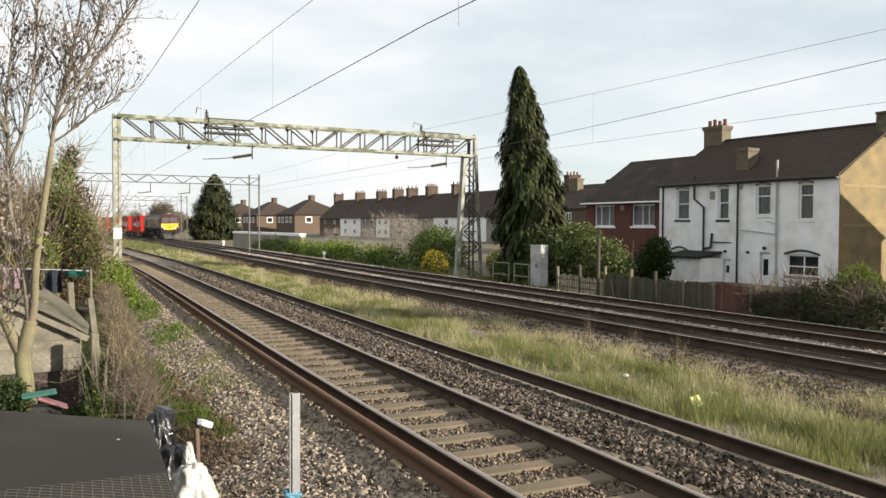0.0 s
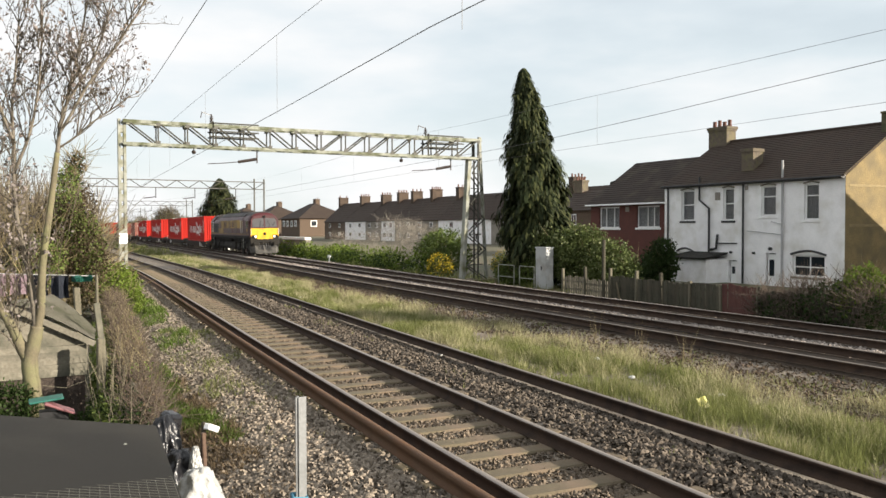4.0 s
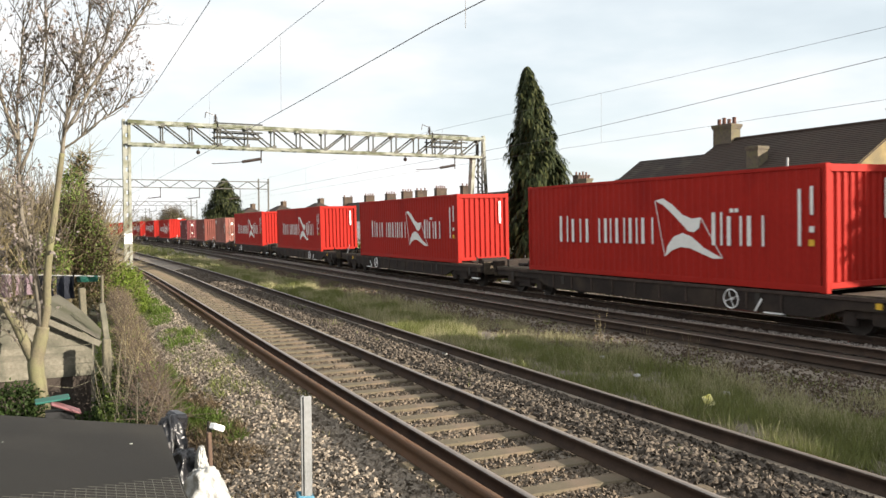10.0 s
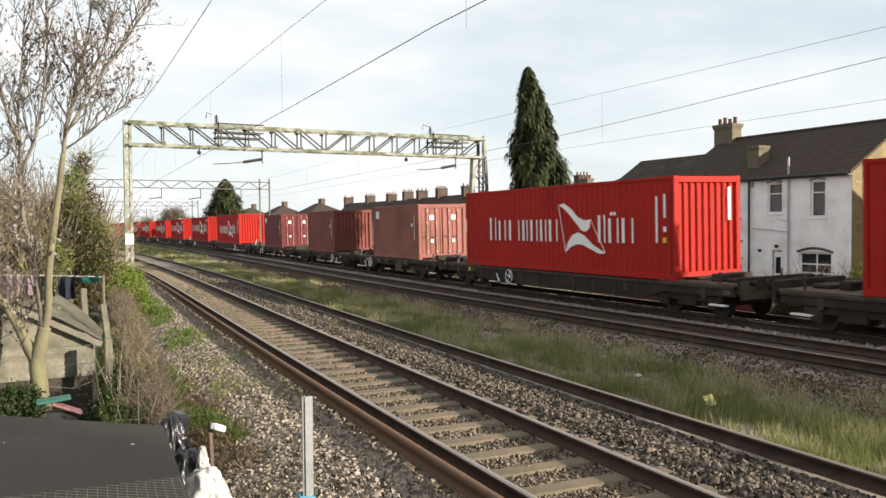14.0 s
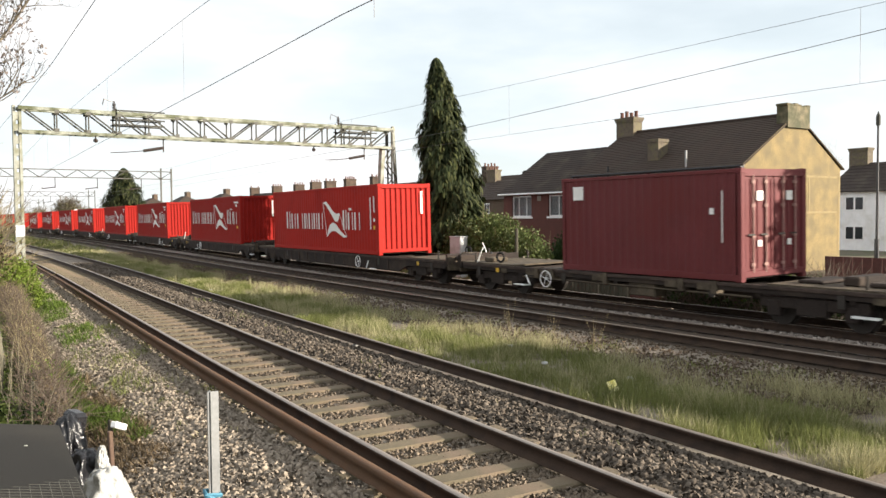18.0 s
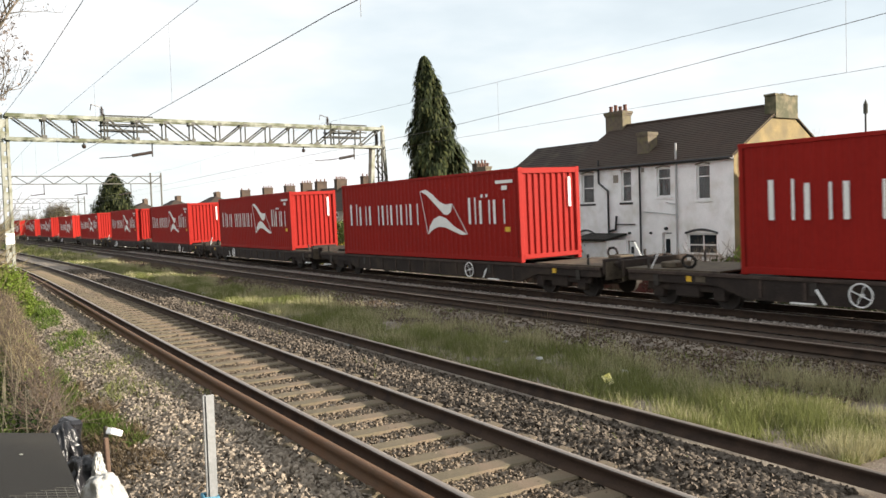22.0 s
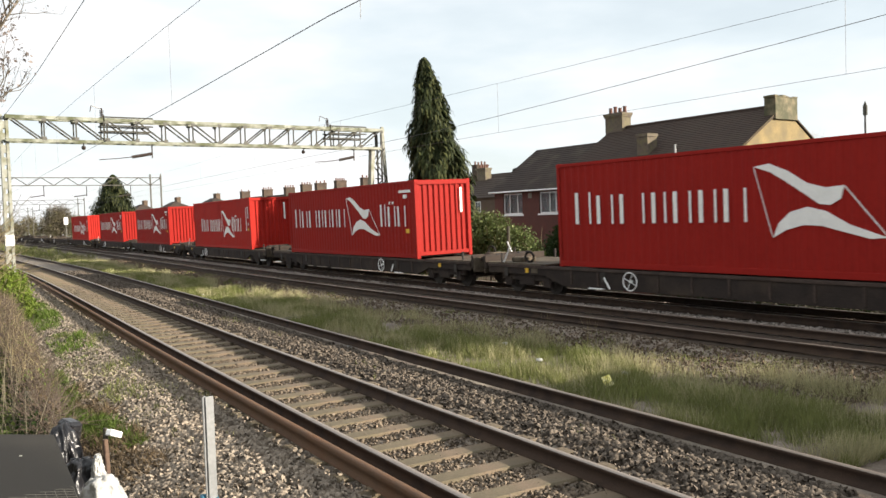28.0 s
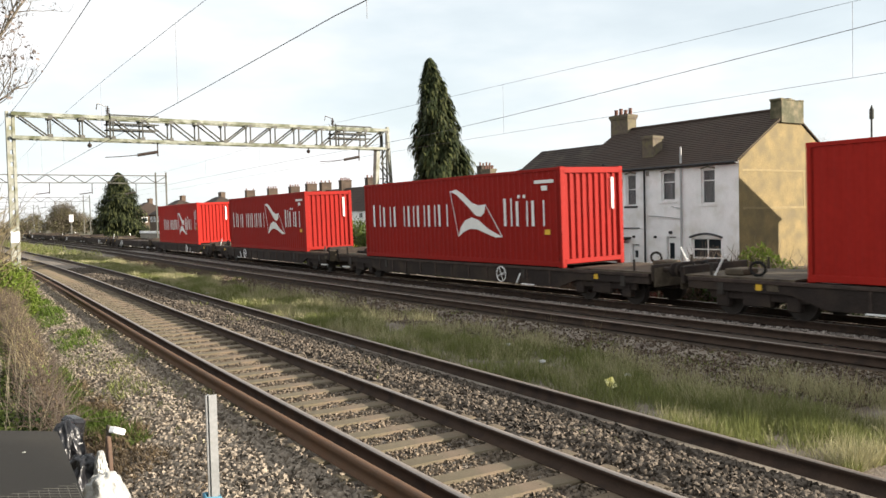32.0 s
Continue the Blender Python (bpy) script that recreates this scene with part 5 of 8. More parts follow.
def limb(bm, pts, r0, r1, n=7):
    pts = [Vector(p) for p in pts]
    way = []
    for i in range(len(pts) - 1):
        a, b, c, d = pts[max(i - 1, 0)], pts[i], pts[i + 1], pts[min(i + 2, len(pts) - 1)]
        for u in (0, 0.25, 0.5, 0.75):
            way.append(0.5 * (2 * b + (c - a) * u + (2 * a - 5 * b + 4 * c - d) * u * u + (3 * b - a - 3 * c + d) * u ** 3))
    way.append(pts[-1])
    rings, side, k = [], Vector((0.3, 1, 0)), len(way) - 1
    for i, p in enumerate(way):
        d = (way[min(i + 1, k)] - way[max(i - 1, 0)]).normalized()
        side = (side - d * side.dot(d)).normalized()
        up, r = d.cross(side), (r0 + (r1 - r0) * i / k) * (1 + 0.06 * math.sin(i * 2.3))
        rings.append([bm.verts.new(p + (side * math.cos(2 * math.pi * j / n) + up * math.sin(2 * math.pi * j / n)) * r) for j in range(n)])
    for a, b in zip(rings, rings[1:]):
        for j in range(n):
            bm.faces.new((a[j], a[(j + 1) % n], b[(j + 1) % n], b[j]))
    bm.faces.new(rings[0])
    bm.faces.new(rings[-1])
    return bm


def bare_tree(name, label, x, y, limbs, seed, spread, buds, twigs, bud_size=0.05, depth=4, r_twig=0.010):
    """A leafless tree: drawn limbs that go on in forking twigs with scattered buds."""
    z0 = ground_z(x)
    t = empty(name, x, y, z0)
    tagged(t, label, "tree", group="bare trees")
    rng = random.Random(seed)
    tips, seg = [], []
    for pts, r0, r1, grow in limbs:
        part("limb" if r0 < 0.10 else "trunk", limb(bmesh.new(), pts, r0, r1, 10), M["bark"] if r0 > 0.05 else M["bark_grey"], t, smooth=True)
        if grow:
            for i in range(1, len(pts)):
                a, b = Vector(pts[i - 1]), Vector(pts[i])
                for _ in range(twigs if i > 1 else max(1, twigs // 2)):
                    f = rng.random()
                    seg.append((a.lerp(b, f), (b - a).normalized(), r_twig * rng.uniform(1.2, 2.2), 0))
            seg.append((Vector(pts[-1]), (Vector(pts[-1]) - Vector(pts[-2])).normalized(), r1, 0))
    verts, k = [], 0
    P, Q, R = [], [], []
    while seg:
        p, d, r, lvl = seg.pop()
        l = spread * (0.75 ** lvl) * rng.uniform(0.5, 1.2)
        side = Vector((rng.gauss(0, 1), rng.gauss(0, 1), rng.gauss(0, 0.7)))
        d2 = (d + side * 0.55 + Vector((0, 0, 0.35))).normalized()
        m = p + d2 * l * 0.5
        d3 = (d2 + Vector((rng.gauss(0, 0.2), rng.gauss(0, 0.2), 0.15))).normalized()
        q = m + d3 * l * 0.5
        P += [p, m]
        Q += [m, q]
        R += [(r, r * 0.8), (r * 0.8, r * 0.6)]
        tips.append(q)
        if lvl < depth:
            for _ in range(rng.choice((1, 2, 2))):
                seg.append((m.lerp(q, rng.random()), d3, r * 0.62, lvl + 1))
            if rng.random() < 0.7:
                seg.append((q, d3, r * 0.6, lvl + 1))
    P, Q, R = np.array([tuple(v) for v in P]), np.array([tuple(v) for v in Q]), np.array(R)
    d = Q - P
    l = np.linalg.norm(d, axis=1)
    w = d / l[:, None]
    u = np.cross(w, np.array([0.31, 0.83, 0.11]))
    u /= np.linalg.norm(u, axis=1)[:, None]
    v = np.cross(w, u)
    ring = [(1, 0), (-0.5, 0.87), (-0.5, -0.87)]
    V = np.stack([P + (u * a + v * b) * R[:, :1] for a, b in ring] + [Q + (u * a + v * b) * R[:, 1:] for a, b in ring], 1)
    F = np.array(TWIG_F)[None] + (np.arange(len(P)) * 6)[:, None, None]
    np_mesh("twig_mass", V.reshape(-1, 3), F.reshape(-1, 4), M["twig_dark"], t)["kind"] = "stuff"
    if buds:
        g = np.random.default_rng(seed)
        tp = np.array([tuple(v) for v in tips])
        sel = tp[g.choice(len(tp), min(len(tp), buds), replace=len(tp) < buds)]
        pos = np.repeat(sel, 4, 0) + g.normal(0, bud_size * 0.7, (len(sel) * 4, 3))
        scatter("bud_mass", LEAF_V, LEAF_F, pos, rotations(g, len(pos)), g.uniform(0.6, 1.4, len(pos)) * bud_size, M["bud"], t)["kind"] = "stuff"
    return t


def far_side_green():
    conifer(25.25, 36.1, 11.85, 1.62, "tall dark conifer with drooping sprays by the line", 31, 30000, 0.5, 1.9, 0.95)
    conifer(36.4, 160, 12.7, 4.2, "full dark green conifer beside the far bend", 32, 20000, 0.3, 0.0, 0.9)
    bush("laurel_bush", "broad green shrub with pale leaf tips behind the fence", "bush", 25.4, 33.0,
         [(0, 0, 1.6, 1.6), (0.2, -2.0, 1.2, 1.3), (-0.3, 2.0, 1.6, 1.4), (0, -3.0, 0.8, 0.9), (0.2, 0.3, 2.1, 1.0)], 13000, 0.17, M["laurel"], 41, 80, None, (M["blossom"], 1600, 0.12))
    bush("shrub", "dark evergreen shrub in front of the brick house", "bush", 32.0, 34.6, [(0, 0, 1.0, 1.1), (0.1, -0.2, 1.9, 0.7), (0.3, 0.7, 0.8, 0.9)], 4500, 0.17, M["bush_dark"], 42, 60)
    bush("shrub", "dark evergreen shrub in front of the brick house", "bush", 31.0, 38.4, [(0, 0, 0.8, 1.1), (0.2, 1.5, 0.6, 1.0)], 2200, 0.17, M["bush_dark"], 43, 40)
    bush("gorse_bush", "gorse bush full of yellow blossom beside the gantry tower", "bush", 23.6, 44.8, [(0, 0, 0.6, 0.8), (0.3, 0.9, 0.5, 0.6), (0, -0.7, 0.4, 0.5)], 2600, 0.10, M["bush"], 44, 60, None, (M["gorse"], 1300, 0.09))
    bush("gorse_bush", "gorse bush full of yellow blossom beside the gantry tower", "bush", 25.6, 40.5, [(0, 0, 0.9, 0.8), (0.3, 0.9, 0.8, 0.6)], 1600, 0.10, M["bush"], 45, 40, None, (M["gorse"], 500, 0.09))
    bush("shrub", "leggy green shrub behind the gorse", "bush", 26.0, 48.5, [(0, 0, 1.6, 1.5), (0.4, 1.8, 1.7, 1.3), (0, -1.5, 1.2, 1.1), (0.5, 3.6, 1.1, 1.2)], 5200, 0.19, M["bush"], 46, 140)
    rng = random.Random(8)
    spots = []
    for k in range(15):
        y = 50 + k * 2.6 + rng.uniform(-0.6, 0.6)
        spots.append((24.4 + rng.uniform(-0.6, 1.2) + 0.4 * bend(y) - 1.0, y, rng.uniform(0.45, 0.95), rng.uniform(1.0, 1.6)))
    base = spots[7]
    b = empty("bramble_bank", base[0], base[1], -0.7)
    tagged(b, "long bank of bright green brambles beside the line", "bramble")
    clumps("foliage", [(x - base[0], y - base[1], z) for x, y, z, r in spots], [(r * 1.1, r * 1.3, r * 0.8) for x, y, z, r in spots], 11000, 0.20, M["bush_bright"], 47, b)
    # lower layer in darker leaves: shade under the bright top, put into the colour
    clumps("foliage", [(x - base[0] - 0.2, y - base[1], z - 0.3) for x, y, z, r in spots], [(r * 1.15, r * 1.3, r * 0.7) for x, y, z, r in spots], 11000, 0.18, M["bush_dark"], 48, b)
    shrub = bush("bare_shrub", "bare twiggy tree top showing behind the gable", "tree", 56.5, 34.5, [(0, 0, 7.2, (1.0, 1.0, 0.9)), (0.9, 0, 6.6, (0.8, 0.8, 0.7)), (0.3, 0, 3.6, (0.4, 0.4, 3.6))], 0, 0.1, M["bush"], 54, 420, M["twig_grey"])
    part("trunk", limb(bmesh.new(), [(0.3, 0, 0), (0.35, 0, 3.0), (0.2, 0, 7.0)], 0.12, 0.03), M["bark_grey"], shrub)
    bush("thicket", "grey bare thicket in the gardens beyond the brambles", "bush", 30, 63, [(0, 0, 2.2, 1.6), (0.5, 3.5, 2.4, 1.8), (0, -3, 1.7, 1.5), (0.5, 9, 1.3, 1.5), (0, 15, 1.2, 1.5)], 0, 0.1, M["bush"], 49, 2000, M["twig_grey"])
    bush("bramble", "tangled bramble and dead stems over the fence", "bramble", 21.3, 15.6, [(0, 0, 0.7, (0.9, 1.6, 0.8)), (0, 1.8, 0.5, (0.7, 1.3, 0.5)), (0, -2.2, 0.6, (0.9, 1.6, 0.7)), (0, -4.6, 0.5, (0.9, 1.8, 0.6))], 5200, 0.11, M["bush_dark"], 50, 2600, M["twig_red"])
    bush("shrub", "bright green sapling shrub in front of the ochre gable", "bush", 21.6, 15.0, [(0, 0, 1.45, 0.55), (0.1, -0.5, 1.1, 0.55), (0, 0.45, 1.1, 0.5), (-0.2, 0.1, 0.8, 0.6)], 3200, 0.12, M["bush_bright"], 51, 40)
    bush("shrub", "small green shrub by the cabinet", "bush", 23.8, 35.0, [(0, 0, 0.6, (0.7, 1.3, 0.8)), (0, 2.0, 0.6, (0.7, 1.2, 0.7))], 2800, 0.14, M["bush"], 52, 40)
    # unseen tree, added only to cast the shade band across the far track
    bush("holm_oak", "slender dense evergreen tree out of view, added to shade the track", "tree", 24.2, 5.2, [(0, 0, 0.9, 1.2), (0.05, 0, 2.4, 1.35), (0, 0.1, 3.9, 1.4), (-0.05, 0, 5.3, 1.4), (0, 0, 6.6, 1.2)], 9000, 0.30, M["bush_dark"], 53, 60, M["bark"])
    red = empty("red_fence_panel", 26.0, 14.2, -0.7)
    tagged(red, "dark red painted timber panel beside the gable", "fence")
    for k in range(9):
        part("board", B(-0.02, -1.4 + k * 0.32, 0, 0.02, -1.4 + k * 0.32 + 0.3, 1.7), M["fence_red"], red)


def far_woods():
    rng = np.random.default_rng(77)
    n = 26
    c, r = [], []
    for k in range(n):
        y = 300 + k * 12 + rng.uniform(-5, 5)
        c.append((-30 - 25 * rng.random() + (k % 5) * 12 - 12, y, 3.5))
        r.append((7, 7, 5 + 2.5 * rng.random()))
    w = empty("far_wood", 0, 300, -0.75)
    tagged(w, "hazy grey-brown leafless wood on the horizon", "wood", kind="stuff")
    clumps("canopy", [(a, b - 300, z) for a, b, z in c], r, 12000, 1.3, M["wool"], 78, w, 0.35)
    # a leafless copse closing the view down the line
    near = empty("copse", 40, 232, -0.75)
    tagged(near, "brown leafless copse across the end of the line", "wood", kind="stuff")
    c, r = [], []
    for k in range(7):
        c.append((rng.uniform(-2.8, 2.8), rng.uniform(-2, 2), rng.uniform(2.0, 6.6)))
        r.append((2.3, 2.3, rng.uniform(1.8, 2.8)))
    for k in range(16):
        c.append((-7 + k * 1.7 + rng.uniform(-1, 1), 62 + rng.uniform(-6, 12), rng.uniform(1.5, 4.0)))
        r.append((2.6, 2.6, rng.uniform(2.2, 4.2)))
    sprigs("branches", c, r, 5000, 2.0, 0.035, M["twig_dark"], 79, near, 0.6)
    clumps("canopy", c, r, 11000, 0.55, M["wool"], 80, near, 0.3)


def near_side():
    # the leaning bare tree in the garden
    bare_tree("bare_tree", "leaning pale-barked garden tree with unopened buds", 0.40, 12.8, [
        ([(0.02, 0, -0.05), (-0.05, 0, 0.30), (-0.10, 0, 0.81), (-0.13, 0.02, 1.2), (-0.07, 0, 1.5), (-0.03, 0, 1.7)], 0.135, 0.085, False),
        ([(-0.12, 0.02, 1.15), (-0.25, 0.05, 1.47), (-0.34, 0.08, 1.69), (-0.44, 0.1, 1.9), (-0.60, 0.15, 2.2), (-0.74, 0.12, 2.7), (-0.85, 0.1, 3.6)], 0.085, 0.028, True),
        ([(-0.04, 0, 1.60), (0.02, -0.02, 1.95), (0.03, -0.06, 2.3), (0.06, -0.1, 2.7), (0.12, -0.1, 3.13), (0.17, -0.1, 3.49), (0.21, -0.1, 3.81), (0.25, -0.1, 4.13)], 0.058, 0.036, False),
        ([(-0.04, 0, 1.66), (-0.07, 0.03, 1.99), (-0.11, 0.06, 2.39), (-0.18, 0.1, 2.78), (-0.26, 0.1, 3.21), (-0.29, 0.1, 3.64), (-0.28, 0.1, 4.18), (-0.30, 0.1, 4.72), (-0.25, 0.05, 5.27), (-0.20, 0, 5.9)], 0.046, 0.010, True),
        ([(0.25, -0.1, 4.10), (0.29, -0.15, 4.49), (0.38, -0.2, 4.85), (0.48, -0.25, 5.33), (0.58, -0.3, 5.82), (0.67, -0.3, 6.4)], 0.030, 0.009, True),
        ([(0.28, -0.12, 4.41), (0.42, -0.16, 4.65), (0.66, -0.2, 5.11), (0.97, -0.22, 5.58), (1.24, -0.25, 6.02), (1.50, -0.25, 6.5)], 0.024, 0.008, True),
        ([(0.26, -0.1, 4.19), (0.47, -0.1, 4.35), (0.72, -0.12, 4.59), (0.96, -0.1, 4.77)], 0.018, 0.006, True),
        ([(0.38, -0.2, 4.83), (0.67, -0.3, 5.35), (0.86, -0.36, 5.85), (0.96, -0.4, 6.35)], 0.020, 0.007, True),
        ([(-0.28, 0.1, 3.87), (-0.10, 0.0, 4.35), (0.01, -0.1, 4.9), (0.06, -0.2, 5.45), (0.09, -0.3, 6.1)], 0.024, 0.009, True),
        ([(-0.28, 0.1, 4.26), (-0.44, 0.0, 4.71), (-0.57, -0.1, 5.31), (-0.75, -0.2, 5.9)], 0.024, 0.009, True),
    ], 61, 0.40, 1150, 5, 0.055, 3, 0.0070)
    # rough leafless brush and ivy behind it
    b = empty("brush_thicket", 2.0, 27, -0.7)
    tagged(b, "tangled leafless brush and creepers along the boundary", "bush")
    c = [(-3.2, -2, 1.6), (-2.2, 0, 2.0), (-1.2, 1, 1.9), (-0.2, 2, 1.7), (-4.2, 2, 2.3), (-2.6, 4, 2.6), (-0.8, 5, 2.2), (0.3, 4, 1.5), (-5, -1, 2.0)]
    sprigs("stem", c, [(0.9, 2.0, 1.5)] * 9, 5200, 1.5, 0.012, M["twig"], 62, b, 0.55)
    sprigs("stem", c, [(0.9, 2.0, 1.2)] * 9, 2600, 2.2, 0.014, M["twig_dark"], 63, b, 0.3)
    clumps("inner_leaf", c, [(1.0, 2.0, 1.4)] * 9, 9000, 0.08, M["bush_dark"], 163, b, 0.1)
    clumps("creeper", [(-0.4, 0, 3.4), (0.1, 0, 2.6), (-0.3, 0.5, 4.3), (0.3, 1, 1.8), (-2.3, 2.2, 2.8), (-3.4, 0, 1.5), (-1.2, -1, 2.2)], [(0.55, 0.8, 0.9), (0.6, 0.9, 1.0), (0.4, 0.6, 0.8), (0.6, 1.0, 0.9), (0.8, 1.0, 0.8), (1, 1, 0.6), (0.8, 0.8, 0.8)], 9000, 0.09, M["ivy"], 64, b)
    clumps("dead_creeper", [(-0.3, -0.2, 3.0), (0.2, 0, 2.2), (-0.9, 0.5, 3.0), (0.2, 1, 3.6)], [(0.6, 0.8, 1.2), (0.6, 0.9, 1.2), (0.7, 0.8, 1.1), (0.4, 0.6, 0.9)], 9000, 0.075, M["dead_leaf"], 164, b)
    ivy = empty("ivy_tree", 2.05, 33, -0.7)
    tagged(ivy, "tall ivy-clad tree trunk among the brush", "tree")
    part("trunk", limb(bmesh.new(), [(0, 0, 0), (0.1, 0, 2.5), (0.25, 0, 5.4)], 0.2, 0.08), M["bark"], ivy)
    c = [(-0.5, 0, 0.8), (0.1, 0.2, 1.5), (-0.7, 0.3, 2.2), (0.2, 0, 2.9), (-0.3, 0.2, 3.5), (0.25, 0.1, 4.2), (0.0, 0, 4.8), (0.3, 0, 5.5)]
    clumps("ivy", c, [(0.8, 0.7, 0.7), (0.7, 0.7, 0.6), (0.6, 0.6, 0.6), (0.55, 0.6, 0.5), (0.6, 0.5, 0.5), (0.4, 0.4, 0.5), (0.42, 0.4, 0.4), (0.25, 0.25, 0.5)], 4200, 0.12, M["bush_dark"], 65, ivy, 0.3)
    clumps("dead_ivy", c, [(0.9, 0.8, 0.8)] * 5 + [(0.5, 0.5, 0.5)] * 3, 4200, 0.11, M["dead_leaf"], 165, ivy, 0.3)
    sprigs("stem", c, [(0.8, 0.7, 0.6)] * 5 + [(0.45, 0.4, 0.5)] * 3, 500, 0.9, 0.012, M["twig"], 166, ivy, 0.7)
    for k in range(3):
        x, y = (-1.2, -2.6, -3.6)[k], (24, 26, 23)[k]
        bare_tree("bare_tree", "thin leafless sapling in the brush", x, y,
                  [([(0, 0, 0), (0.1, 0, 1.5), (0.0, 0.1, 2.8), (0.25, 0, 4.1)], 0.06, 0.02, True), ([(0.1, 0, 1.4), (-0.5, 0.2, 2.6), (-0.7, 0.2, 3.8)], 0.04, 0.015, True)], 70 + k, 0.7, 200, 4, 0.06, 3, 0.010)
    bush("green_hedge_bush", "bright green leafy bush at the foot of the gantry column", "bush", 3.15, 29.5, [(0, 0, 1.0, (0.8, 1.4, 0.8)), (0.4, 2.6, 1.0, (0.8, 1.4, 0.8)), (-0.5, 1.0, 1.4, (0.6, 0.9, 0.6)), (0.2, -1.6, 0.7, (0.6, 0.9, 0.6))], 8000, 0.11, M["bush_bright"], 66, 120)
    # undergrowth in dark leaves, which also carry the shade at the shed's foot
    bush("undergrowth", "ivy and weeds below the old garden shed, coloured dark for shade", "bush", 0.75, 11.7, [(-0.75, 0.9, 0.62, (0.38, 0.35, 0.36)), (-0.1, 0.3, 0.28, (0.5, 0.4, 0.30)), (-1.4, 0.6, 0.6, (0.5, 0.5, 0.5)), (0.42, 0.9, 0.30, (0.2, 0.8, 0.35)), (0.66, 2.4, 0.42, (0.2, 0.9, 0.5))], 15000, 0.055, M["bush_dark"], 90)
    h = empty("twig_hedge", 1.9, 18, -0.62)
    tagged(h, "brown leafless clipped hedge along the railway boundary", "hedge")
    c, r = [], []
    for k in range(16):
        y = 9.8 + k * 1.15
        c.append((1.42 + 0.085 * (y - 9.8) - 1.9, y - 18, 0.55))
        r.append((0.26, 0.75, 0.62))
    sprigs("stem", c[2:], r[2:], 2600, 0.34, 0.0045, M["twig"], 67, h, 0.75)
    sprigs("stem", c, r, 8000, 0.34, 0.0045, M["twig_red"], 167, h, 0.75)
    clumps("leaf", c, [(0.30, 0.8, 0.72)] * len(c), 12000, 0.034, M["dead_leaf"], 168, h, 0.5)
    clumps("ivy", [(p[0] + 0.05, p[1], 0.35 + 0.25 * (k % 3)) for k, p in enumerate(c[:12])], [(0.27, 0.6, 0.35)] * 12, 3800, 0.045, M["ivy"], 170, h)
    sprigs("stem", [(p[0] - 0.3, p[1], 0.5) for p in c[:4]], [(0.25, 0.7, 0.2)] * 4, 48, 0.85, 0.0055, M["twig_pale"], 68, h, 0.24)
    clumps("ivy", [(p[0] - 0.12, p[1], 0.5) for p in c[:4]], [(0.30, 0.8, 0.55)] * 4, 4200, 0.055, M["bush_dark"], 169, h)
    clumps("creeper", [(p[0] - 0.38, p[1], 0.45) for p in c[:11]], [(0.28, 0.8, 0.5)] * 11, 6500, 0.065, M["ivy"], 69, h)


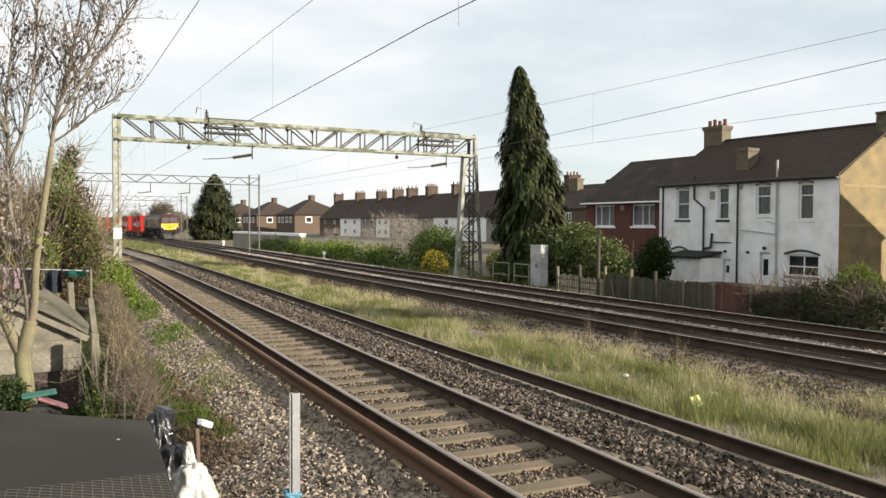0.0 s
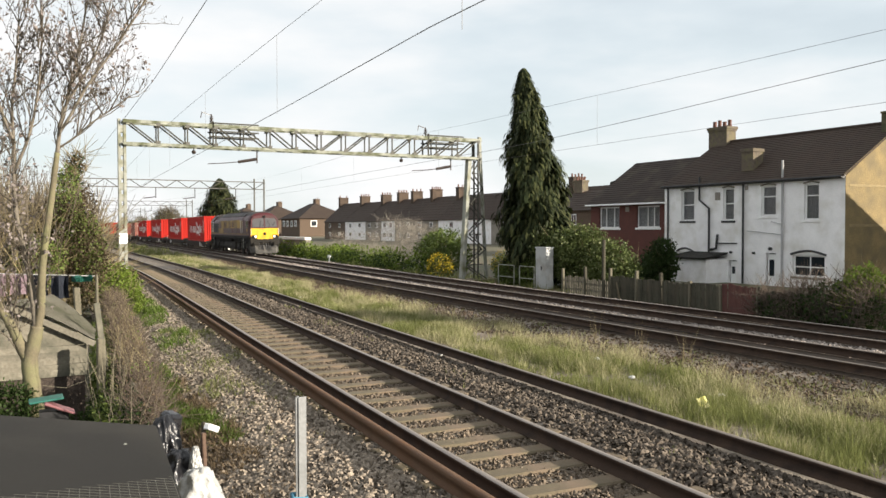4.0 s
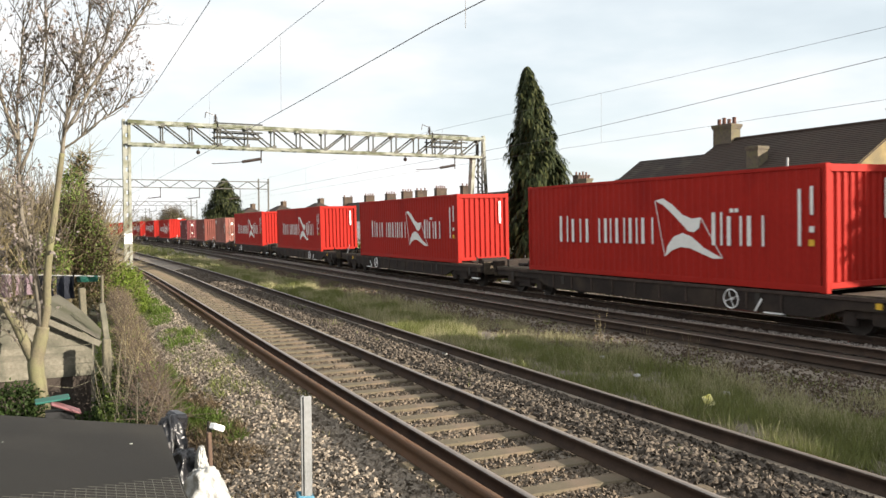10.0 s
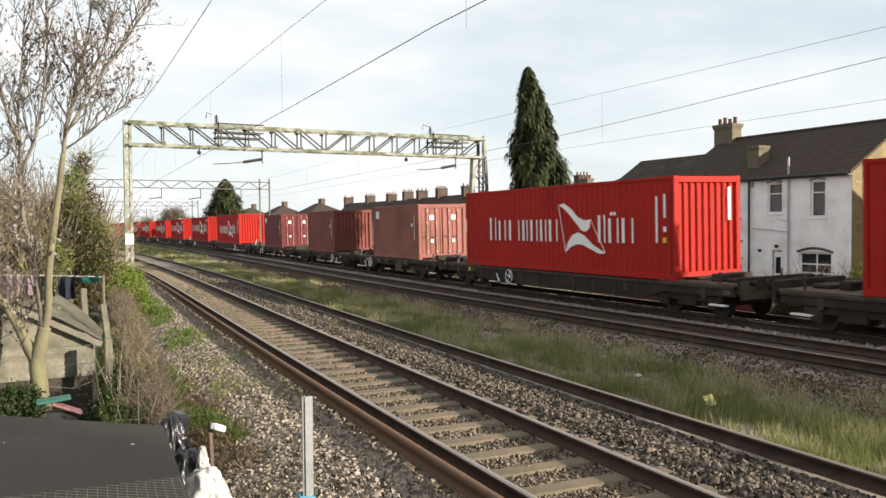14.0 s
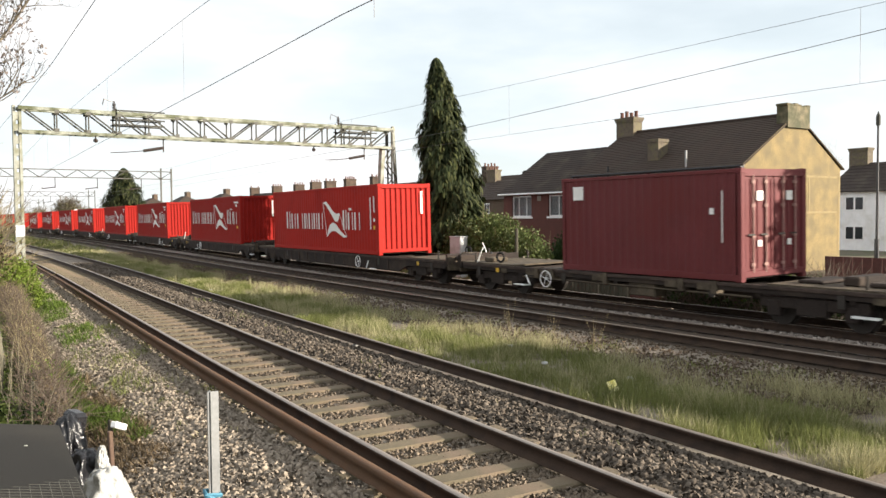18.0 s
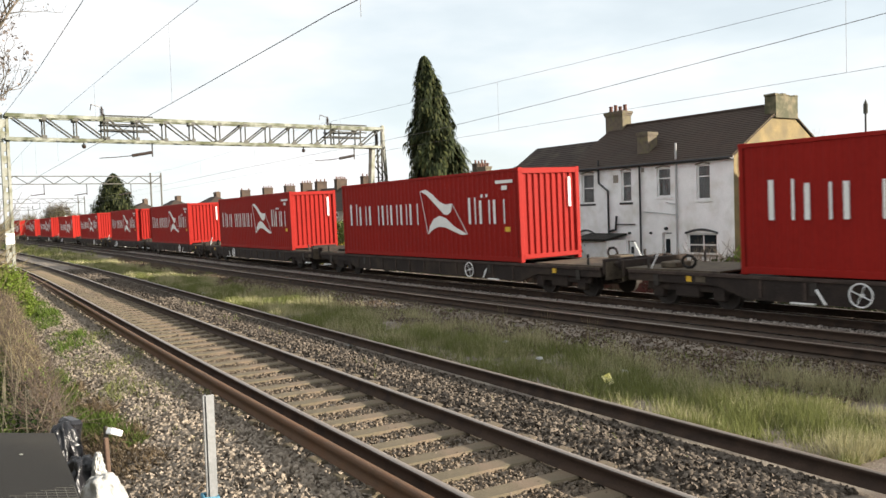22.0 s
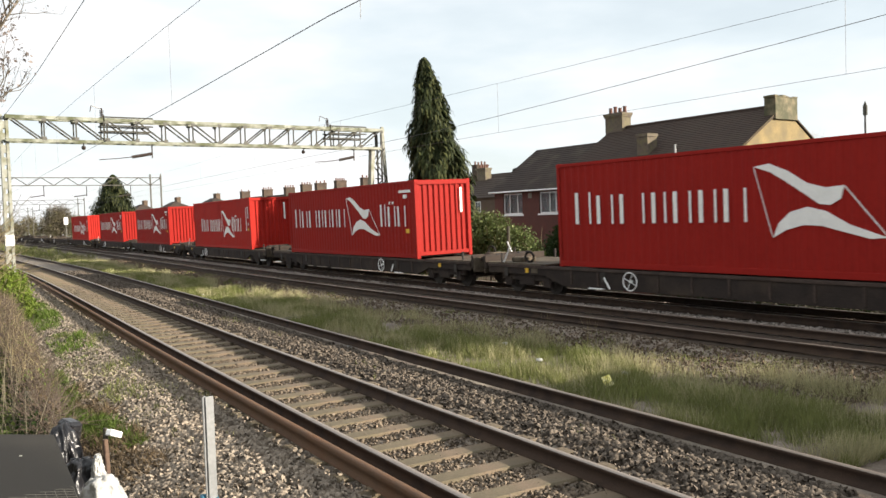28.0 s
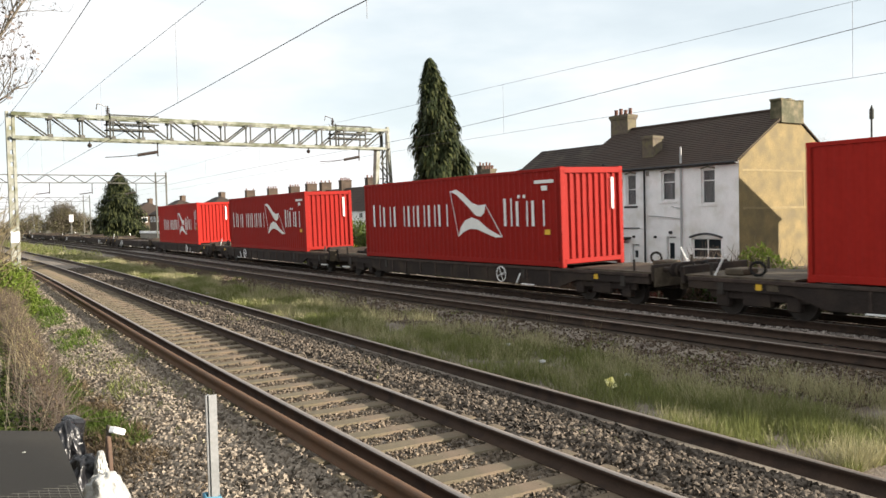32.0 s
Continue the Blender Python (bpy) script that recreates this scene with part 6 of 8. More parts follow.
def garden_things():
    # the flat felt roof close by
    s = empty("felt_roof_shed", -0.6, 4.3, ground_z(-0.6))
    tagged(s, "low shed with a flat grey felted roof", "shed")
    o = Vector((-0.6, 4.3, ground_z(-0.6)))
    top = [Vector(p) - o for p in ((1.04, 6.85, 0.85), (-2.3, 7.55, 1.33), (-2.9, 2.7, 1.42), (0.64, 1.9, 0.86))]

    def slab(points, drop, inset=0.0):
        mid = sum(points, Vector()) / 4
        pts = [p.lerp(mid, inset) for p in points]
        bm = bmesh.new()
        loft(bm, [pts, [p - Vector((0, 0, drop)) for p in pts]])
        return bm
    part("roof", slab(top, 0.06), M["felt"], s, "grey mineral felt roof with light specks")
    part("wall", slab([p - Vector((0, 0, 0.06)) for p in top], 1.35, 0.03), M["fence"], s)
    rs = random.Random(2)
    for k in range(9):
        u, v = rs.uniform(0.05, 0.5), rs.uniform(0.1, 0.6)
        q = top[0].lerp(top[1], u).lerp(top[3].lerp(top[2], u), v)
        part("clout_nail", bar(bmesh.new(), q, q + Vector((0, 0, 0.006)), 0.012, 8), M["galv"], s)

    def on_roof(u, v, up=0.012):
        return top[0].lerp(top[1], u).lerp(top[3].lerp(top[2], u), v) + Vector((0, 0, up))
    mesh = empty("wire_mesh", -0.6, 4.3, ground_z(-0.6))
    tagged(mesh, "sheet of thin wire mesh lying on the felt roof", "wire mesh")
    bm = bmesh.new()
    for k in range(64):
        u = 0.005 + k * 0.0152
        bar(bm, on_roof(u, 0.31 + 0.45 * u), on_roof(u, 0.98), 0.0014, 4)
    for k in range(60):
        v = 0.31 + k * 0.0108
        bar(bm, on_roof(0.005, v, 0.014), on_roof(min(0.97, (v - 0.31) / 0.45 + 0.01), v, 0.014), 0.0014, 4)
    part("mesh_sheet", bm, M["galv_mid"], mesh)["kind"] = "stuff"
    # galvanised angle post
    p = empty("angle_post", 2.42, 7.45, -0.62)
    tagged(p, "galvanised steel angle post standing in the ballast", "post")
    bm = beam(bmesh.new(), (-0.028, 0.02, 0), (-0.028, 0.02, 1.45), 0.075, 0.008)
    bmesh.ops.rotate(bm, verts=bm.verts, cent=(0, 0, 0), matrix=Matrix.Rotation(radians(-38), 3, "Z"))
    beam(bm, (0.036, 0.012, 0), (0.036, 0.012, 1.45), 0.008, 0.075)
    part("angle", bm, M["steel_post"], p)
    cord = run(bmesh.new(), [(-0.07, -0.02, 0.50), (0.07, -0.02, 0.48), (0.08, 0.08, 0.50), (-0.06, 0.06, 0.52), (-0.07, -0.02, 0.50), (0.02, -0.04, 0.44), (0.16, -0.06, 0.34), (0.4, 0.1, 0.24)], 0.022, 6)
    part("cord", cord, M["blue"], p, "blue cord tied round the post")

    def sack(name, label, x, y, z, sx, sy, sz, material, seed, amp=0.22):
        o = empty(name, x, y, z)
        tagged(o, label, "bag")
        bm = bmesh.new()
        bmesh.ops.create_icosphere(bm, subdivisions=5, radius=1)
        for v in bm.verts:
            d = v.co.normalized()
            k = 1 + 0.6 * amp * noise.noise(d * 1.6 + Vector((seed, 0, 0))) + amp * 0.5 * noise.noise(d * 5 + Vector((0, seed, 0))) - 0.22 * abs(noise.noise(d * 3.5 + Vector((seed, 1, 2)))) - 0.12 * abs(noise.noise(d * 9))
            up = max(0.0, d.z)
            fold = abs(math.sin(2.5 * math.atan2(d.y, d.x) + 2.2 * noise.noise(d * 2.5 + Vector((2, seed, 0)))))
            k *= (1 - 0.42 * up) * (1 - (0.10 + 0.25 * up) * (1 - fold) ** 2)
            e2 = 1 / max(0.25, (abs(d.x) ** 3 + abs(d.y) ** 3 + abs(d.z) ** 3)) ** (1 / 3)
            v.co = Vector((d.x * sx * k * e2, d.y * sy * k * e2, max(d.z * sz * (0.85 + 0.15 * k) * e2, -0.9 * sz) + 0.9 * sz))
        part("film", bm, material, o, smooth=True)
        return o
    gz = lambda x: -0.62
    sack("white_sack", "crumpled white plastic sack on the ground", 1.22, 6.15, gz(1.2), 0.29, 0.27, 0.70, M["bag_white"], 3, 0.30)
    sack("bin_bag", "shiny black bin bag against the shed", 1.20, 6.75, gz(1.1), 0.24, 0.26, 0.70, M["bag_black"], 5, 0.35)
    sack("bin_bag", "shiny black bin bag against the shed", 1.16, 7.2, gz(1.1), 0.20, 0.23, 0.80, M["bag_black"], 8, 0.35)
    sack("white_scrap", "small scrap of white plastic among the bags", 1.30, 6.62, 0.45, 0.05, 0.05, 0.14, M["bag_white"], 12, 0.5)
    cr = empty("plastic_crate", 1.24, 7.55, 0.0)
    cr.matrix_basis = pose(1.03, 7.55, -0.62, 6, 8, 20)
    tagged(cr, "black plastic crate leaning behind the bags", "crate")
    part("shell", B(-0.07, -0.10, 0.1, 0.07, 0.10, 1.45, bevel=0.03), M["bag_black"], cr)
    part("label_patch", B(-0.065, -0.112, 1.16, -0.01, -0.098, 1.22), M["bag_white"], cr, "small white patch")
    for k, (x, y, h, w) in enumerate(((1.40, 7.0, 1.42, 0.03), (1.46, 6.9, 1.36, 0.035))):
        st = empty("wooden_stake", x, y, -0.62)
        tagged(st, "short rough wooden stake beside the bags", "stake", group="stakes")
        part("shaft", box(bmesh.new(), -w / 2, -0.02, 0, w / 2, 0.02, h, bevel=0.006, m=pose(0, 0, 0, 0, 2 - 4 * k, 15)), M["stake_brown"] if k else M["fence"], st)
    tb = empty("timber_offcut", 1.52, 7.35, 0.0)
    tb.matrix_basis = pose(1.48, 6.9, 0.745, 0, 24, 35)
    tagged(tb, "pale timber offcut lying across the stakes", "timber")
    part("plank", box(bmesh.new(), -0.065, -0.03, 0, 0.065, 0.03, 0.05, bevel=0.006), M["frame_white"], tb)
    lit = empty("litter_carton", 9.0, 8.8, -0.2)
    lit.matrix_basis = pose(9.0, 8.8, -0.15, 34, -14, -30)
    tagged(lit, "crumpled yellow and white litter packet in the grass", "litter")
    bm = bmesh.new()
    bmesh.ops.create_grid(bm, x_segments=5, y_segments=6, size=0.068)
    for v in bm.verts:
        v.co.y *= 1.5
        v.co.z = 0.035 * noise.noise(v.co * 11)
    bmesh.ops.solidify(bm, geom=bm.faces[:], thickness=0.006)
    part("wrapper", bm, M["litter"], lit)
    for k, (x, y) in enumerate(((9.85, 9.25), (9.65, 11.1), (9.8, 30.0), (10.4, 13.0), (7.9, 15.0))):
        o = empty("litter_scrap", x, y, -0.2)
        tagged(o, "small white litter scrap in the grass", "litter", group="litter scraps")
        bm = bmesh.new()
        bmesh.ops.create_icosphere(bm, subdivisions=2, radius=0.06)
        for v in bm.verts:
            v.co *= 1 + 0.5 * noise.noise(v.co * 20 + Vector((k, 0, 0)))
            v.co.z *= 0.5
        part("scrap", bm, M["bag_white"], o)
    # sheds and lines in the garden
    sh = empty("garden_shed", -0.2, 13.6, -0.62)
    tagged(sh, "old garden shed with weathered sheet roof and pale boards", "shed")
    # sagging sheets either side of a crooked ridge that runs away from the eye
    at = lambda x, y, z: Vector((x + 0.2, y - 13.6, z + 0.62))
    slopes = [(at(-0.02, 13.5, 1.36), at(1.17, 13.5, 0.72), at(0.70, 15.6, 1.28), at(1.34, 15.2, 0.68)),
              (at(-0.02, 13.5, 1.36), at(-1.9, 13.5, 0.42), at(0.70, 15.6, 1.28), at(-1.5, 15.6, 0.42))]
    for ridge_a, eave_a, ridge_b, eave_b in slopes:
        rf = bmesh.new()
        n, rows = 68, []
        for k in range(n + 1):
            hi, lo = ridge_a.lerp(ridge_b, k / n), eave_a.lerp(eave_b, k / n)
            dz = 0.014 * math.cos(k * math.pi / 2)
            rows.append([rf.verts.new(hi.lerp(lo, u) + Vector((0, 0, dz + 0.05 * math.sin(math.pi * u)))) for u in (0, 0.25, 0.5, 0.75, 1.0)])
        for a, b2 in zip(rows, rows[1:]):
            for i in range(4):
                rf.faces.new((a[i], b2[i], b2[i + 1], a[i + 1]))
        bmesh.ops.solidify(rf, geom=rf.faces[:], thickness=0.012)
        part("roof", rf, M["sheet_roof"], sh, "grey corrugated sheet roof")
        drop = Vector((0, -0.03, -0.045))
        part("bargeboard", beam(bmesh.new(), ridge_a + drop, eave_a + drop, 0.03, 0.085), M["fence_pale"], sh)
    for k in range(12):
        z = 0.82 + k * 0.092
        right = min(1.06, 1.06 - (z + 0.10 - 1.36) / 0.538) + 0.2
        left = max(-1.7, -1.7 + (z + 0.10 - 1.12) / 0.50) + 0.2
        if right - left > 0.2:
            m = pose(0, 0, z, 7 + (k % 3), 0.5 * math.sin(k * 2.1), 0)
            part("board", box(bmesh.new(), left, -0.02, 0, right, 0.0, 0.10, m=m), M["fence_pale"], sh)
    # plinth coloured dark in place of the shaded gap under the pale boards
    part("base_board", B(-1.5, 0.02, 0, 1.24, 0.05, 0.84), M["timber_shade"], sh, "lower boards coloured dark for the shaded gap below the gable")
    for k in range(8):
        part("board", box(bmesh.new(), 0, 0.05, 0, 0.02, 1.55, 0.17, m=pose(1.25 + 0.008 * (k % 2), 0, k * 0.16, 0, 0, -5)), M["fence_pale"], sh)
    for k, (x, y, h, lean) in enumerate(((1.21, 13.0, 1.43, 0), (1.24, 16.9, 1.93, -2), (1.45, 11.5, 1.0, 2))):
        pst = empty("fence_post", x, y, -0.62)
        pst.matrix_basis = pose(x, y, -0.62, lean, lean, 10)
        tagged(pst, "weathered timber fence post at the garden edge", "post", group="garden posts")
        part("shaft", box(bmesh.new(), -0.055, -0.05, 0, 0.055, 0.05, h, bevel=0.012), M["post_grey"], pst)
    lp = empty("timber_plank", 1.34, 14.0, -0.62)
    lp.matrix_basis = pose(1.46, 14.0, -0.62, 3, -7.5, 12)
    tagged(lp, "pale split plank propped against the garden shed", "plank")
    part("plank", box(bmesh.new(), -0.05, -0.015, 0, 0.04, 0.015, 1.90, bevel=0.006), M["fence_pale"], lp)
    sag = [(1.16, 12.95, 0.42), (0.98, 12.9, 0.22), (0.72, 12.85, 0.15), (0.42, 12.8, 0.22)]
    w = empty("slack_cord", 1.16, 12.95, 0.42)
    tagged(w, "slack pale cord hanging between post and tree", "cord")
    part("cord", run(bmesh.new(), [(x - 1.16, y - 12.95, z - 0.42) for x, y, z in sag], 0.005, 5), M["post_grey"], w)
    toy = empty("plastic_toy_house", 0.52, 10.9, -0.72)
    tagged(toy, "pink and teal plastic toy house behind the shed roof", "toy")
    part("panel", box(bmesh.new(), -0.20, -0.1, 0, 0.12, 0.1, 0.96), M["black"], toy)
    part("roof_slope", box(bmesh.new(), -0.19, -0.14, -0.012, 0.19, 0.14, 0.012, bevel=0.008, m=pose(-0.12, 0.06, 1.09, 0, -5, 0)), M["teal"], toy, "teal plastic roof panel")
    part("roof_slope", box(bmesh.new(), -0.18, -0.12, -0.015, 0.18, 0.12, 0.015, bevel=0.008, m=pose(0.02, -0.06, 1.0, 0, 24, 0)), M["pink"], toy, "pink plastic roof panel")
    ln = empty("washing_line", 0.75, 19.5, -0.62)
    tagged(ln, "sagging washing line with dark and pink clothes", "washing line")
    part("line", run(bmesh.new(), [(-3, 0, 2.25), (-1, 0, 2.11), (1.0, 0, 2.0)], 0.01, 5), M["pipe_grey"], ln)
    for x, z in ((-3, 2.28), (1.0, 2.03)):
        part("line_pole", bar(bmesh.new(), (x, 0, 0), (x, 0, z), 0.03, 8), M["post_grey"], ln)
    rg = random.Random(4)
    for k in range(9):
        x = -2.7 + k * 0.4
        bm = bmesh.new()
        v = []
        top = 2.10 - 0.05 * max(0, x + 1.0) / 1.0
        wd, dp = (0.34, rg.uniform(0.35, 0.6)) if k < 8 else (0.4, 0.14)
        for i in range(6):
            xx = x + wd * i / 5
            o = 0.05 * math.sin(i * 1.9 + k)
            v.append((bm.verts.new((xx, o, top)), bm.verts.new((xx + rg.uniform(-0.03, 0.03), o * 2, top - dp * 0.5)), bm.verts.new((xx, o * 1.5, top - dp))))
        for a, b2 in zip(v, v[1:]):
            bm.faces.new((a[0], b2[0], b2[1], a[1]))
            bm.faces.new((a[1], b2[1], b2[2], a[2]))
        bmesh.ops.solidify(bm, geom=bm.faces[:], thickness=0.01)
        part("garment", bm, M["cloth_pink"] if k in (1, 4, 5) else (M["teal"] if k == 8 else M["cloth_dark"]), ln)


M["laurel"] = leaf_mat("laurel_leaf", (0.10, 0.125, 0.042), 0.5)
M["stone_rust"] = mat("stone_rust", (0.135, 0.100, 0.070), 0.95, var=0.3, scale=2.2, fine=60, bump=0.3, spread=0.55, spec=0.2)
M["stone_pale"] = mat("stone_pale", (0.25, 0.215, 0.19), 0.95, var=0.3, scale=2.2, fine=60, bump=0.3, spread=0.55)
M["stake_brown"] = mat("stake_brown", (0.10, 0.062, 0.042), 0.9, var=0.3, scale=6, fine=30, bump=0.3)
M["twig_grey"] = mat("twig_grey", (0.24, 0.21, 0.17), 0.9, var=0.25, scale=4, fine=20, bump=0, spread=0.4)
M["twig_pale"] = mat("twig_pale", (0.28, 0.235, 0.16), 0.9, var=0.2, scale=4, fine=20, bump=0, spread=0.3)
M["grass_bright"] = leaf_mat("grass_bright", (0.10, 0.145, 0.03), 0.4, 0.35)
M["twig_pale"] = mat("twig_pale", (0.165, 0.145, 0.098), 0.9, var=0.25, scale=4, fine=20, bump=0, spread=0.4)
M["twig_red"] = mat("twig_red", (0.082, 0.060, 0.044), 0.9, var=0.25, scale=4, fine=20, bump=0, spread=0.4)
M["dead_leaf"] = leaf_mat("dead_leaf", (0.092, 0.068, 0.042), 0.5, 0.15)
M["steel_post"] = mat("steel_post", (0.23, 0.235, 0.235), 0.6, 0.2, var=0.2, scale=4, fine=30, bump=0.08, dirt=(0.20, 0.17, 0.13), dirt_at=0.66)
M["litter"] = mat("litter_print", (0.75, 0.66, 0.16), 0.5, var=0.1, scale=9, fine=60, bump=0, dirt=(0.78, 0.74, 0.5), dirt_at=0.56)
M["post_grey"] = mat("weathered_post", (0.125, 0.112, 0.078), 0.95, var=0.35, scale=4, fine=30, bump=0.35)
M["fence_pale"] = mat("pale_boards", (0.165, 0.150, 0.116), 0.95, var=0.35, scale=3, fine=26, bump=0.35, spread=0.3, dirt=(0.08, 0.08, 0.058), dirt_at=0.58)

# ---- the freight train ----
GONE_T = (0, 3, 5.5, 7, 8, 9, 10, 11, 12, 13, 14, 17, 19, 21, 23, 25, 28, 30, 32)
GONE_D = (-126.4, -84.3, -48.1, -26.4, -12.85, 0.25, 13.2, 26.11, 38.9, 51.58, 64.1, 101.49, 125.72, 149.65, 173.32, 196.78, 231.72, 254.69, 277.42)


def run_to(t):
    """Metres that the train has gone by t seconds, from about where it is at 9 s: a smooth curve through the table."""
    x, y = np.array(GONE_T), np.array(GONE_D)
    m = np.diff(y) / np.diff(x)
    s = np.concatenate([[m[0]], (m[1:] + m[:-1]) / 2, [m[-1]]])
    i = int(np.clip(np.searchsorted(x, t) - 1, 0, len(m) - 1))
    h = x[i + 1] - x[i]
    u = (t - x[i]) / h
    return float((1 + 2 * u) * (1 - u) ** 2 * y[i] + u * (1 - u) ** 2 * h * s[i] + u * u * (3 - 2 * u) * y[i + 1] + u * u * (u - 1) * h * s[i + 1])


def on_line(s):
    """The pose of a vehicle whose middle is s metres down the line."""
    return pose(TRAIN_X + bend(s), s, 0, 0, -1.0, heading(s))


# the front of each box behind the engine, in metres down the line at 9 s
FRONTS = [25.25, 42.98, 63.13, 80.96, 98.05, 111.27, 125.21, 142.46, 160.67, 180.62, 198.77, 218.78, 236.92, 256.9, 275.07, 294.83, 313.35, 333.45]
SHORT = (4, 5, 6)
ENGINE_MID = 10.7
DECK = 0.90
MOVING = []


def corrugated(bm, length, z0, z1, pitch, depth, place):
    """A trapezoid-ribbed sheet; place maps (along, out, up) to a point."""
    n = max(1, round(length / pitch))
    p = length / n
    prof = []
    for i in range(n):
        a = i * p
        prof += [(a, 0), (a + 0.28 * p, 0), (a + 0.42 * p, -depth), (a + 0.86 * p, -depth)]
    prof.append((length, 0))
    lo = [bm.verts.new(place(a, d, z0)) for a, d in prof]
    hi = [bm.verts.new(place(a, d, z1)) for a, d in prof]
    for i in range(len(prof) - 1):
        bm.faces.new((lo[i], lo[i + 1], hi[i + 1], hi[i]))
    return bm


def container(length, height, material, doors, marks, label):
    """A freight container on its own base, its leading end towards -y."""
    c = empty("shipping_container")
    tagged(c, label, "container", group="containers on the train")
    w, h = 1.219, length / 2
    for sx in (-1, 1):
        bm = corrugated(bmesh.new(), length - 0.3, 0.16, height - 0.1, 0.278, 0.019, lambda a, d, z: (sx * (w - 0.012 + d), -h + 0.15 + a, z))
        part("side_panel", bm, material, c)
        part("top_rail", B(sx * w - 0.06 * (sx > 0), -h + 0.1, height - 0.1, sx * w + 0.06 * (sx < 0), h - 0.1, height - 0.01, bevel=0.008), material, c)
        part("bottom_rail", B(sx * w - 0.06 * (sx > 0), -h + 0.1, 0.02, sx * w + 0.06 * (sx < 0), h - 0.1, 0.17, bevel=0.008), material, c)
        for sy in (-1, 1):
            post = part("corner_post", B(sx * w - 0.16 * (sx > 0), sy * h - 0.12 * (sy > 0), 0.1, sx * w + 0.16 * (sx < 0), sy * h + 0.12 * (sy < 0), height - 0.1, bevel=0.012), material, c)
            for z in (0, height - 0.118):
                part("corner_casting", B(sx * (w + 0.004) - 0.165 * (sx > 0), sy * (h + 0.004) - 0.178 * (sy > 0), z, sx * (w + 0.004) + 0.165 * (sx < 0), sy * (h + 0.004) + 0.178 * (sy < 0), z + 0.118, bevel=0.012), material, post)
    roof = corrugated(bmesh.new(), length - 0.3, -w + 0.06, w - 0.06, 0.21, 0.02, lambda a, d, z: (z, -h + 0.15 + a, height - 0.03 + d))
    part("roof_panel", roof, material, c)
    part("floor_pan", B(-w + 0.05, -h + 0.1, 0.06, w - 0.05, h - 0.1, 0.16), M["wagon"], c)
    for sy in (-1, 1):
        y = sy * h
        part("end_sill", B(-w + 0.1, y - 0.08 * (sy > 0), 0.1, w - 0.1, y + 0.08 * (sy < 0), 0.24, bevel=0.01), material, c)
        part("end_header", B(-w + 0.1, y - 0.08 * (sy > 0), height - 0.19, w - 0.1, y + 0.08 * (sy < 0), height - 0.02, bevel=0.01), material, c)
        if doors and sy < 0:
            for sx in (-1, 1):
                leaf = part("door", corrugated(B(sx * 0.02, y + 0.045, 0.24, sx * (w - 0.16), y + 0.085, height - 0.19), 1.0, 0.3, height - 0.25, 0.25, 0.03,
                                               lambda a, d, z: (sx * (0.03 + a), y + 0.02 - d, z)), material, c)
                for k in (0.32, 0.78):
                    bm = bar(bmesh.new(), (sx * k, y + 0.0, 0.2), (sx * k, y + 0.0, height - 0.16), 0.02)
                    for z in (0.35, 1.0, 1.7, height - 0.35):
                        box(bm, sx * k - 0.05, y - 0.01, z, sx * k + 0.05, y + 0.04, z + 0.07)
                    part("lock_rod", bm, M["rod"], leaf, "pale worn lock rod")
                    part("handle", B(sx * k - 0.22, y - 0.03, 1.05, sx * k + 0.02, y - 0.01, 1.09), M["wheel"], leaf)
                for z, ww, x in ((1.85, 0.22, 0.55), (0.8, 0.14, 0.55)):
                    part("label_plate", B(sx * x - ww / 2, y - 0.004, z, sx * x + ww / 2, y + 0.012, z + ww), M["white_mark"], leaf, "small white marking panel")
        else:
            bm = corrugated(bmesh.new(), 2 * w - 0.3, 0.22, height - 0.17, 0.235, 0.055, lambda a, d, z: (-w + 0.15 + a, y * (1 - 0.03 / h) - sy * (-d), z))
            part("end_panel", bm, material, c)
            if marks:
                part("end_mark", B(0.74, y - 0.012 * (sy < 0) - 0.002, height - 1.25, 0.83, y + 0.012 * (sy > 0) + 0.002, height - 0.32), M["white_mark"], c, "white upright marking strip")
    if marks:
        # big white lettering shown as pairs of bars, and a wind-blown flag of two swept blades, on both sides
        for sx in (-1, 1):
            o = sx * (w + 0.004)
            cy = lambda y: -sx * y
            # front edge and width of each pair
            if marks == 1:
                z0, z1, fy, fz, fs = 1.02, 1.76, -0.53, -0.17, 0.857
                pairs = [(4.15, 0.46), (3.48, 0.50), (2.72, 0.72), (1.78, 0.34), (1.24, 0.44), (0.62, 0.38), (0.06, 0.50), (-2.68, 0.36), (-3.20, 0.48), (-3.85, 0.52)]
            else:
                z0, z1, fy, fz, fs = 1.20, 1.96, -0.34, 0.0, 1.0
                pairs = [(5.35, 0.60), (4.52, 0.60), (3.68, 0.84), (2.60, 0.46), (1.92, 0.54), (1.16, 0.50), (0.46, 0.60), (-3.38, 0.42), (-4.00, 0.58), (-4.76, 0.60)]
            for k, (y, wd) in enumerate(pairs):
                tall = 0.10 if k in (0, 7) else 0.0
                for e0, e1 in ((y, y - 0.12), (y - wd + 0.06, y - wd)):
                    part("letter_bar", B(o - 0.006, cy(e0), z0, o + 0.006, cy(e1), z1 + tall), M["white_mark"], c, "plain white bar")
                if k == 8:
                    for e0 in (y - 0.10, y - wd + 0.22):
                        part("letter_dot", B(o - 0.006, cy(e0), z1 + 0.09, o + 0.006, cy(e0 - 0.11), z1 + 0.19), M["white_mark"], c, "small plain white square")
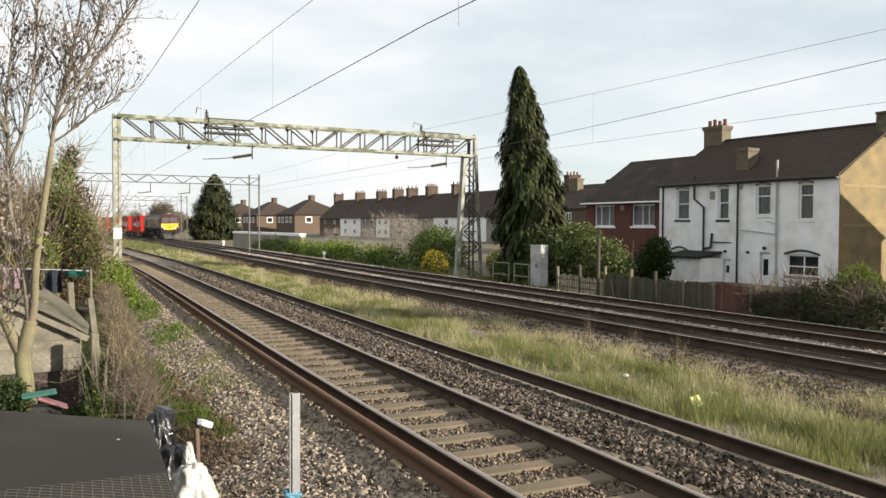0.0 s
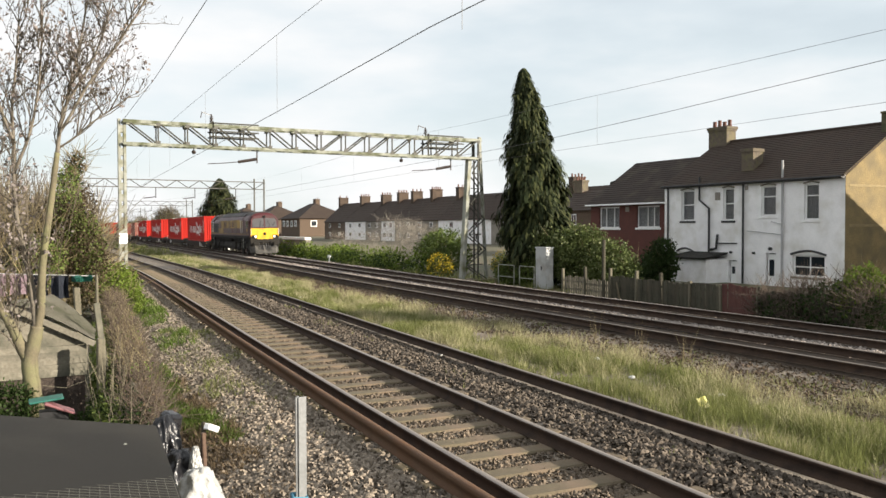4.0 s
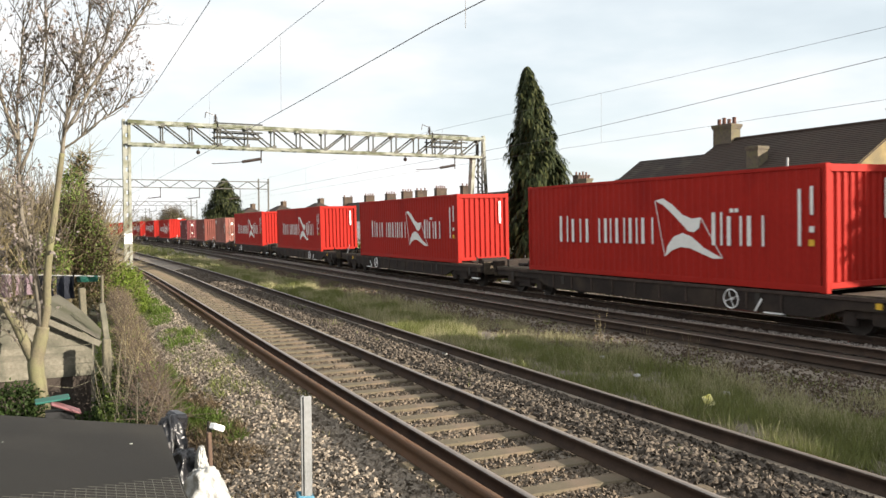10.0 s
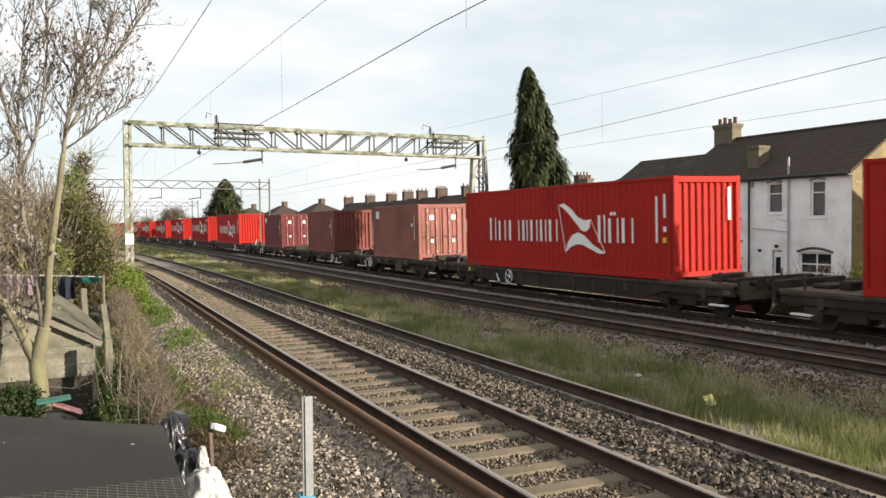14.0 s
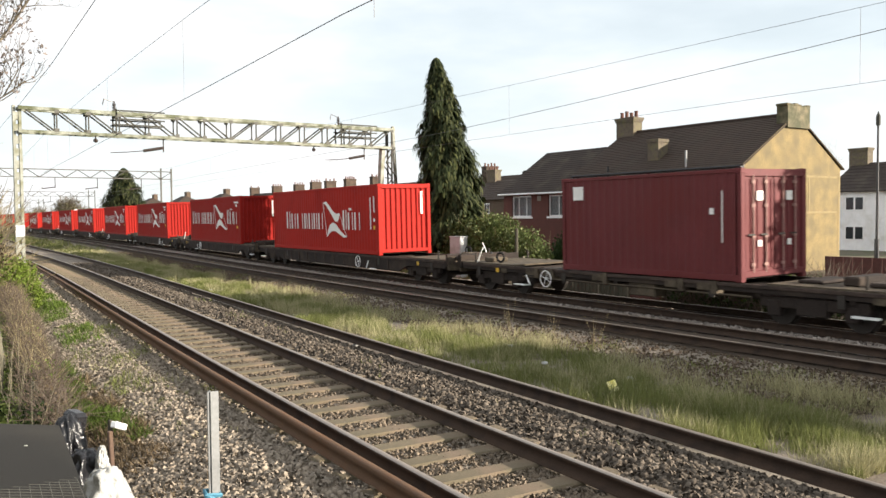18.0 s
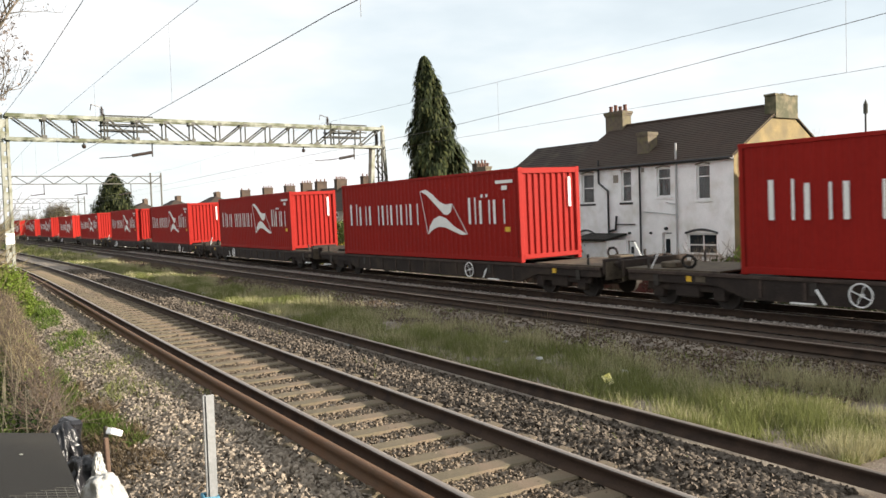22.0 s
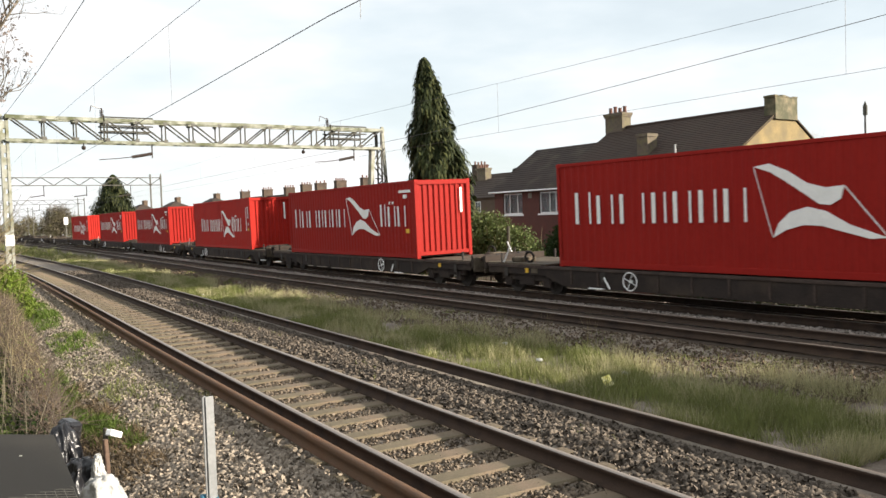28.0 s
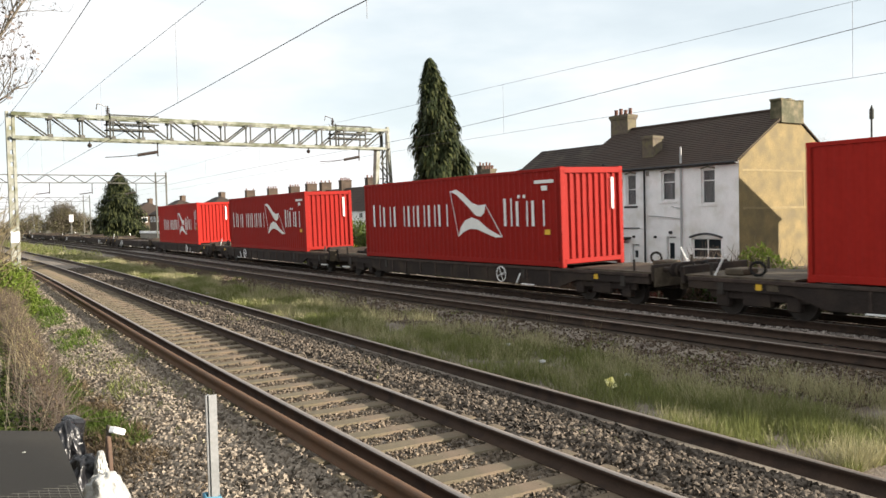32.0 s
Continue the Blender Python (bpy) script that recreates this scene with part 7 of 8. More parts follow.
            up = [(-0.34, 2.40), (-0.72, 2.45), (-1.15, 2.27), (-1.60, 1.99), (-2.0, 1.88), (-2.40, 1.91), (-2.32, 1.64), (-2.10, 1.52), (-1.85, 1.55), (-1.5, 1.79), (-1.1, 2.05), (-0.75, 2.26)]
            low = [(-0.78, 0.85), (-0.92, 1.16), (-1.2, 1.40), (-1.6, 1.50), (-2.0, 1.40), (-2.5, 1.12), (-3.26, 0.86), (-2.9, 0.84), (-2.4, 0.97), (-1.9, 1.10), (-1.5, 1.12), (-1.1, 1.02)]
            place = lambda y, z: (fy + (y + 0.34) * fs, z + fz)
            for pts in (up, low):
                bm = bmesh.new()
                bm.faces.new([bm.verts.new((o, cy(y), z)) for y, z in (place(*p) for p in pts)])
                r = bmesh.ops.extrude_face_region(bm, geom=bm.faces[:])
                bmesh.ops.translate(bm, vec=(-sx * 0.01, 0, 0), verts=[v for v in r["geom"] if isinstance(v, bmesh.types.BMVert)])
                part("flag_blade", bm, M["white_mark"], c, "white swept blade shape")
            for a, b in ((place(-0.34, 2.40), place(-0.78, 0.86)), (place(-2.40, 1.90), place(-3.26, 0.87))):
                part("flag_edge", beam(bmesh.new(), (o, cy(a[0]), a[1]), (o, cy(b[0]), b[1]), 0.01, 0.022), M["white_mark"], c, "thin white edge line")
            if marks == 1:
                part("side_mark", B(o - 0.005, cy(-5.35), 1.05, o + 0.005, cy(-5.43), 2.35), M["white_mark"], c, "white upright marking strip")
                part("side_mark", B(o - 0.005, cy(-5.68), 1.75, o + 0.005, cy(-5.76), 2.4), M["white_mark"], c, "white upright marking strip")
                part("warning_mark", B(o - 0.005, cy(-5.64), 1.05, o + 0.005, cy(-5.78), 1.2), M["yellow_mark"], c, "yellow warning mark")
                part("side_mark", B(o - 0.005, cy(-5.66), 1.36, o + 0.005, cy(-5.78), 1.5), M["white_mark"], c, "small white marking")
            else:
                part("side_mark", B(o - 0.005, cy(-4.92), 2.45, o + 0.005, cy(-5.80), 2.55), M["white_mark"], c, "white marking strip")
                part("side_mark", B(o - 0.005, cy(-5.24), 2.24, o + 0.005, cy(-5.51), 2.38), M["white_mark"], c, "small white marking")
                part("warning_mark", B(o - 0.005, cy(-5.35), 0.95, o + 0.005, cy(-5.6), 1.1), M["yellow_mark"], c, "yellow warning mark")
    else:
        part("side_mark", B(-w - 0.009, -h + 0.5, 0.9, -w + 0.003, -h + 0.53, height - 0.5), M["white_mark"], c, "white upright marking strip")
        part("side_mark", B(-w - 0.009, -h + 0.75, 1.55, -w + 0.003, -h + 0.87, 1.7), M["white_mark"], c, "small white marking")
        if doors:
            part("side_mark", B(-w - 0.009, h - 0.9, height - 0.62, -w + 0.003, h - 0.5, height - 0.25), M["white_mark"], c, "small white square panel")
    return c


M["rod"] = mat("rod_paint", (0.34, 0.20, 0.17), 0.6, var=0.25, scale=4, fine=24, bump=0.05)


def wheelset(bm_parent, y, r, gauge=0.7525):
    bm = bmesh.new()
    for s in (-1, 1):
        bar(bm, (s * (gauge + 0.035), y, r), (s * (gauge - 0.10), y, r), r, 24)
        bar(bm, (s * (gauge - 0.08), y, r), (s * (gauge - 0.11), y, r), r + 0.03, 24)
    bar(bm, (-gauge, y, r), (gauge, y, r), 0.08, 8)
    return part("wheelset", bm, M["wheel"], bm_parent)


def bogie(parent, y, wb=1.8, r=0.36):
    bm = bmesh.new()
    for s in (-1, 1):
        box(bm, s * 0.95, y - wb / 2 - 0.35, r + 0.05, s * 1.1, y + wb / 2 + 0.35, r + 0.30, bevel=0.02)
        box(bm, s * 0.93, y - 0.35, r - 0.08, s * 1.13, y + 0.35, r + 0.30, bevel=0.02)
        for k in (-1, 1):
            box(bm, s * 0.93, y + k * wb / 2 - 0.16, r - 0.14, s * 1.13, y + k * wb / 2 + 0.16, r + 0.22, bevel=0.03)
    box(bm, -0.95, y - 0.25, r, 0.95, y + 0.25, r + 0.28)
    b = part("bogie", bm, M["wagon"], parent)
    for k in (-1, 1):
        wheelset(b, y + k * wb / 2, r)
    return b


def flat_wagon(length, label, skeletal=False):
    """A low container flat: deep side sills between two bogies, handbrake wheel, buffers."""
    g = empty("flat_wagon")
    tagged(g, label, "railway wagon", group="container wagons")
    h = length / 2
    for s in (-1, 1):
        bm = bmesh.new()
        v = [(-h + 0.2, 0.86), (-h + 3.1, 0.86), (-h + 3.1, 0.58), (-h + 4.0, 0.40), (h - 4.0, 0.40), (h - 3.1, 0.58), (h - 3.1, 0.86), (h - 0.2, 0.86), (h - 0.2, 0.62), (h - 2.9, 0.62)]
        lower = [(-h + 0.2, 0.70), (h - 0.2, 0.70), (h - 0.2, 0.88), (-h + 0.2, 0.88)] if skeletal else [(-h + 0.2, 0.62), (-h + 2.9, 0.60), (-h + 3.7, 0.34), (h - 3.7, 0.34), (h - 2.9, 0.60), (h - 0.2, 0.62), (h - 0.2, 0.88), (-h + 0.2, 0.88)]
        bm.faces.new([bm.verts.new((s * 1.20, y, z)) for y, z in lower])
        r = bmesh.ops.extrude_face_region(bm, geom=bm.faces[:])
        bmesh.ops.translate(bm, vec=(-s * 0.09, 0, 0), verts=[q for q in r["geom"] if isinstance(q, bmesh.types.BMVert)])
        part("side_sill", bm, M["wagon"], g)
        part("top_flange", B(s * 1.11, -h + 0.2, 0.80, s * 1.235, h - 0.2, 0.885, bevel=0.01), M["wagon_rust"], g, "dusty brown upper sill flange")
        for k in range(int(length // 1.5)):
            part("stiffener", B(s * 1.20, -h + 3.9 + k * 1.05, 0.40, s * 1.225, -h + 3.96 + k * 1.05, 0.80), M["wagon_rust"], g) if -h + 3.9 + k * 1.05 < h - 3.9 and not skeletal else None
        part("ladder_lever", beam(bmesh.new(), (s * 1.26, 3.65, 0.36), (s * 1.26, 3.85, 0.66), 0.02, 0.05), M["frame_white"], g, "pale slanted lever")
        part("step_plate", B(s * 1.12, 3.9, 0.33, s * 1.27, 4.45, 0.36), M["frame_white"], g, "pale worn step")
        bm = run(bmesh.new(), [(s * 1.285, 2.9 + 0.235 * math.cos(a * math.pi / 10), 0.60 + 0.235 * math.sin(a * math.pi / 10)) for a in range(21)], 0.016, 6)
        for a in (0.4, 1.97):
            bar(bm, (s * 1.285, 2.9 - 0.22 * math.cos(a), 0.60 - 0.22 * math.sin(a)), (s * 1.285, 2.9 + 0.22 * math.cos(a), 0.60 + 0.22 * math.sin(a)), 0.011, 5)
        bar(bm, (s * 1.20, 2.9, 0.60), (s * 1.29, 2.9, 0.60), 0.035, 6)
        part("brake_wheel", bm, M["frame_white"], g, "pale handbrake wheel")
        for y in (-h + 0.02, h - 0.02):
            bm = bar(bmesh.new(), (s * 0.86, y, 0.98), (s * 0.86, y + math.copysign(0.32, y), 0.98), 0.07, 8)
            bar(bm, (s * 0.86, y + math.copysign(0.32, y), 0.98), (s * 0.86, y + math.copysign(0.37, y), 0.98), 0.17, 14)
            part("buffer", bm, M["wagon"], g)
        for y in (-h + 1.2, h - 1.2, -h + 4.4, h - 5.4):
            part("tie_down", B(s * 1.20 - 0.02, y, 0.52, s * 1.20 + 0.02, y + 0.16, 0.80), M["wheel"], g)
        if skeletal:
            for y in (-h + 4.3, -2.2, 0.4, 2.6, h - 4.2):
                part("bolster", box(B(s * 1.02, y, 0.60, s * 1.26, y + 0.16, 0.90), s * 1.05, y + 0.2, 0.66, s * 1.24, y + 0.6, 0.86, bevel=0.02), M["wagon_tan"], g, "tan dusty container bolster")
            part("brake_box", B(s * 0.7, -1.2, 0.36, s * 1.15, -0.3, 0.70, bevel=0.03), M["wagon_tan"], g, "tan dusty brake gear box")
            part("air_pipe", bar(bmesh.new(), (s * 1.18, -h + 3.4, 0.60), (s * 1.18, h - 3.4, 0.60), 0.022, 6), M["wagon_tan"], g)
        part("tread", B(s * 1.24, -h + 0.5, 0.36, s * 1.12, -h + 1.05, 0.40), M["frame_white"], g, "pale worn step")
        part("step_mark", B(s * 1.215, h - 2.2, 0.66, s * 1.20, h - 2.05, 0.80), M["yellow_mark"], g, "small yellow mark")
    bm = B(-0.35, -h + 0.1, 0.45, 0.35, h - 0.1, 0.80)
    for k in range(int(length // 2.2)):
        y = -h + 1 + k * 2.2
        box(bm, -1.15, y, 0.62, 1.15, y + 0.14, 0.82)
    part("centre_sill", bm, M["wagon"], g)
    for s in (-1, 1):
        part("headstock", B(-1.25, s * h - 0.1 * (s > 0), 0.70, 1.25, s * h + 0.1 * (s < 0), 1.12, bevel=0.02), M["wagon"], g)
        part("deck_end", B(-1.2, s * h - s * 0.12, 0.886, 1.2, s * h - s * 3.0, 0.93), M["wagon_tan"], g, "tan dusty deck plate")
        part("end_plate", box(bmesh.new(), -1.22, s * h - s * 0.02, 0.56, 1.22, s * h + s * 0.015, 1.04, bevel=0.006), M["wagon_tan"], g, "buff dusty end plate")
        bogie(g, s * (h - 2.0))
        bm = bar(bmesh.new(), (0, s * h, 0.92), (0, s * (h + 0.42), 0.92), 0.06, 8)
        run(bm, [(0.4, s * h, 1.0), (0.42, s * (h + 0.25), 0.75), (0.38, s * (h + 0.42), 0.72)], 0.03, 6)
        part("coupling", bm, M["under"], g)
    bm = bmesh.new()
    for k, (y, z, w2) in enumerate(((-h + 0.5, 0.10, 0.5), (-h + 1.2, 0.20, 0.35), (-h + 2.0, 0.08, 0.6))):
        box(bm, -0.7, y, 0.93, 0.5, y + w2, 0.93 + z, bevel=0.03)
    part("end_equipment", bm, M["wagon"], g)
    for y in (-h + 0.8, h - 0.8):
        for s in (-1, 1):
            part("stanchion", bar(bmesh.new(), (s * 1.1, y, 0.93), (s * 1.1, y, 1.22), 0.035, 6), M["wheel"], g)
    # clutter on the leading end: lever, hose coils and a ratchet box
    part("lever", bar(bmesh.new(), (-1.12, h - 0.9, 0.92), (-1.05, h - 1.15, 1.42), 0.022, 6), M["frame_white"], g, "pale worn lever")
    part("hose", run(bmesh.new(), [(-0.5, h - 0.1, 0.95), (-0.55, h + 0.15, 1.12), (-0.5, h + 0.35, 0.80)], 0.035, 6), M["black"], g)
    part("cable_reel", run(bmesh.new(), [(-0.9, h - 1.9 + 0.2 * math.cos(a * 0.7), 1.11 + 0.15 * math.sin(a * 0.7)) for a in range(19)], 0.035, 6), M["under"], g)
    part("ratchet_box", B(-0.9, h - 1.5, 0.93, -0.3, h - 1.0, 1.08, bevel=0.03), M["wagon_tan"], g, "tan dusty box on the deck end")
    for y in (-h + 0.35, h - 2.6):
        part("wedge", B(-1.21, y, 0.66, -1.19, y + 0.28, 0.84), M["wagon_tan"], g)
    return g


M["wagon_rust"] = mat("wagon_rust", (0.060, 0.043, 0.036), 0.9, var=0.4, scale=3, fine=24, bump=0.2, dirt=(0.035, 0.027, 0.023), spec=0.2)
M["wagon_tan"] = mat("wagon_dust", (0.095, 0.076, 0.054), 0.9, var=0.4, scale=4, fine=24, bump=0.2, dirt=(0.04, 0.03, 0.024), spec=0.2)


def engine():
    """A six-axle diesel with a flat-faced cab at each end; its leading end towards -y."""
    e = empty("diesel_locomotive")
    tagged(e, "maroon and gold six-axle diesel locomotive with yellow nose", "locomotive")

    def shell(y, crown, shoulder, inset=0.0):
        """Half-round body section at y: upright sides, then a roof rising to the crown."""
        h = crown - shoulder
        arch = [(-1.32, shoulder), (-1.24, shoulder + 0.26 * h), (-1.04, shoulder + 0.58 * h), (-0.74, shoulder + 0.84 * h), (-0.36, shoulder + 0.97 * h)]
        left = [(-1.32 + inset, 1.74)] + [(x + inset * 0.8, z) for x, z in arch]
        return [(x, y, z) for x, z in left] + [(-x, y, z) for x, z in reversed(left)]

    def plate(pts, s, material, name, label, out=0.006):
        """A thin painted plate on the side s, from (y, z) points on the upright wall."""
        bm = bmesh.new()
        bm.faces.new([bm.verts.new((s * (1.32 + out), y, z)) for y, z in pts])
        r = bmesh.ops.extrude_face_region(bm, geom=bm.faces[:])
        bmesh.ops.translate(bm, vec=(-s * 0.012, 0, 0), verts=[v for v in r["geom"] if isinstance(v, bmesh.types.BMVert)])
        return part(name, bm, material, e, label)

    # engine room, taller than the cooler end behind the seam
    part("body", loft(bmesh.new(), [shell(y, 3.86, 3.16) for y in (-7.35, 4.74)]), M["maroon"], e, smooth=False)
    part("cooler_body", loft(bmesh.new(), [shell(y, 3.66, 3.02) for y in (4.76, 7.70)]), M["maroon"], e)
    for y0, y1, crown, shoulder in ((-7.30, 4.70, 3.86, 3.16), (4.80, 7.66, 3.66, 3.02)):
        h = crown - shoulder
        arc = [(-1.15, shoulder + 0.46 * h), (-1.04, shoulder + 0.62 * h), (-0.74, shoulder + 0.88 * h), (-0.36, shoulder + 1.01 * h)]
        arc += [(-x, z) for x, z in reversed(arc)]
        ring = lambda y: [(x, y, z + 0.018) for x, z in arc] + [(x * 0.93, y, z - 0.06) for x, z in reversed(arc)]
        rf = part("roof", loft(bmesh.new(), [ring(y0), ring(y1)]), M["loco_roof"], e, "sooty grey roof")
        n = 6 if crown > 3.7 else 2
        for k in range(n):
            y = y0 + 0.25 + k * (y1 - y0 - 0.3) / n
            part("roof_hatch", B(-0.62, y, crown - 0.03, 0.62, y + (y1 - y0) / n - 0.35, crown + 0.035, bevel=0.02), M["loco_roof"], rf)
        if crown > 3.7:
            part("exhaust", B(-0.5, -3.4, crown, 0.5, -2.2, crown + 0.16, bevel=0.04), M["under"], rf)
        else:
            for y in (5.5, 6.9):
                part("cooling_fan", bar(bmesh.new(), (0, y, crown - 0.02), (0, y, crown + 0.07), 0.58, 24), M["under"], rf)
    for s in (-1, 1):
        o = s * 1.32
        plate([(3.84, 3.16), (3.20, 2.42), (-7.24, 2.42), (-7.24, 3.10), (-6.5, 3.16)], s, M["gold"], "gold_band", "gold upper side band")
        plate([(8.44, 1.96), (8.44, 2.42), (2.38, 2.42), (1.95, 1.96)], s, M["gold"], "gold_band", "gold lower side band")
        part("gold_line", B(o - 0.01, -9.85, 1.86, o + 0.010 * s, 9.85, 1.93), M["gold"], e, "thin gold line along the sole bar")
        part("solebar", B(s * 0.9, -9.7, 1.50, s * 1.325, 9.7, 1.745), M["under"], e)
        plate([(7.6, 1.98), (7.6, 2.90), (4.95, 2.90), (4.95, 1.98)], s, M["black"], "side_vent", "black side grille", 0.010)
        for k in range(12):
            part("louvre", B(o + 0.006 * s, 4.97, 2.0 + k * 0.075, o + 0.026 * s, 7.58, 2.018 + k * 0.075), M["under"], e)
        part("grille_bar", B(o, 6.22, 1.98, o + 0.032 * s, 6.27, 2.90), M["under"], e)
        # ribs pressed into the engine room doors
        for k in range(7):
            part("panel_rib", B(o, -6.4, 2.10 + k * 0.145, o + 0.010 * s, 1.8 if k < 3 else 3.0, 2.114 + k * 0.145), M["maroon"] if k < 3 else M["gold"], e)
        for y in (-4.6, -2.4, -0.2, 2.0):
            part("door_seam", B(o, y, 1.95, o + 0.008 * s, y + 0.025, 3.12), M["maroon"], e)
        for k in range(3):
            part("letter_bar", B(o, 1.98 - k * 0.5, 2.50, o + 0.018 * s, 1.84 - k * 0.5, 3.06), M["maroon"], e, "plain maroon bar")
            part("letter_bar", B(o, 1.70 - k * 0.5, 2.50, o + 0.018 * s, 1.62 - k * 0.5, 3.06), M["maroon"], e, "plain maroon bar")
        for k in range(5):
            part("number_bar", B(o, -1.24 - k * 0.42, 2.50, o + 0.018 * s, -1.38 - k * 0.42, 3.02), M["maroon"], e, "plain maroon bar")
        # bodyside doors with their handrails and steps
        for ya, yb, half in ((-7.31, -6.63, 0), (7.75, 8.47, 1)):
            d = part("side_door", B(o - 0.01 * s, ya + 0.05, 1.95, o + 0.012 * s, yb - 0.05, 3.2), M["maroon"], e)
            part("door_panel", B(o, ya + 0.06, 1.96 if half else 2.42, o + 0.016 * s, yb - 0.06, 2.42 if half else 3.1), M["gold"], d, "gold half of the door")
            part("door_lock", B(o, yb - 0.24, 2.16 + 0.4 * (1 - half), o + 0.03 * s, yb - 0.12, 2.26 + 0.4 * (1 - half)), M["black"], d)
            for y in (ya, yb):
                part("handrail", bar(bmesh.new(), (o + 0.06 * s, y, 2.02), (o + 0.06 * s, y, 3.12), 0.016), M["frame_white"], e, "pale upright handrail")
            for k in range(3):
                part("cab_step", B(s * 1.10, ya + 0.06, 0.62 + k * 0.36, s * 1.30, yb - 0.06, 0.65 + k * 0.36), M["under"], e)
            part("step_edge", B(s * 1.30, ya + 0.08, 1.345, s * 1.32, yb - 0.08, 1.375), M["frame_white"], e, "pale step edge")
            for y in (ya, yb):
                part("step_rail", bar(bmesh.new(), (s * 1.31, y, 0.62), (s * 1.31, y, 1.70), 0.014), M["galv"], e)
        part("fuel_tank", bar(bmesh.new(), (s * 0.86, -1.75, 0.76), (s * 0.86, 2.85, 0.76), 0.36, 20), M["under_grey"], e, "dark rounded fuel tank")
        part("battery_box", B(s * 0.6, -3.05, 0.47, s * 1.24, -1.85, 1.14, bevel=0.04), M["under_grey"], e)
        part("air_reservoir", bar(bmesh.new(), (s * 1.05, -0.9, 1.30), (s * 1.05, 2.2, 1.30), 0.15, 14), M["under_grey"], e)
        part("pipe_run", run(bmesh.new(), [(s * 1.22, -3.0, 1.38), (s * 1.22, -1.0, 1.42), (s * 1.22, 3.2, 1.40)], 0.03, 6), M["under"], e)
    part("underframe", B(-0.9, -9.4, 1.0, 0.9, 9.4, 1.745), M["under"], e)
    # cabs
    for d in (-1, 1):
        cab = part("cab", loft(bmesh.new(), [shell(d * y, c, h, i) for y, c, h, i in ((7.36 if d < 0 else 7.71, 3.82, 3.12, 0), (9.30, 3.85, 3.12, 0.0), (9.66, 3.78, 3.08, 0.03), (9.82, 3.54, 3.0, 0.07))]), M["maroon"], e)
        arc = [(-1.10, 3.46), (-0.96, 3.64), (-0.66, 3.81), (-0.3, 3.87), (0.3, 3.87), (0.66, 3.81), (0.96, 3.64), (1.10, 3.46)]
        cr = bmesh.new()
        loft(cr, [[(x, d * y, z + dz) for x, z in arc] + [(x * 0.9, d * y, z - 0.12) for x, z in reversed(arc)] for y, dz in ((7.5, 0), (9.3, 0.0), (9.62, -0.05))])
        part("cab_roof", cr, M["loco_roof"], cab, "sooty cab roof")

        def face(pts, material, name, label="", thick=0.05, under=cab):
            """A slab of the cab's front: (x, out, z) corners of its outer face."""
            bm = bmesh.new()
            bm.faces.new([bm.verts.new((x, d * y, z)) for x, y, z in pts])
            r = bmesh.ops.extrude_face_region(bm, geom=bm.faces[:])
            bmesh.ops.translate(bm, vec=(0, -d * thick, 0), verts=[v for v in r["geom"] if isinstance(v, bmesh.types.BMVert)])
            return part(name, bm, material, under, label)
        # the front leans back above the yellow panel
        lean = lambda z: 10.06 - 0.165 * (z - 2.40)
        front = face([(-1.22, lean(2.41), 2.41), (1.22, lean(2.41), 2.41), (1.14, lean(3.16), 3.16), (0.88, lean(3.46), 3.46), (0, lean(3.58), 3.58), (-0.88, lean(3.46), 3.46), (-1.14, lean(3.16), 3.16)], M["maroon"], "windscreen_surround", "", 0.30)
        face([(-1.24, 10.08, 2.42), (1.24, 10.08, 2.42), (1.22, 10.06, 1.72), (0.62, 10.03, 1.46), (0.50, 10.02, 1.18), (-0.50, 10.02, 1.18), (-0.62, 10.03, 1.46), (-1.22, 10.06, 1.72)], M["nose"], "nose", "grimy bright yellow warning nose", 0.30)
        part("waist_strip", B(-1.23, d * 10.075, 2.405, 1.23, d * 10.095, 2.435), M["under"], front)
        cheek = bmesh.new()
        loft(cheek, [[(x, d * y, z) for x, y in ((-1.315, 9.60), (1.315, 9.60), (1.235, 10.0), (-1.235, 10.0))] for z in (1.60, 2.415)])
        part("cab_cheek", cheek, M["maroon"], cab)
        up = bmesh.new()
        loft(up, [[(x * k, d * y, z) for x, y in ((-1.30, 9.55), (1.30, 9.55), (1.225, 9.90 - 0.165 * (z - 2.4)), (-1.225, 9.90 - 0.165 * (z - 2.4)))] for z, k in ((2.41, 1.0), (3.10, 0.965))])
        part("cab_pillar", up, M["maroon"], cab)
        for s in (-1, 1):
            q = [(0.07, 2.50), (1.06, 2.50), (1.07, 2.62), (1.02, 3.12), (0.90, 3.24), (0.07, 3.30)]
            face([(s * x, lean(z) + 0.012, z) for x, z in q], M["screen_glass"], "windscreen", "tall dusty windscreen pane", 0.02, front)
            part("wiper", bar(bmesh.new(), (s * 0.46, d * (lean(2.5) + 0.05), 2.48), (s * 0.30, d * (lean(3.1) + 0.04), 3.06), 0.012, 5), M["black"], front)
            box_ = part("lamp_cluster", B(s * 0.70, d * 9.9, 1.56, s * 1.14, d * 10.11, 1.82, bevel=0.03), M["under"], cab, "black lamp cluster")
            part("lens", bar(bmesh.new(), (s * 0.82, d * 10.11, 1.69), (s * 0.82, d * 10.125, 1.69), 0.085, 14), M["lamp_glow"] if d < 0 else M["glass"], box_, "bright headlamp lens")
            part("lens", bar(bmesh.new(), (s * 1.03, d * 10.11, 1.69), (s * 1.03, d * 10.122, 1.69), 0.055, 12), M["glass"], box_, "small dark tail lamp lens")
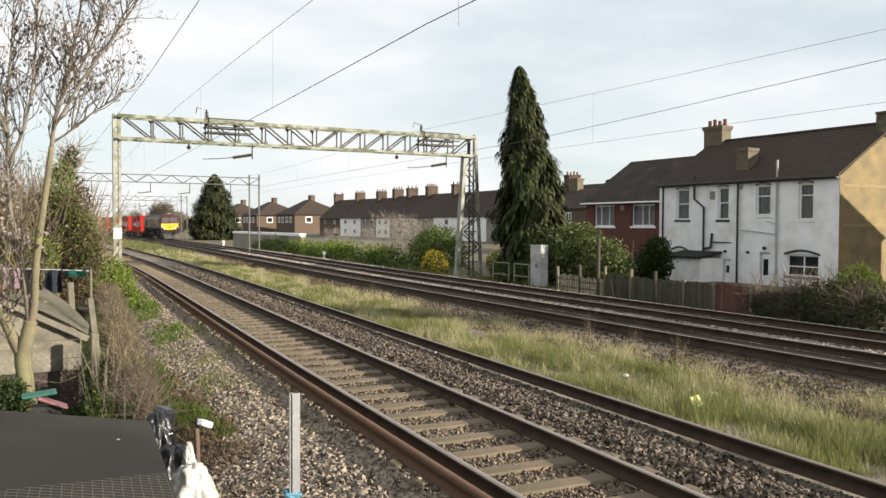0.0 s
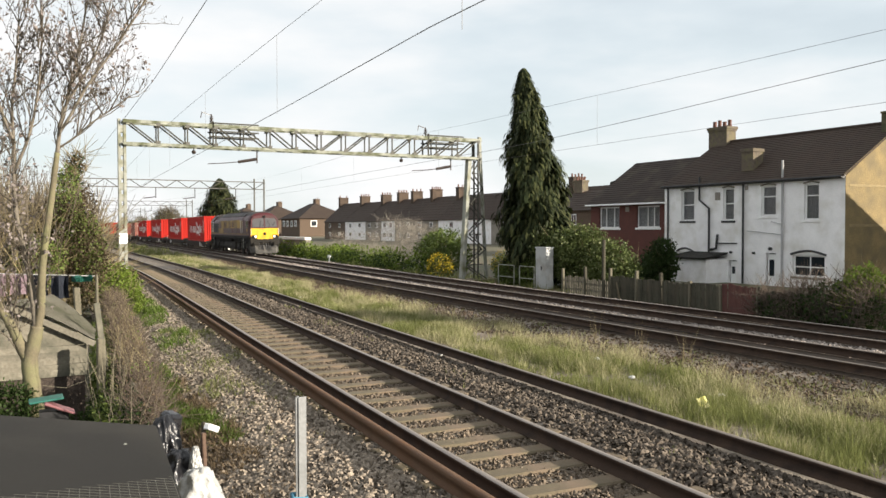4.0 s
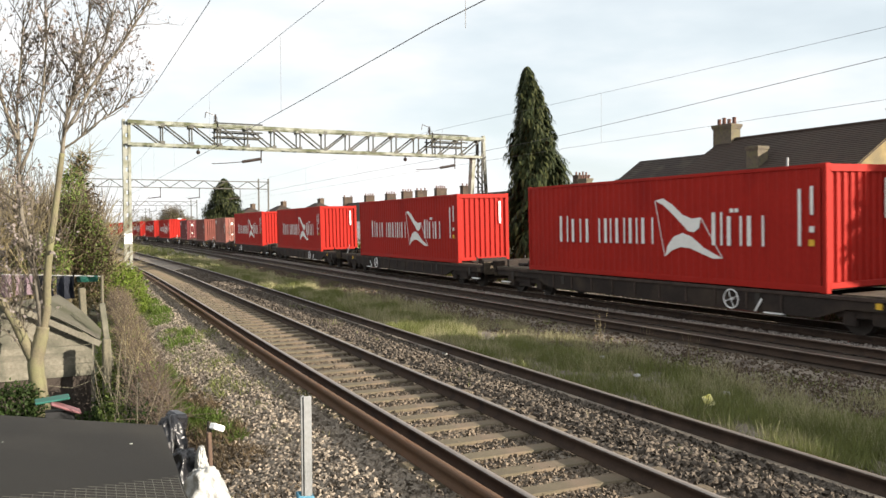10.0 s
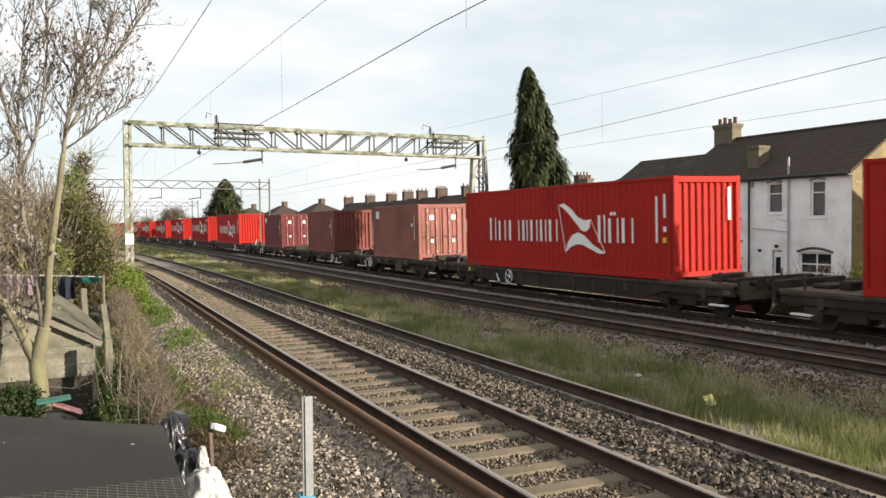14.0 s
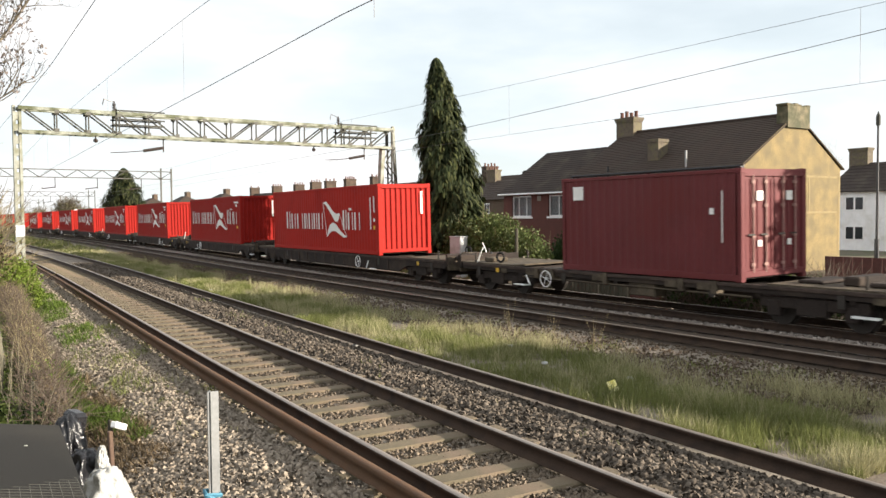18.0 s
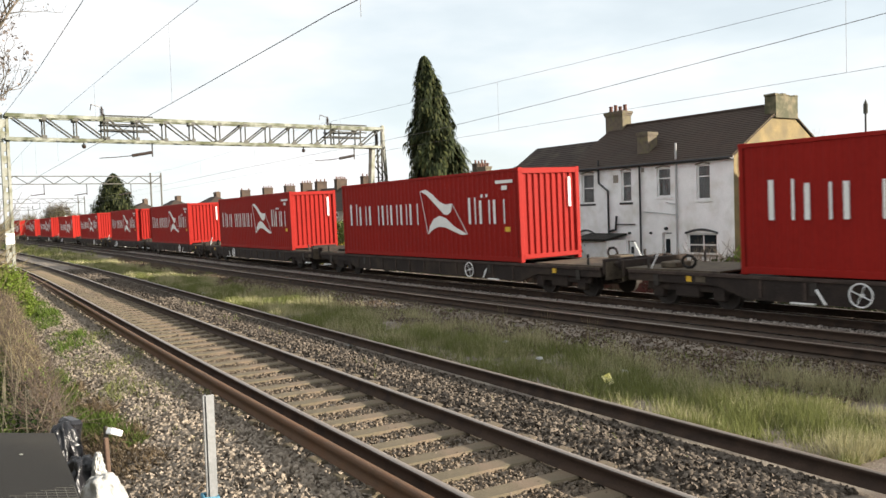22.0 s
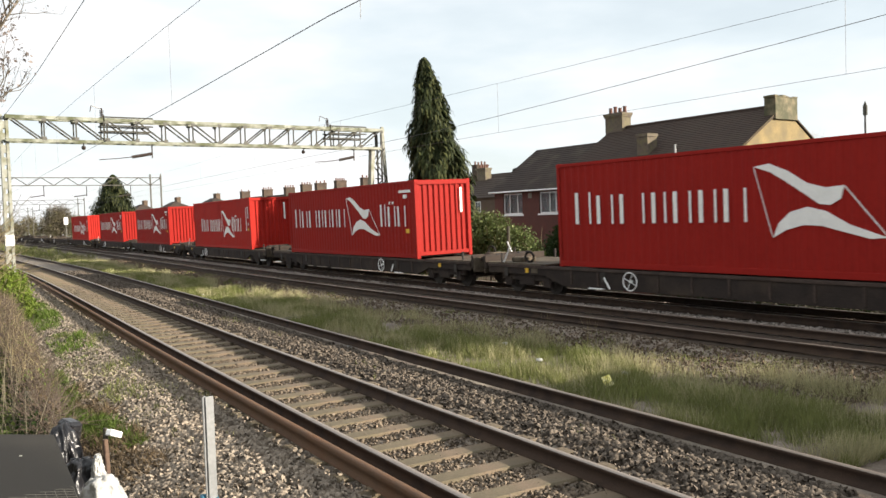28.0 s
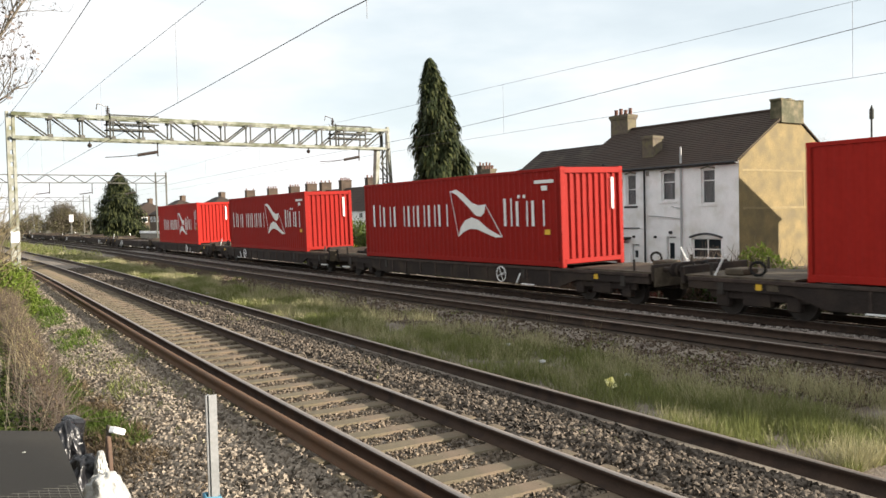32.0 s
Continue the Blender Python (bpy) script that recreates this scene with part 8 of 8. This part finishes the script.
            win = part("side_window", B(s * 1.29, d * 8.52, 2.44, s * 1.332, d * 9.50, 3.10, bevel=0.008), M["rail_dull"], cab, "grey-framed cab side window")
            part("pane", B(s * 1.31, d * 8.57, 2.49, s * 1.338, d * 8.98, 3.05), M["glass"], win)
            part("pane", B(s * 1.31, d * 9.03, 2.49, s * 1.338, d * 9.45, 3.05), M["glass"], win)
            part("crest", B(s * 1.31, d * 8.82, 2.08, s * 1.334, d * 9.20, 2.36, bevel=0.01), M["gold"], cab, "small gold crest shape")
            part("cab_handrail", bar(bmesh.new(), (s * 1.20, d * 10.10, 1.85), (s * 1.20, d * 10.10, 2.36), 0.015), M["frame_white"], cab)
            bf = part("buffer", bar(bmesh.new(), (s * 0.87, d * 10.0, 1.10), (s * 0.87, d * 10.52, 1.10), 0.11, 12), M["under"], cab)
            part("buffer_head", B(s * 0.87 - 0.26, d * 10.52, 0.92, s * 0.87 + 0.26, d * 10.60, 1.28, bevel=0.05), M["under_grey"], bf)
        part("route_lamp", bar(bmesh.new(), (0, d * 9.86, 3.40), (0, d * 10.02, 3.40), 0.11, 14), M["under"], cab, "round roof-edge headlamp")
        part("horn_grille", bar(bmesh.new(), (0, d * 10.02, 1.92), (0, d * 10.10, 1.92), 0.13, 8), M["under"], cab)
        part("buffer_beam", B(-1.26, d * 9.4, 0.86, 1.26, d * 10.03, 1.60, bevel=0.03), M["under_grey"], cab)
        plough = bmesh.new()
        loft(plough, [[(x * k, d * y, z) for x, y in ((-1.24, 9.6), (1.24, 9.6), (1.20, out - 0.32), (0.9, out), (-0.9, out), (-1.20, out - 0.32))] for z, k, out in ((0.20, 0.90, 10.28), (0.34, 1.0, 10.26), (0.92, 1.0, 10.10))])
        part("plough", plough, M["plough"], cab, "grimy grey obstacle plough")
        part("drawhook", bar(bar(bmesh.new(), (0, d * 10.0, 1.05), (0, d * 10.42, 1.03), 0.07, 8), (0, d * 10.40, 1.03), (0, d * 10.44, 0.55), 0.05, 8), M["black"], cab)
        for k, x in enumerate((-0.52, -0.38, -0.24, 0.24, 0.38, 0.52)):
            part("hose", run(bmesh.new(), [(x, d * 10.03, 1.22), (x, d * 10.28, 1.05), (x * 0.9, d * 10.32, 0.72), (x * 0.8, d * 10.30, 0.58)], 0.028, 6), M["black"], cab)
    for y in (-6.35, 6.35):
        bg = empty("bogie")
        bg.parent = e
        for s in (-1, 1):
            bm = bmesh.new()
            prof = [(-2.9, 0.62), (-2.9, 0.95), (-2.4, 1.16), (-1.5, 1.02), (-0.5, 1.02), (0, 1.16), (0.5, 1.02), (1.5, 1.02), (2.4, 1.16), (2.9, 0.95), (2.9, 0.62), (2.5, 0.42), (1.6, 0.42), (1.2, 0.66), (0.8, 0.66), (0.4, 0.42), (-0.4, 0.42), (-0.8, 0.66), (-1.2, 0.66), (-1.6, 0.42), (-2.5, 0.42)]
            bm.faces.new([bm.verts.new((s * 1.14, y + a, z)) for a, z in prof])
            r = bmesh.ops.extrude_face_region(bm, geom=bm.faces[:])
            bmesh.ops.translate(bm, vec=(-s * 0.12, 0, 0), verts=[v for v in r["geom"] if isinstance(v, bmesh.types.BMVert)])
            part("side_frame", bm, M["under_grey"], bg, "grimy cast bogie side frame")
            for k in (-2.03, 0, 2.03):
                part("axlebox", B(s * 1.10, y + k - 0.24, 0.34, s * 1.24, y + k + 0.24, 0.76, bevel=0.06), M["under"], bg)
            for k in (-1, 1):
                part("spring", bar(bmesh.new(), (s * 1.16, y + k, 0.66), (s * 1.16, y + k, 1.0), 0.10, 10), M["under"], bg)
            part("damper", bar(bmesh.new(), (s * 1.20, y - 1.6, 1.12), (s * 1.20, y - 0.4, 1.24), 0.045, 8), M["under_grey"], bg)
        part("bolster", B(-0.9, y - 1.6, 0.7, 0.9, y + 1.6, 1.2), M["under"], bg)
        for k in (-2.03, 0, 2.03):
            wheelset(bg, y + k, 0.53)
    return e


M["under_grey"] = mat("underframe_grime", (0.022, 0.020, 0.017), 0.9, var=0.45, scale=1.6, fine=18, bump=0.2, dirt=(0.038, 0.034, 0.027), dirt_at=0.6, spec=0.2)


def train():
    eng = engine()
    MOVING.append((eng, ENGINE_MID, 0))
    red_a = container(12.192, 2.896, M["red"], False, 1, "clean red steel container with white lettering bars on a wagon")
    red_b = container(12.192, 2.896, M["red_bright"], False, 2, "red high-cube steel container with white lettering bars on a wagon")
    cr_door = container(6.058, 2.591, M["crimson"], True, 0, "dark crimson short container with ribbed doors and labels")
    br_door = container(6.058, 2.591, M["brown_pale"], True, 0, "faded pinkish brown short container with ribbed doors and labels")
    br_end = container(6.058, 2.591, M["brown"], False, 0, "dull brown short container with a ribbed end")
    kinds = {4: br_door, 5: br_end, 6: cr_door}
    style_b = {9, 10, 11, 12, 13, 15, 16, 8}
    used = set()
    for k, q in enumerate(FRONTS):
        src = kinds.get(k, red_b if k in style_b else red_a)
        length = 6.058 if k in SHORT else 12.192
        ob = src if src.name not in used else copy_thing(src, Matrix.Identity(4))
        used.add(src.name)
        MOVING.append((ob, q + length / 2, DECK))
    # wagons: each reaches half-way to the neighbours of its box
    ends = [ENGINE_MID + 10.85]
    for k in range(len(FRONTS) - 1):
        length = 6.058 if k in SHORT else 12.192
        ends.append((FRONTS[k] + length + FRONTS[k + 1]) / 2)
    ends.append(FRONTS[-1] + 16.0)
    for _ in range(6):
        ends.append(ends[-1] + 19.3)
    made = {}
    for k, (a, b) in enumerate(zip(ends, ends[1:])):
        length = round((b - a - 0.8) * 2) / 2
        key = (length, k in SHORT)
        if key not in made:
            ob = made[key] = flat_wagon(length, "skeletal tan and black container wagon on two bogies" if k in SHORT else "grimy dark container flat wagon on two bogies", k in SHORT)
        else:
            ob = copy_thing(made[key], Matrix.Identity(4))
        if k >= len(FRONTS):
            ob["label"] = "empty grimy container flat wagon on two bogies"
        back = (k % 2 == 0) if k < 4 else (k % 2 == 1)
        MOVING.append((ob, (a + b) / 2, 0, back))


def motions():
    times = [k * 0.8 for k in range(41)]
    for ob, mid, lift, *back in MOVING:
        up = Matrix.Translation((0, 0, lift)) @ (Matrix.Rotation(math.pi, 4, "Z") if back and back[0] else Matrix.Identity(4))
        walk(ob, [(t, on_line(mid - run_to(t)) @ up) for t in times])

# ---- build ----
ground()
tracks()
gantry()
far_gantry(21.0, 74.5)
far_gantry(26.2, 134)
far_gantry(27.0, 190)
wires()
houses()
street_lamp()
fence()
lineside()
far_side_green()
far_woods()
near_side()
garden_things()
train()
stones()
grass()
motions()
